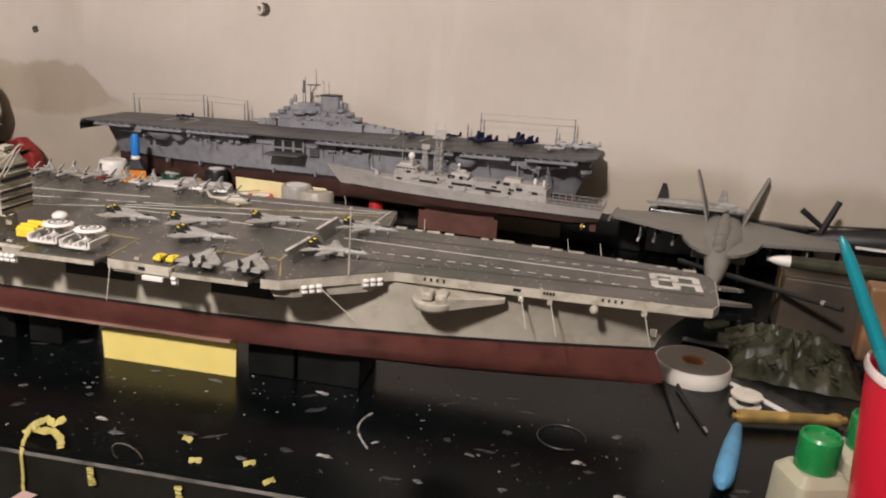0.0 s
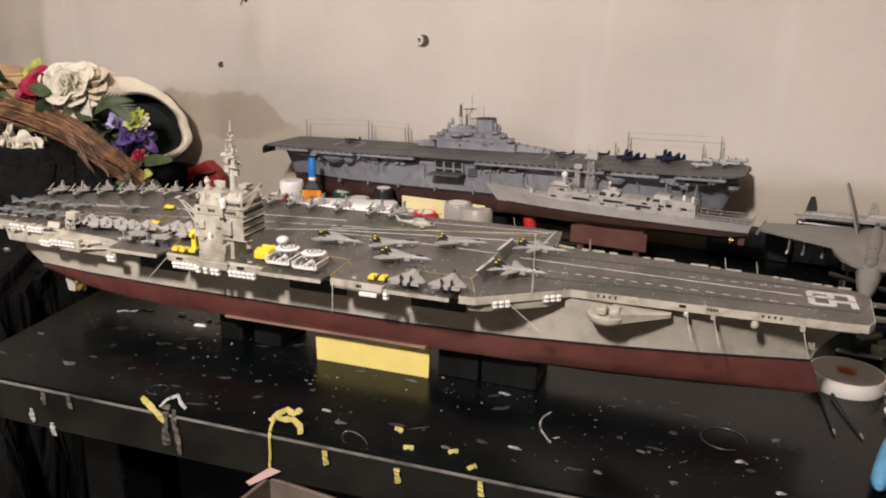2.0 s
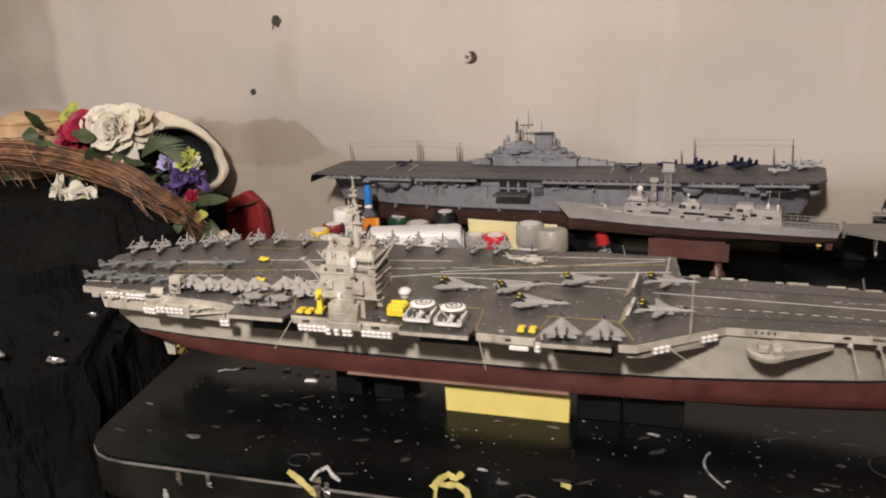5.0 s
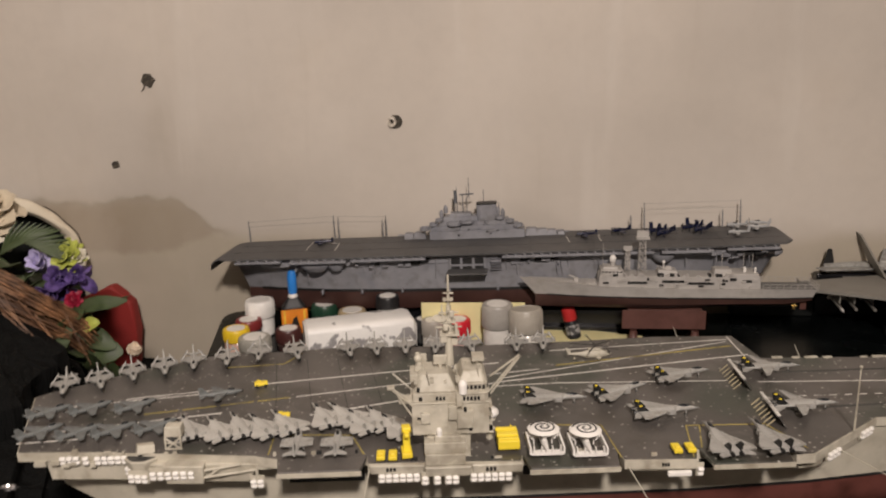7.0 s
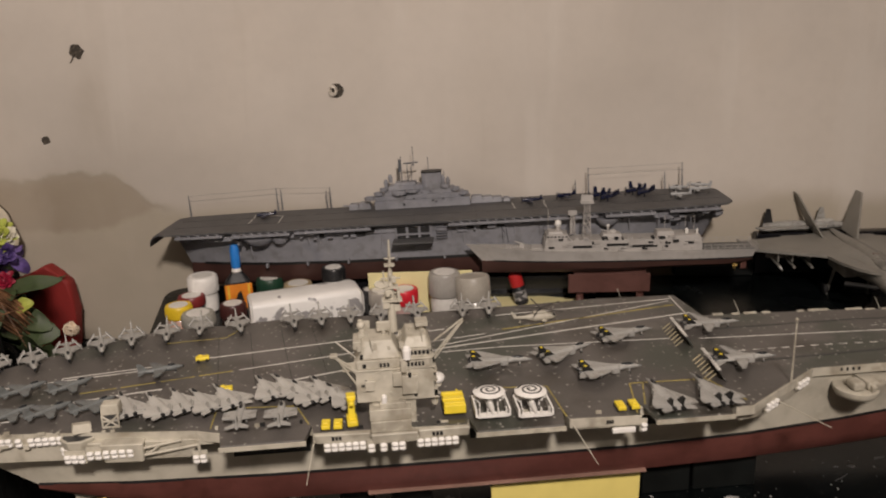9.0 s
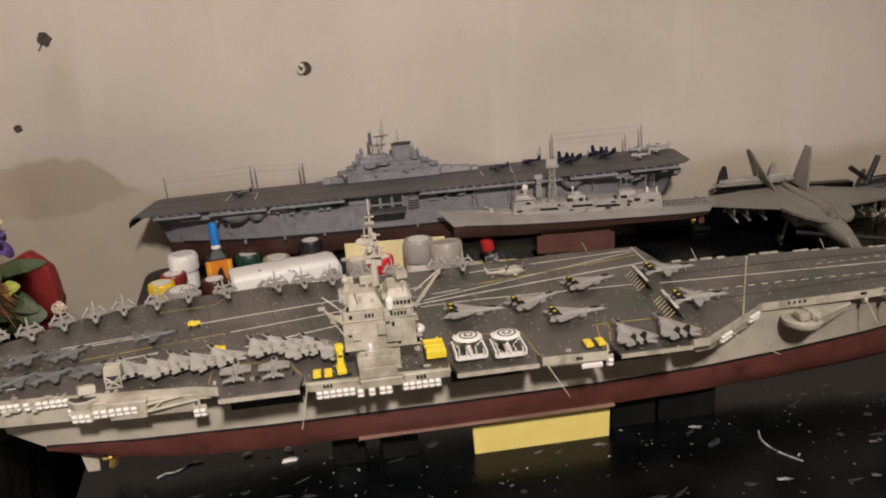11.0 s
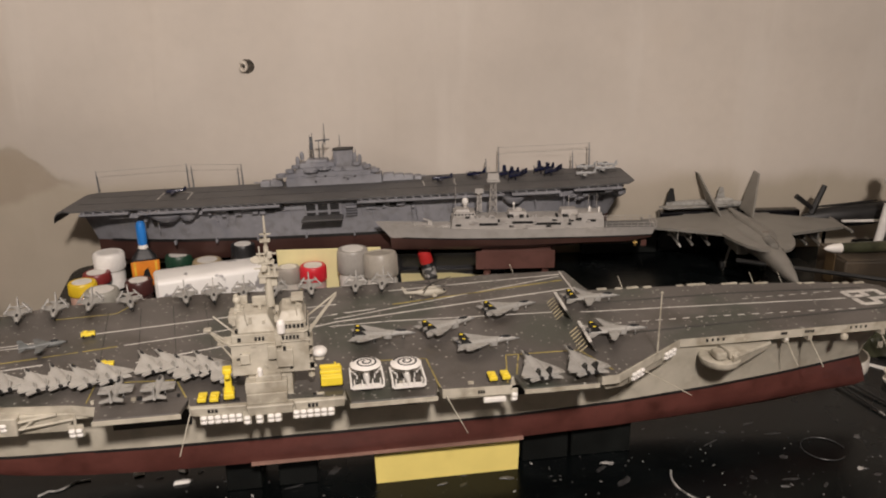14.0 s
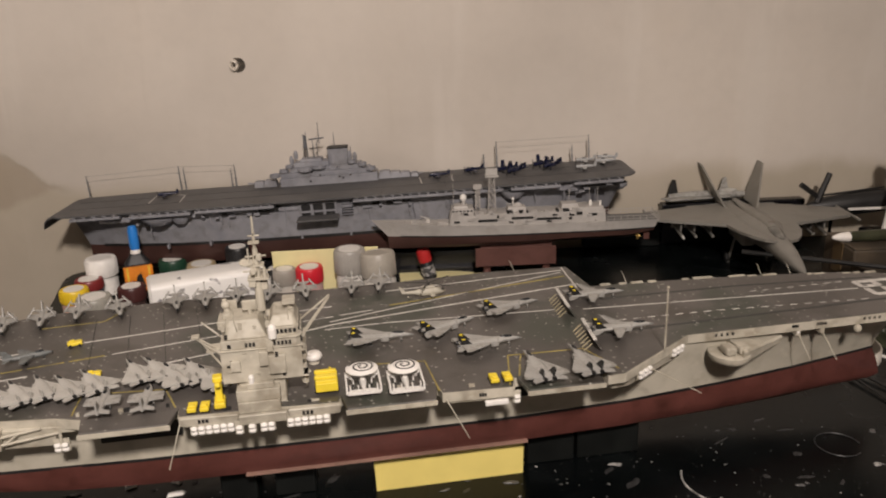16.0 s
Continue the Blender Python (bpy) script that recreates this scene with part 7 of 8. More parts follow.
LEAF = mat("green_leaf_cloth", (0.045, 0.066, 0.024), 0.55, var=0.3, scale=50, second=(0.06, 0.078, 0.034), cut=(0.5, 0.7))
BURGUNDY = mat("burgundy_cloth", (0.12, 0.01, 0.02), 0.6, var=0.2, scale=60)
IRIS = [(3, 1.0, 0.30, 62, -0.1), (3, 1.15, 0.34, -20, -0.5), (4, 0.75, 0.20, 35, 0.1), (3, 0.6, 0.24, 78, 0.1)]
BLOOM = [(5, 0.50, 0.34, 72, 0.2), (6, 0.80, 0.46, 52, 0.25), (7, 1.00, 0.52, 28, 0.1), (6, 1.12, 0.52, 6, -0.15)]
ROSE = [(4, 0.45, 0.26, 74, 0.1), (6, 0.62, 0.30, 58, 0.2), (7, 0.85, 0.34, 36, 0.2), (8, 1.0, 0.36, 12, 0.1), (6, 1.05, 0.34, -8, -0.2)]
OPEN = [(6, 1.0, 0.40, 25, -0.15), (5, 0.7, 0.32, 55, -0.1)]
flower((-0.590, -0.315, 0.220), 0.044, CRIMSON, BLOOM, "crimson cloth rose", (50, 0, 10), 1)
flower((-0.624, -0.320, 0.206), 0.034, CRIMSON, ROSE, "crimson cloth rose", (70, 0, -20), 2)
flower((-0.520, -0.310, 0.216), 0.060, IVORY, BLOOM, "large ivory cloth rose", (60, 0, 10), 3)
flower((-0.552, -0.305, 0.224), 0.052, IVORY, BLOOM, "large ivory cloth rose", (35, 10, 0), 4)
flower((-0.500, -0.292, 0.226), 0.046, CREAM_BLOOM, BLOOM, "ivory cloth bloom", (40, 0, 30), 5)
flower((-0.560, -0.310, 0.196), 0.030, BURGUNDY, ROSE, "dark burgundy cloth bloom", (75, 0, 0), 6)
flower((-0.535, -0.430, 0.140), 0.045, IVORY, OPEN, "ivory cloth lily", (80, 0, -20), 7, LIME)
flower((-0.500, -0.432, 0.136), 0.036, IVORY, OPEN, "ivory cloth lily", (80, 20, 30), 8, LIME)
flower((-0.4270, -0.3070, 0.1670), 0.0320, LILAC, IRIS, "lilac cloth iris", (70, 0, -10), 9)
flower((-0.4110, -0.2990, 0.1420), 0.0380, PURPLE, IRIS, "purple cloth iris", (75, 10, 20), 10)
flower((-0.4230, -0.3040, 0.1220), 0.0330, PURPLE, IRIS, "purple cloth iris", (85, 0, 0), 11, LILAC)
flower((-0.3900, -0.2940, 0.1430), 0.0280, PURPLE, IRIS, "purple cloth iris", (60, 30, 0), 12)
flower((-0.4010, -0.2950, 0.1715), 0.025, LIME, ROSE, "lime green cloth bloom", (60, 0, 0), 13)
flower((-0.3860, -0.2940, 0.1700), 0.014, IVORY, ROSE, "small ivory cloth bloom", (60, 0, 0), 14)
flower((-0.640, -0.290, 0.236), 0.034, LIME, OPEN, "lime green cloth bloom", (60, 0, 0), 15)
flower((-0.3990, -0.2990, 0.1130), 0.015, CRIMSON, ROSE, "small red cloth bloom", (75, 0, 0), 16)
flower((-0.2946, -0.3527, 0.0640), 0.024, mat("peach_cloth", (0.80, 0.67, 0.52), 0.6, var=0.1, scale=60), [(5, 0.6, 0.40, 82, 0.3), (6, 0.8, 0.42, 66, 0.3)], "small peach cloth rose", (50, 20, 0), 17)
rnd = random.Random(21)
for i in range(46):
    u = rnd.uniform(0.22, 0.92)
    p = along(u) + Vector((rnd.uniform(-0.05, 0.0), rnd.uniform(-0.01, 0.05), rnd.uniform(-0.045, 0.045)))
    m = Matrix.Translation(p) @ pose(0, 0, 0, rnd.uniform(-40, 40), rnd.uniform(-60, 40), rnd.uniform(0, 360))
    part("leaf", petal(B(), m, rnd.uniform(0.03, 0.055), rnd.uniform(0.007, 0.013), rnd.uniform(-0.4, 0.2)), LEAF, wreath, "", True)
for i in range(3):  # broad leaves low on the tip
    m = pose(-0.425 + 0.020 * i, -0.318, 0.050 - 0.010 * i, -30, -10 + 18 * i, -20 + 30 * i)
    part("leaf", petal(B(), m, 0.055, 0.019, -0.2), LEAF, wreath, "broad green leaf", True)
for x, y, z, rx, ry, rz, length, width in ((-0.412, -0.300, 0.098, 55, -13, 0, 0.082, 0.011), (-0.405, -0.306, 0.046, 60, 4, 6, 0.062, 0.021), (-0.44, -0.310, 0.110, 55, 58, 0, 0.055, 0.014), (-0.47, -0.318, 0.150, 60, -160, 0, 0.05, 0.017), (-0.40, -0.302, 0.072, 50, 24, 0, 0.055, 0.015)):
    part("leaf", petal(B(), pose(x, y, z, rx, ry, rz), length, width, -0.15), LEAF, wreath, "broad green leaf", True)
part("leaf", petal(B(), pose(-0.388, -0.312, 0.081, 60, -12, 0), 0.027, 0.010, -0.1), LIME, wreath, "small lime leaf", True)
for i in range(16):  # fern fronds
    base = Vector((-0.478 + 0.004 * i, -0.315, 0.194 - 0.002 * abs(i - 8)))
    m = Matrix.Translation(base) @ pose(0, 0, 0, 60, -70 + 6 * i, 20)
    part("fern_frond", petal(B(), m, 0.045, 0.0028, -0.3, 4), LEAF, wreath)

# ---- cream hat and red bag behind the wreath ----
BASE = Matrix()
CREAM = mat("cream_fabric", (0.68, 0.61, 0.48), 0.7, var=0.12, scale=16, second=(0.45, 0.37, 0.26), cut=(0.55, 0.75))
drum = thing("cream_hat", pose(-0.600, -0.123, 0.126, 80, 0, 40) @ Matrix.Diagonal((1.17, 0.99, 1, 1)), "cream round hat lying open towards the room, black lining", "hat")

def around(table, a):
    """Radius at an angle in degrees, smoothly between the entries of a small table."""
    a %= 360.0
    keys = table + ((table[0][0] + 360.0, table[0][1]),)
    for (a0, r0), (a1, r1) in zip(keys, keys[1:]):
        if a0 <= a <= a1:
            u = (a - a0) / (a1 - a0)
            return r0 + (r1 - r0) * u * u * (3 - 2 * u)
    return table[0][1]


MOUTH = ((0, 0.070), (45, 0.062), (75, 0.062), (110, 0.062), (145, 0.082), (180, 0.075), (215, 0.066), (265, 0.062), (300, 0.080), (325, 0.086))
HEM = ((0, 0.085), (30, 0.077), (52, 0.078), (75, 0.084), (100, 0.098), (125, 0.118), (155, 0.118), (200, 0.108), (250, 0.090), (300, 0.094), (335, 0.098))
rings = []
for k, lift in ((-0.06, -0.006), (0.0, 0.0), (0.10, 0.0045), (0.45, 0.006), (0.90, 0.001), (1.0, -0.004), (0.98, -0.014), (0.90, -0.045), (0.78, -0.070)):
    ring = []
    for j in range(72):
        a = j * 5.0
        lo, hi = around(MOUTH, a), around(HEM, a)
        r = lo + (hi - lo) * k if k >= 0 else lo * 0.97
        q = lift + 0.0035 * noise.noise(Vector((math.cos(radians(a)) * 3, math.sin(radians(a)) * 3, k * 2.0))) + (0.003 * math.sin(radians(a * 7)) if 0.3 < k < 1 else 0.0)
        ring.append((r * math.cos(radians(a)), r * math.sin(radians(a)), q - 0.45 * max(0.0, hi - 0.09)))
    rings.append(ring)
part("brim", loft(B(), rings, False), CREAM, drum, "", True)
bm = B()
edge = [Vector(p) for p in rings[5]]
for j in list(range(60, 72)) + list(range(0, 11)):
    rod(bm, edge[j] + Vector((0, 0, -0.006)), edge[(j + 1) % 72] + Vector((0, 0, -0.006)), 0.0028, 6)
part("edge_binding", bm, mat("brown_binding", (0.07, 0.05, 0.035), 0.7), drum, "dark edge binding", True)
bm = loft(B(), [[(around(MOUTH, j * 5.0) * k * math.cos(radians(j * 5.0)), around(MOUTH, j * 5.0) * k * math.sin(radians(j * 5.0)), q) for j in range(72)] for k, q in ((0.985, -0.005), (0.95, -0.040), (0.7, -0.062), (0.05, -0.066))], False)
part("lining", bm, mat("dark_lining", (0.006, 0.009, 0.008), 0.9, var=0.4, scale=30), drum, "black lining", True)
STRAW = mat("tan_straw", (0.46, 0.31, 0.17), 0.7, var=0.2, scale=30, fine=200, bump=0.3, second=(0.30, 0.19, 0.10), cut=(0.5, 0.7))
basket = thing("straw_basket", pose(-0.715, -0.335, 0.185, 0, 0, 20), "round tan straw basket behind the twig wreath", "basket")
part("bowl", lathe(B(), [(0.030, -0.070), (0.062, -0.055), (0.082, -0.015), (0.084, 0.015), (0.070, 0.046), (0.040, 0.062), (0.004, 0.066)], 32), STRAW, basket, "", True)
for k in range(6):
    q = -0.05 + 0.02 * k
    part("woven_band", lathe(B(), [(0.086 * math.sqrt(max(0.1, 1 - (q / 0.08) ** 2)) + dr, q + dq) for dr, dq in ((-0.002, -0.003), (0.0012, 0.0), (-0.002, 0.003))], 32, None, False), STRAW, basket, "", True)
solid("basket_prop", soft(box(B(), -0.79, -0.64, -0.40, -0.27, -0.755, 0.117), 0.004), CLOTH, Matrix(), "dark cloth-covered box under the straw basket", "box")
REDCLOTH = mat("red_cloth", (0.25, 0.019, 0.016), 0.7, var=0.18, scale=20)
bm = prism(B(), [(-0.062, -0.10), (-0.060, 0.026), (-0.022, 0.040), (-0.003, 0.051), (0.014, 0.034), (0.032, 0.020), (0.035, -0.034), (0.028, -0.10)], -0.014, 0.014, Matrix(((1, 0, 0, 0), (0, 0, 1, 0), (0, 1, 0, 0), (0, 0, 0, 1))), 0.96)
solid("red_cloth_bag", soft(bm, 0.006, 3), REDCLOTH, pose(-0.480, -0.045, 0.0), "dull red cloth bag standing behind the wreath", "bag", smooth=True)
bm = petal(B(), pose(-0.525, -0.064, 0.006, 0, -14, 0), 0.085, 0.010, 0.1)
solid("green_ribbon", bm, LEAF, Matrix(), "green ribbon leaf across the red bag", "ribbon", smooth=True)
solid("bag_box", soft(box(B(), -0.69, -0.40, -0.10, -0.015, -0.755, -0.095), 0.005), CLOTH, Matrix(), "dark box the red bag and hat stand on", "box")
solid("hat_prop", soft(box(B(), -0.69, -0.548, -0.10, -0.02, -0.095, 0.030), 0.005), CLOTH, Matrix(), "dark box under the cream hat", "box")

# ---- clutter at the bow ----
BASE = NEAR
TAPE = mat("white_tape", (0.72, 0.69, 0.62), 0.5, var=0.06, scale=40)
roll = thing("tape_roll", pose(0.7235, -0.4430, 0), "roll of white tape lying flat by the bow", "tape")
part("tape", lathe(B(), [(0.0125, 0.0), (0.0365, 0.0), (0.0372, 0.002), (0.0372, 0.0145), (0.0365, 0.0158), (0.0125, 0.0158), (0.0125, 0.0)], 40, None, False), TAPE, roll, "", True)
part("top_face", lathe(B(), [(0.0120, 0.0154), (0.0350, 0.0154), (0.0350, 0.0162), (0.0120, 0.0162), (0.0120, 0.0154)], 40, None, False), mat("tape_side", (0.085, 0.075, 0.056), 0.35, var=0.1, scale=40), roll, "translucent grey-brown face")
part("core", lathe(B(), [(0.0118, 0.001), (0.0118, 0.0156), (0.0105, 0.0156), (0.0105, 0.008), (0.001, 0.008)], 28), mat("tape_core", (0.52, 0.27, 0.15), 0.6), roll, "brown card core", True)
spool = thing("white_reel", pose(0.7716, -0.4904, 0.0), "small white plastic reel lying on its side", "reel")
part("flange", lathe(B(), [(0.003, 0.009), (0.0140, 0.0095), (0.0143, 0.0115), (0.003, 0.012), (0.003, 0.009)], 28, None, False), mat("reel_cream", (0.68, 0.64, 0.55), 0.4, var=0.05), spool, "", True)
part("flange", lathe(B(), [(0.003, 0.0), (0.0140, 0.0), (0.0143, 0.002), (0.003, 0.0025)], 28), bpy.data.materials["reel_cream"], spool, "", True)
part("hub", lathe(B(), [(0.008, 0.0022), (0.008, 0.0092)], 20), BLACK, spool)
can = thing("brass_cannon_barrel", pose(0.7630, -0.5330, 0.0085, 0, 0, 19), "small brass model cannon barrel", "model cannon")
part("barrel", lathe(B(), [(0.001, -0.006), (0.003, -0.005), (0.0022, -0.002), (0.0062, 0.0), (0.0068, 0.006), (0.0060, 0.008), (0.0056, 0.040), (0.0060, 0.042), (0.0052, 0.044), (0.0046, 0.080), (0.0058, 0.084), (0.0062, 0.088), (0.0050, 0.091), (0.003, 0.0912)], 20, pose(0, 0, 0, 0, 90, 0)), GOLD, can, "", True)
part("muzzle_tip", lathe(B(), [(0.003, 0.091), (0.0032, 0.096), (0.001, 0.098)], 12, pose(0, 0, 0, 0, 90, 0)), GOLD, can)
bm = loft(B(), [[(x, w * math.cos(a), 0.0115 + h * math.sin(a)) for a in [j * math.pi / 6 for j in range(12)]] for x, w, h in ((0, 0.0025, 0.003), (0.004, 0.0045, 0.006), (0.035, 0.0072, 0.009), (0.070, 0.0080, 0.0098), (0.090, 0.0076, 0.009), (0.098, 0.0055, 0.0065), (0.102, 0.0030, 0.003))])
solid("blue_tool_handle", bm, mat("light_blue_rubber", (0.10, 0.30, 0.50), 0.55, var=0.15, scale=40), pose(0.7600, -0.5600, 0.0, 0, 0, 261), "light blue rubber tool handle", "tool", smooth=True)
tweez = thing("tweezers", pose(0.6990, -0.4820, 0), "black tweezers with bright tips lying open", "tool")
for dx, ang in ((0.0, -80), (0.012, -72)):
    m = pose(dx, 0, 0, 0, 0, ang)
    part("arm", rod(B(), m @ Vector((0, 0, 0.004)), m @ Vector((0.078, 0, 0.002)), 0.0018, 6, 0.0011), BLACK, tweez)
    part("tip", rod(B(), m @ Vector((0.077, 0, 0.0022)), m @ Vector((0.085, 0, 0.0016)), 0.0013, 6, 0.0008), FOIL, tweez, "bright steel tip")
GREENCAP = mat("green_plastic", (0.012, 0.22, 0.055), 0.28, var=0.12, scale=40)
MILKY = mat("milky_green_plastic", (0.37, 0.36, 0.26), 0.35, var=0.08, scale=30)
for x, y, ang in ((0.7955, -0.6868, 24), (0.8345, -0.643, 20)):
    t = thing("solvent_bottle", pose(x, y, 0, 0, 0, ang) @ Matrix.Diagonal((0.80, 0.80, 1.0, 1)), "milky plastic bottle with bright green cap", "bottle", "green-capped bottles")
    part("bottle", soft(prism(B(), rounded([(-0.026, -0.024), (0.026, -0.024), (0.026, 0.024), (-0.026, 0.024)], 0.008, 3), 0, 0.050, None, 0.96), 0.002, 2), MILKY, t, "", True)
    part("shoulder", prism(B(), rounded([(-0.0245, -0.0225), (0.0245, -0.0225), (0.0245, 0.0225), (-0.0245, 0.0225)], 0.008, 3), 0.0495, 0.0555, None, 0.72), MILKY, t)
    part("label", soft(box(B(), -0.022, 0.022, -0.0262, -0.0235, 0.008, 0.042), 0.0005, 1), mat("pale_green_label", (0.58, 0.64, 0.50), 0.5, var=0.05), t, "pale green label")
    part("cap", lathe(B(), [(0.0165, 0.055), (0.0172, 0.056), (0.0168, 0.078), (0.0150, 0.080), (0.0140, 0.0795), (0.0135, 0.077), (0.002, 0.077)], 28), GREENCAP, t, "bright green screw cap", True)
cup = thing("red_cup", pose(0.8472, -0.7258, 0) @ Matrix.Diagonal((1.02, 1.02, 1.304, 1)), "red plastic party cup with white rim", "cup")
part("cup", lathe(B(), [(0.031, 0.0), (0.033, 0.002), (0.044, 0.110), (0.0435, 0.111), (0.032, 0.006), (0.002, 0.005)], 40), mat("red_plastic", (0.52, 0.012, 0.030), 0.32, var=0.06, scale=20), cup, "", True)
part("rim", lathe(B(), [(0.0432, 0.1095), (0.0450, 0.110), (0.0456, 0.1122), (0.0448, 0.1143), (0.0430, 0.1140), (0.0424, 0.1115), (0.0432, 0.1095)], 40, None, False), mat("rim_white", (0.70, 0.58, 0.55), 0.35), cup, "pale rolled rim", True)
brush = thing("teal_paint_brush", Matrix(), "teal-handled paint brush leaning in the red cup", "brush")
part("handle", loft(B(), [[Vector((0.8199, -0.7288, 0.1314)).lerp(Vector((0.7758, -0.7145, 0.2189)), u) + Vector((r * math.cos(a), r * math.sin(a), 0)) for a in [j * math.pi / 5 for j in range(10)]] for u, r in ((0, 0.0045), (0.5, 0.0048), (0.85, 0.0040), (0.96, 0.0028), (1.0, 0.0008))]), mat("teal_lacquer", (0.01, 0.22, 0.27), 0.25, var=0.08), brush, "", True)
part("bristles", rod(B(), (0.8199, -0.7288, 0.1314), (0.8248, -0.7304, 0.1217), 0.0040, 8, 0.0020), mat("bristle", (0.10, 0.06, 0.03), 0.8), brush)

# dark green kit parts, strips and boxes behind the bow
OLIVE = mat("dark_olive_plastic", (0.032, 0.034, 0.020), 0.38, var=0.45, scale=30, second=(0.060, 0.060, 0.036), cut=(0.5, 0.7))
OLIVE.node_tree.nodes["Principled BSDF"].inputs["Specular IOR Level"].default_value = 0.22
BASE = Matrix()


def crumpled(cx, cy, wx, wy, h, seed, name, material, label):
    """A crumpled bag lying on the table: a low bumpy heap with sharp creases and a flat underside."""
    n = 46
    top = []
    for i in range(n + 1):
        row = []
        for k in range(n + 1):
            u, v = i / n * 2 - 1, k / n * 2 - 1
            rim = max(0.0, 1 - max(abs(u), abs(v)) ** 4)
            q = Vector((u * 3.4, v * 3.4, seed))
            z = h * rim * (0.45 + 0.55 * abs(noise.noise(q)) * 1.8 + 0.30 * abs(noise.noise(q * 2.7)) + 0.15 * abs(noise.noise(q * 6)))
            e = 1 + 0.10 * noise.noise(Vector((u * 3, v * 3, seed + 9)))
            row.append((cx + wx * u * e, cy + wy * v * e, 0.0006 + z))
        top.append(row)
    bm = B()
    loft(bm, top, False, False)
    edge = [top[0][k] for k in range(n)] + [top[i][n] for i in range(n)] + [top[n][k] for k in range(n, 0, -1)] + [top[i][0] for i in range(n, 0, -1)]
    bm.faces.new([bm.verts.new((x, y, 0.0003)) for x, y, z in edge])
    bag = thing(name, Matrix(), label, "bag")
    part("film", bm, material, bag, "", True)
    pick = random.Random(int(seed) + 40)
    for i in range(9):  # sprue runners that poke out of the bag
        x, y = cx + wx * pick.uniform(-0.75, 0.75), cy + wy * pick.uniform(-0.75, 0.75)
        a, q = pick.uniform(0, 6.28), pick.uniform(0.012, 0.028)
        dx, dy, z = q * math.cos(a), q * math.sin(a), h * pick.uniform(0.45, 0.75)
        run = part("runner", rod(B(), (x - dx, y - dy, z), (x + dx, y + dy, z + pick.uniform(-0.006, 0.008)), 0.0014, 6), material, bag, "thin plastic runner")
        for u in (-0.6, 0.0, 0.6):
            part("kit_piece", soft(box(B(), -0.004, 0.004, -0.0025, 0.0025, -0.0012, 0.0012, pose(x + dx * u, y + dy * u, z + 0.0015, pick.uniform(-30, 30), 20, math.degrees(a) + 90)), 0.0005, 1), material, run)
    return bag


crumpled(0.842, -0.374, 0.062, 0.068, 0.028, 2.0, "olive_parts_bag", OLIVE, "dark olive crumpled plastic bag of kit parts")
crumpled(0.962, -0.415, 0.050, 0.072, 0.034, 5.0, "dark_parts_bag", GLOSS_BLACK, "crumpled black plastic bag beside the bow")
BASE = NEAR
rnd = random.Random(8)
for i in range(70):
    x, y = rnd.uniform(0.735, 0.965), rnd.uniform(-0.56, -0.26)
    if 0.68 < x < 0.775 and -0.49 < y < -0.38:
        continue
    if y < -0.47 or (0.765 < x and y < -0.27):
        continue
    bm = soft(box(B(), -0.5, 0.5, -0.5, 0.5, 0, 1), 0.08, 1)
    bmesh.ops.scale(bm, vec=(rnd.uniform(0.012, 0.05), rnd.uniform(0.004, 0.014), rnd.uniform(0.003, 0.012)), verts=bm.verts)
    solid("kit_part", bm, OLIVE if i % 3 else GLOSS_BLACK, pose(x, y, 0.0, 0, 0, rnd.uniform(0, 180)), "loose dark plastic kit part on the table", "kit part", "loose kit parts")
solid("black_ruler", soft(box(B(), 0, 0.17, -0.010, 0.010, 0, 0.002), 0.0004, 1), GLOSS_BLACK, pose(0.763, -0.432, 0.0, 0, 0, -42), "black flat strip with pale edge", "ruler")
solid("white_strip", box(B(), 0, 0.085, -0.003, 0.003, 0, 0.0016), WHITE, pose(0.757, -0.442, 0.0, 0, 0, -45), "narrow white plastic strip", "strip")
BASE = pose(0.023, -0.004, 0)
solid("black_rod", rod(B(), (0.696, -0.216, 0.049), (0.862, -0.356, 0.062), 0.0034, 8, 0.0030), BLACK, Matrix(), "long thin black rod lying over the clutter", "rod", smooth=True)
solid("steel_rod_tip", rod(B(), (0.8440, -0.3408, 0.0606), (0.8475, -0.3438, 0.0609), 0.0036, 8), FOIL, Matrix(), "bright steel sleeve on the black rod", "rod")
BASE = pose(0.0105, -0.037, 0)
CARTON = mat("brown_carton", (0.062, 0.047, 0.031), 0.6, var=0.35, scale=18, second=(0.035, 0.028, 0.02), cut=(0.5, 0.7))
carton = thing("brown_carton", Matrix(), "worn brown cardboard box with taped flaps", "box")
part("body", soft(box(B(), 0.822, 1.08, -0.262, -0.185, 0.0, 0.0712), 0.003, 2), CARTON, carton)
part("flap", soft(box(B(), 0.8225, 1.0795, -0.2630, -0.2245, 0.0713, 0.0729), 0.0005, 1), CARTON, carton, "cardboard flap")
part("flap", soft(box(B(), 0.8225, 1.0795, -0.2225, -0.1850, 0.0713, 0.0729), 0.0005, 1), CARTON, carton, "cardboard flap")
part("tape", box(B(), 0.8205, 0.8218, -0.236, -0.212, 0.030, 0.0725), mat("brown_tape", (0.11, 0.075, 0.04), 0.3, var=0.1), carton, "brown packing tape")
solid("tan_wood_block", soft(box(B(), 0, 0.14, -0.03, 0.0, 0, 0.084), 0.004, 2), mat("tan_wood", (0.29, 0.155, 0.070), 0.5, var=0.3, scale=14, second=(0.10, 0.06, 0.035), cut=(0.5, 0.65), second_scale=9), pose(0.9010, -0.2700, 0.0005), "warm tan wooden block in front of the carton", "block")
mis = thing("bomb_model", pose(0.8050, -0.235, 0.0812, 0, 0, 3), "olive bomb model with white nose lying on the carton", "model bomb")
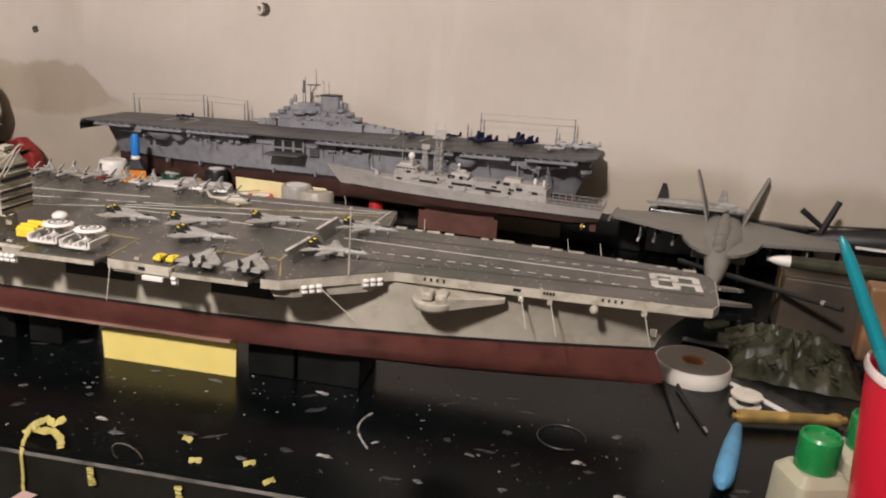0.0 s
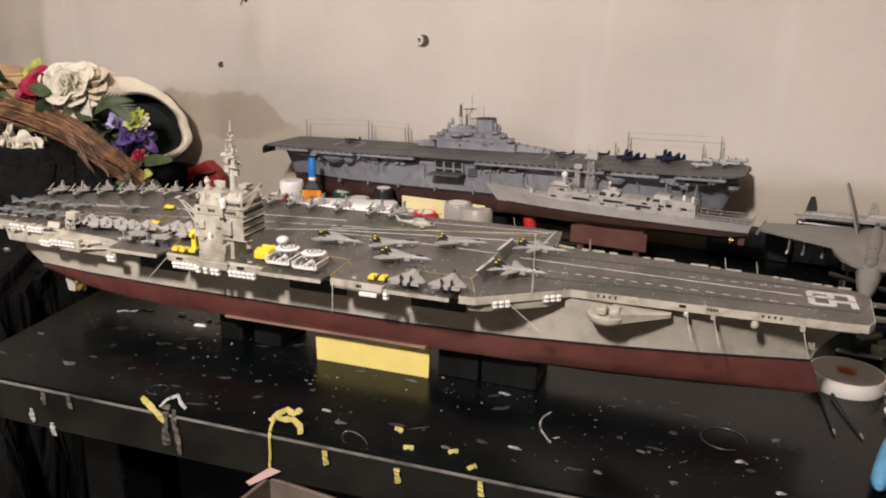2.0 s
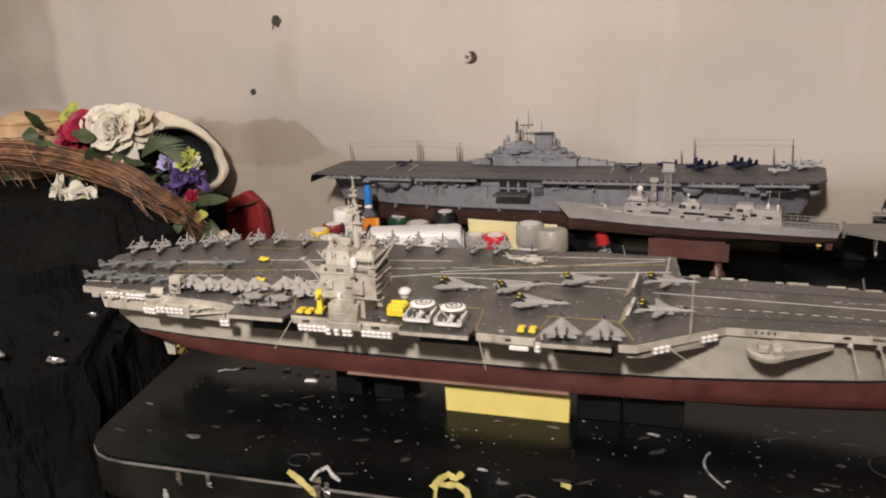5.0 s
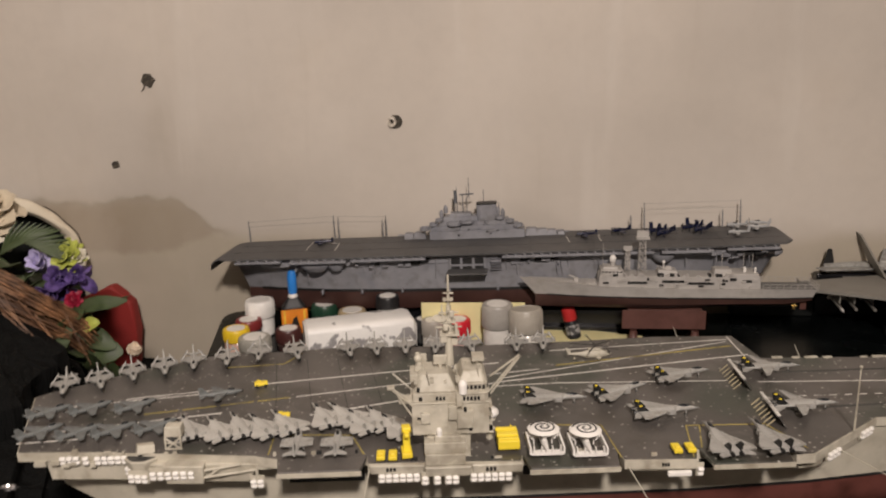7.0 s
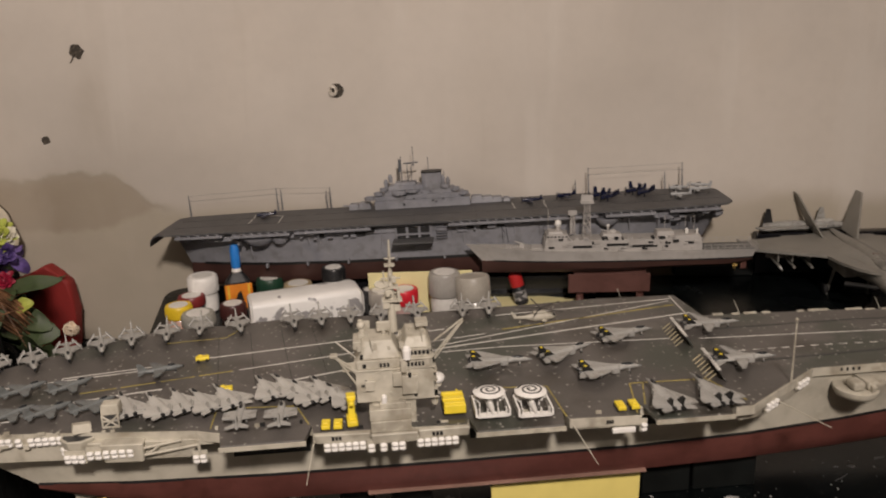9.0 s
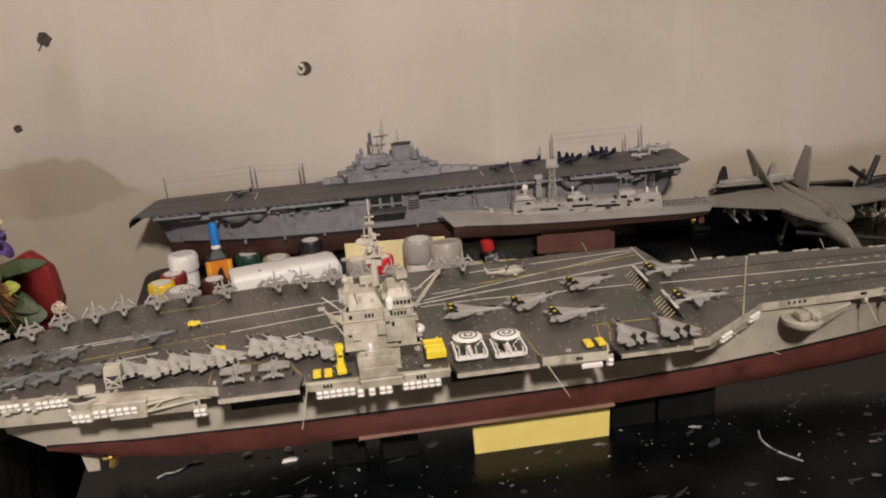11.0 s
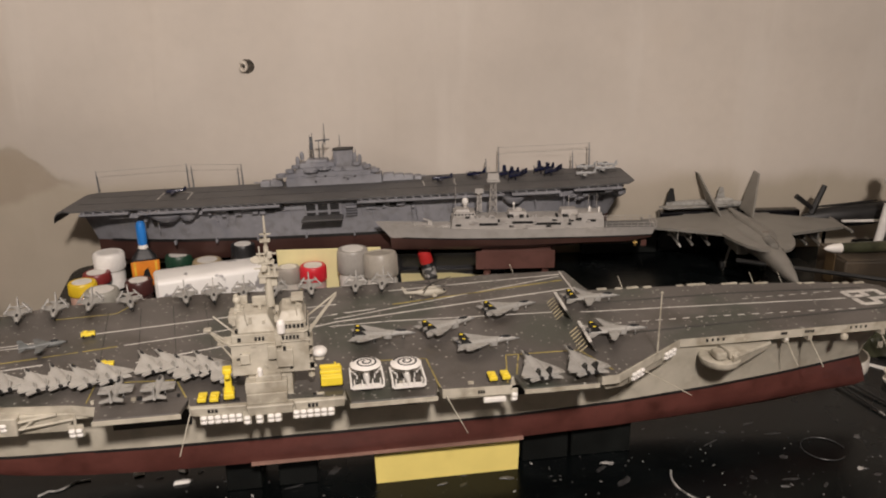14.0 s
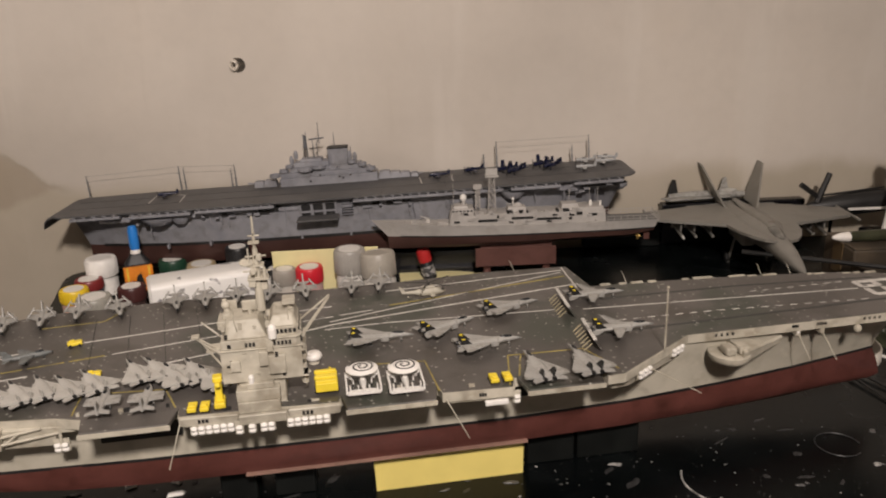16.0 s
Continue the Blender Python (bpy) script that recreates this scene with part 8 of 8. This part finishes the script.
part("body", loft(B(), [ring_of(x, r, r, 0, 16) for x, r in ((0.022, 0.0068), (0.05, 0.0078), (0.22, 0.0078), (0.25, 0.005))]), OLIVE, mis, "", True)
part("nose", loft(B(), [ring_of(x, r, r, 0, 16) for x, r in ((0.0, 0.001), (0.004, 0.0036), (0.012, 0.0058), (0.023, 0.0069))]), WHITE, mis, "white nose cone", True)
BASE = pose(0.023, -0.004, 0)
hel = thing("black_helicopter_model", pose(0, 0, 0), "black model helicopter with folded rotor near the wall", "model aircraft")
part("fuselage", loft(B(), [[(x, -0.062 + w * math.cos(a), zc + h * math.sin(a)) for a in [j * math.pi / 6 for j in range(12)]] for x, w, h, zc in ((0.86, 0.004, 0.006, 0.066), (0.885, 0.014, 0.015, 0.066), (0.94, 0.018, 0.019, 0.070), (1.02, 0.016, 0.017, 0.076), (1.08, 0.008, 0.010, 0.080))]), BLACK, hel, "", True)
for a, b, r in (((0.844, -0.066, 0.1035), (0.878, -0.066, 0.0790), 0.0046), ((0.872, -0.066, 0.0740), (0.888, -0.066, 0.1205), 0.0052), ((0.880, -0.066, 0.0850), (0.980, -0.060, 0.0930), 0.0017)):
    part("rotor_blade", rod(B(), a, b, r, 6, r * 0.8), BLACK, hel, "black folded blade")
part("cabin_stripe", box(B(), 0.915, 1.05, -0.084, -0.080, 0.064, 0.0670), WHITE, hel, "white edge stripe")
for x in (0.90, 1.0):
    part("skid_leg", rod(B(), (x, -0.062, 0.0), (x, -0.062, 0.056), 0.003, 6), GLOSS_BLACK, hel)
# plain white toy figure
BASE = pose(-0.003, -0.004, 0)
bm = B()
for sx in (-1, 1):
    rod(bm, (0.9870 + 0.013 * sx, -0.118, 0.0765), (0.9880 + 0.006 * sx, -0.118, 0.128), 0.0055, 10, 0.0068)
loft(bm, [[(0.988 + w * math.cos(a), -0.118 + w * 0.6 * math.sin(a), q) for a in [j * math.pi / 6 for j in range(12)]] for q, w in ((0.124, 0.011), (0.140, 0.010), (0.160, 0.015), (0.168, 0.012), (0.172, 0.005))])
for sx in (-1, 1):
    rod(bm, (0.988 + 0.014 * sx, -0.118, 0.164), (0.986 + 0.008 * sx, -0.130, 0.138), 0.0045, 8, 0.0036)
ball(bm, (0.988, -0.118, 0.182), 0.0105, 1, 1, 1.1, 12)
for v in bm.verts:
    v.co = Vector((0.999 + 1.18 * (v.co.x - 0.988), -0.118 + 1.18 * (v.co.y + 0.118), 0.0402 + 1.18 * (v.co.z - 0.0765)))
toy = solid("toy_figure", bm, WHITE, Matrix(), "plain white toy figure with orange head on a dark box", "figurine", smooth=True)
toy.data.materials.append(mat("orange_plastic", (0.62, 0.20, 0.055), 0.45, var=0.08))
for f in toy.data.polygons:
    if f.center.z > 0.154 and abs(f.center.x - 0.999) < 0.0135:
        f.material_index = 1
solid("figure_box", soft(box(B(), 0.955, 1.12, -0.150, -0.090, 0, 0.0390), 0.003), GLOSS_BLACK, Matrix(), "dark box under the toy figure", "box")

# ---- scraps, tape and splashes on the table ----
BASE = Matrix()
SPLASH = mat("dried_pale_paint", (0.40, 0.39, 0.37), 0.5, var=0.3, scale=120, second=(0.10, 0.098, 0.094), cut=(0.50, 0.60), second_scale=240)
FAINT = mat("rubbed_grey_fleck", (0.10, 0.098, 0.094), 0.5, var=0.4, scale=160, second=(0.04, 0.04, 0.039), cut=(0.5, 0.62), second_scale=260)
DULL = mat("thin_grey_smear", (0.034, 0.034, 0.034), 0.4, var=0.5, scale=160)
STRIP = mat("yellow_masking_tape", (0.38, 0.325, 0.085), 0.6, var=0.2, scale=60)
CLEAR_TAPE = mat("grubby_clear_tape", (0.10, 0.088, 0.07), 0.25, var=0.3, scale=90, second=(0.03, 0.028, 0.025), cut=(0.45, 0.6))


def front(x):
    """The table's front edge line: y at x."""
    return -0.8565 + 0.1387 * (x + 0.009)


def blob(name, x, y, rx, ry, turn, material, label, category, group, seed, h=0.0008):
    rnd = random.Random(seed)
    k = 13
    pts = [(rx * rnd.uniform(0.45, 1.2) * math.cos(a), ry * rnd.uniform(0.45, 1.2) * math.sin(a)) for a in [i * 2 * math.pi / k for i in range(k)]]
    return solid(name, prism(B(), pts, 0.0001, h, None, 0.7), material, pose(x, y, 0, 0, 0, turn), label, category, group)


rnd = random.Random(31)
SPOTS = ((0.002, -0.804, 0.0130), (0.344, -0.6655, 0.0085), (0.0531, -0.6556, 0.0080), (-0.0916, -0.7654, 0.0060), (0.3244, -0.773, 0.0075), (0.4387, -0.6464, 0.0080), (0.483, -0.7374, 0.0070), (0.065, -0.643, 0.0050), (0.030, -0.652, 0.0045),
         (0.205, -0.742, 0.0045), (0.255, -0.722, 0.0045), (0.285, -0.672, 0.0050), (0.30, -0.76, 0.0055), (0.43, -0.765, 0.0050), (0.585, -0.69, 0.0060), (0.62, -0.725, 0.0055), (0.665, -0.665, 0.0055), (0.69, -0.612, 0.0060), (0.64, -0.755, 0.0070), (0.56, -0.74, 0.0055), (0.70, -0.70, 0.0070))
for i, (x, y, s) in enumerate(SPOTS):
    blob("paint_splash", x, y, s * rnd.uniform(0.7, 1.1), s * rnd.uniform(0.3, 0.55), rnd.uniform(-10, 40), SPLASH if i in (2, 5, 6, 12, 16, 20) else FAINT, "pale dried paint splash on the table", "paint splash", "paint splashes", 50 + i)
for i in range(230):  # small flecks, gathered in loose clusters
    cx = rnd.choice((0.02, 0.15, 0.21, 0.26, 0.33, 0.42, 0.50, 0.60, 0.68))
    x = min(0.80, max(-0.12, rnd.gauss(cx, 0.06)))
    y = front(x) + rnd.uniform(0.012, 0.20)
    s = rnd.choice((0.0004, 0.0005, 0.0006, 0.0008, 0.0011, 0.0016))
    blob("paint_fleck", x, y, s * rnd.uniform(0.8, 2.4), s * rnd.uniform(0.5, 1), rnd.uniform(0, 180), SPLASH if rnd.random() < 0.22 else (FAINT if rnd.random() < 0.6 else DULL), "small pale paint fleck on the table", "paint fleck", "paint flecks", 100 + i, 0.0006)
for i in range(48):
    x = rnd.uniform(-0.10, 0.80)
    y = front(x) + rnd.uniform(0.02, 0.19)
    blob("grey_smear", x, y, rnd.uniform(0.003, 0.011), rnd.uniform(0.0012, 0.004), rnd.uniform(-20, 60), DULL, "thin grey smear on the table", "smear", "grey smears", 400 + i, 0.0003)


def curl(pts, r, material, name, label):
    """A thin thread that follows points, as one tube."""
    pts = [Vector(p) for p in pts]
    rows = []
    for i, p in enumerate(pts):
        t = (pts[min(i + 1, len(pts) - 1)] - pts[max(i - 1, 0)]).normalized()
        side = t.cross(Vector((0.03, 0.02, 1.0))).normalized()
        up = side.cross(t)
        rows.append([p + side * (r * math.cos(k * math.pi / 3)) + up * (r * math.sin(k * math.pi / 3)) for k in range(6)])
    return solid(name, loft(B(), rows), material, Matrix(), label, "scrap", "scraps on the table", smooth=True)


curl([(0.492 + 0.018 * (k / 8) ** 2 - 0.006 * math.sin(math.pi * k / 8), -0.662 - 0.0066 * k, 0.0010) for k in range(9)], 0.0009, SPLASH, "curled_trimming", "curled pale trimming on the table")
curl([(-0.068 + 0.006 * k, -0.676 + 0.0045 * k + 0.003 * math.sin(k * 1.9), 0.001) for k in range(7)], 0.0010, SPLASH, "curled_trimming", "wavy pale trimming on the table")
for x, y, r in ((0.647, -0.632, 0.020), (0.13, -0.805, 0.010)):
    curl([(x + r * math.cos(k * 0.3), y + r * math.sin(k * 0.3), 0.0005) for k in range(19)], 0.0005, DULL, "glue_ring", "faint dried ring mark on the table")
curl([(0.360 + 0.013 * math.cos(k * 0.42), -0.803 - 0.003 * math.sin(k * 0.42), 0.006 + 0.011 * math.sin(k * 0.42)) for k in range(15)], 0.0006, CLEAR_TAPE, "clear_tape_loop", "loop of clear tape on the table edge")


def tape_strip(pts, w, material, name, label):
    """A crumpled strip of tape that follows points and bends over the edge."""
    rows = []
    r = random.Random(int(1e4 * (pts[0][0] + 1)))
    dense = []
    for p, q in zip(pts, pts[1:]):
        dense += [Vector(p).lerp(Vector(q), k / 4) for k in range(4)]
    dense.append(Vector(pts[-1]))
    for i, p in enumerate(dense):
        t = (dense[min(i + 1, len(dense) - 1)] - dense[max(i - 1, 0)]).normalized()
        k = r.uniform(0.65, 1.1)
        side = t.cross(Vector((0.1 + r.uniform(-0.3, 0.3), -0.7, 0.7))).normalized() * (w / 2 * k)
        up = side.cross(t).normalized() * 0.0004
        rows.append([p - side - up, p + side - up, p + side + up, p - side + up])
    return solid(name, loft(B(), rows), material, Matrix(), label, "tape scrap", "tape scraps on the edge")


tape_strip([(0.134, -0.829, 0.004), (0.148, -0.8345, 0.003), (0.158, -0.8350, -0.003), (0.166, -0.8335, -0.012)], 0.006, STRIP, "tape_scrap", "torn yellow tape strip over the table edge")
tape_strip([(0.160, -0.832, 0.002), (0.164, -0.826, 0.008), (0.170, -0.818, 0.010), (0.180, -0.824, 0.006), (0.189, -0.828, 0.006)], 0.0036, SPLASH, "tape_scrap", "white paper scrap at the table edge")
tape_strip([(0.164, -0.828, 0.003), (0.168, -0.8335, -0.004), (0.166, -0.8340, -0.022), (0.168, -0.8345, -0.036)], 0.009, CLEAR_TAPE, "tape_scrap", "grubby clear tape hanging over the edge")
tape_strip([(0.176, -0.830, 0.002), (0.177, -0.8325, -0.008), (0.180, -0.8325, -0.025), (0.182, -0.8330, -0.043)], 0.006, CLEAR_TAPE, "tape_scrap", "grubby clear tape hanging over the edge")
tape_strip([(0.270, -0.806, 0.003), (0.276, -0.800, 0.010), (0.282, -0.795, 0.013), (0.290, -0.797, 0.011), (0.294, -0.790, 0.014)], 0.006, STRIP, "tape_scrap", "crumpled yellow tape on the table edge")
tape_strip([(0.272, -0.800, 0.006), (0.282, -0.803, 0.007), (0.294, -0.802, 0.009), (0.304, -0.806, 0.007), (0.307, -0.810, 0.002)], 0.006, STRIP, "tape_scrap", "crumpled yellow tape on the table edge")
tape_strip([(0.274, -0.804, 0.007), (0.277, -0.814, 0.003), (0.2785, -0.8185, -0.006), (0.2790, -0.8190, -0.022), (0.2775, -0.8190, -0.036)], 0.0030, STRIP, "tape_scrap", "thin yellow strip hanging over the edge")
PINK = mat("pink_paper", (0.55, 0.38, 0.34), 0.6, var=0.1)
solid("pink_paper_scrap", prism(B(), [(0, 0), (0.011, -0.002), (-0.022, -0.024), (-0.026, -0.021)], -0.0004, 0.0004, pose(0.2785, -0.8200, -0.035, 90, 0, 8)), PINK, Matrix(), "pink paper scrap hanging below the edge", "paper scrap")
for x, y, a in ((0.4026, -0.7829, 20), (0.4646, -0.7848, 60), (0.4400, -0.7700, 40), (0.3800, -0.7600, -10)):
    tape_strip([(x - 0.0045 * math.cos(radians(a)), y - 0.0045 * math.sin(radians(a)), 0.0010), (x, y, 0.0018), (x + 0.0045 * math.cos(radians(a)), y + 0.0045 * math.sin(radians(a)), 0.0010)], 0.0045, STRIP, "tape_scrap", "short yellow tape scrap on the table")
for x, z, m in ((0.3346, -0.013, STRIP), (0.4023, -0.016, STRIP), (0.4762, -0.012, STRIP), (0.0252, -0.013, CLEAR_TAPE), (0.057, -0.011, CLEAR_TAPE), (0.0076, -0.0348, SPLASH), (0.032, -0.046, SPLASH)):
    tape_strip([(x - 0.001, front(x) - 0.0026, z + 0.007), (x, front(x) - 0.0034, z), (x + 0.001, front(x) - 0.0030, z - 0.007)], 0.0055, m, "tape_scrap", "short tape scrap stuck on the table edge")
for x, y, a, n in ((0.052, -0.660, 15, 0.0080), (0.048, -0.641, -20, 0.0050), (0.009, -0.645, 30, 0.0055)):
    solid("plastic_offcut", soft(prism(B(), [(-n, -0.0022), (n * 0.8, -0.0026), (n, 0.0012), (n * 0.1, 0.0026), (-n * 0.9, 0.0018)], 0.0001, 0.0030, None, 0.8), 0.0004, 1), WHITE, pose(x, y, 0, 0, 0, a), "small white plastic offcut on the table", "offcut", "plastic offcuts")
BASE = NEAR
solid("cardboard_carton", soft(box(B(), 0, 0.30, 0, 0.2, 0, 0.22), 0.004, 2), CARTON, pose(0.29, -0.86, -0.42, 0, 0, 25), "worn brown carton under the table", "box")
solid("dark_storage_box", soft(box(B(), 0, 0.9, 0, 0.25, 0, 0.60), 0.01, 2), mat("navy_fabric", (0.010, 0.012, 0.022), 0.8, var=0.3, scale=12), pose(-0.05, -0.62, -0.759, 0, 0, 7), "dark navy storage box under the table", "box")
solid("carton_shelf", soft(box(B(), 0, 0.36, 0, 0.24, 0, 0.335), 0.004, 2), BLACK, pose(0.27, -0.88, -0.7595, 0, 0, 25), "dark stool holding the carton", "stool")

# ---- open carton in front of the table ----
BASE = Matrix()
DIM_CARD = mat("dim_brown_card", (0.115, 0.090, 0.070), 0.6, var=0.3, scale=22, second=(0.06, 0.048, 0.04), cut=(0.5, 0.7))
crate = thing("open_carton", Matrix(), "open brown carton of odds and ends before the table", "box")
for x0, x1, y0, y1 in ((0.270, 0.274, -1.000, -0.812), (0.396, 0.400, -1.000, -0.812), (0.274, 0.396, -1.000, -0.996), (0.274, 0.396, -0.816, -0.812)):
    part("side_panel", soft(box(B(), x0, x1, y0, y1, -0.755, -0.050), 0.0008, 1), DIM_CARD, crate)
part("inner_tray", box(B(), 0.274, 0.396, -0.996, -0.816, -0.080, -0.076), DIM_CARD, crate)
rnd = random.Random(31)
for i in range(14):
    x, y = rnd.uniform(0.298, 0.372), rnd.uniform(-0.965, -0.845)
    bm = soft(box(B(), -0.5, 0.5, -0.5, 0.5, 0, 1), 0.08, 1)
    bmesh.ops.scale(bm, vec=(rnd.uniform(0.012, 0.035), rnd.uniform(0.004, 0.016), rnd.uniform(0.006, 0.022)), verts=bm.verts)
    solid("carton_scrap", bm, (GLOSS_BLACK, DIM_CARD, STRUT, GREY)[i % 4], pose(x, y, -0.0759, 0, 0, rnd.uniform(0, 180)), "odd plastic piece lying in the carton", "scrap", "pieces in the carton")
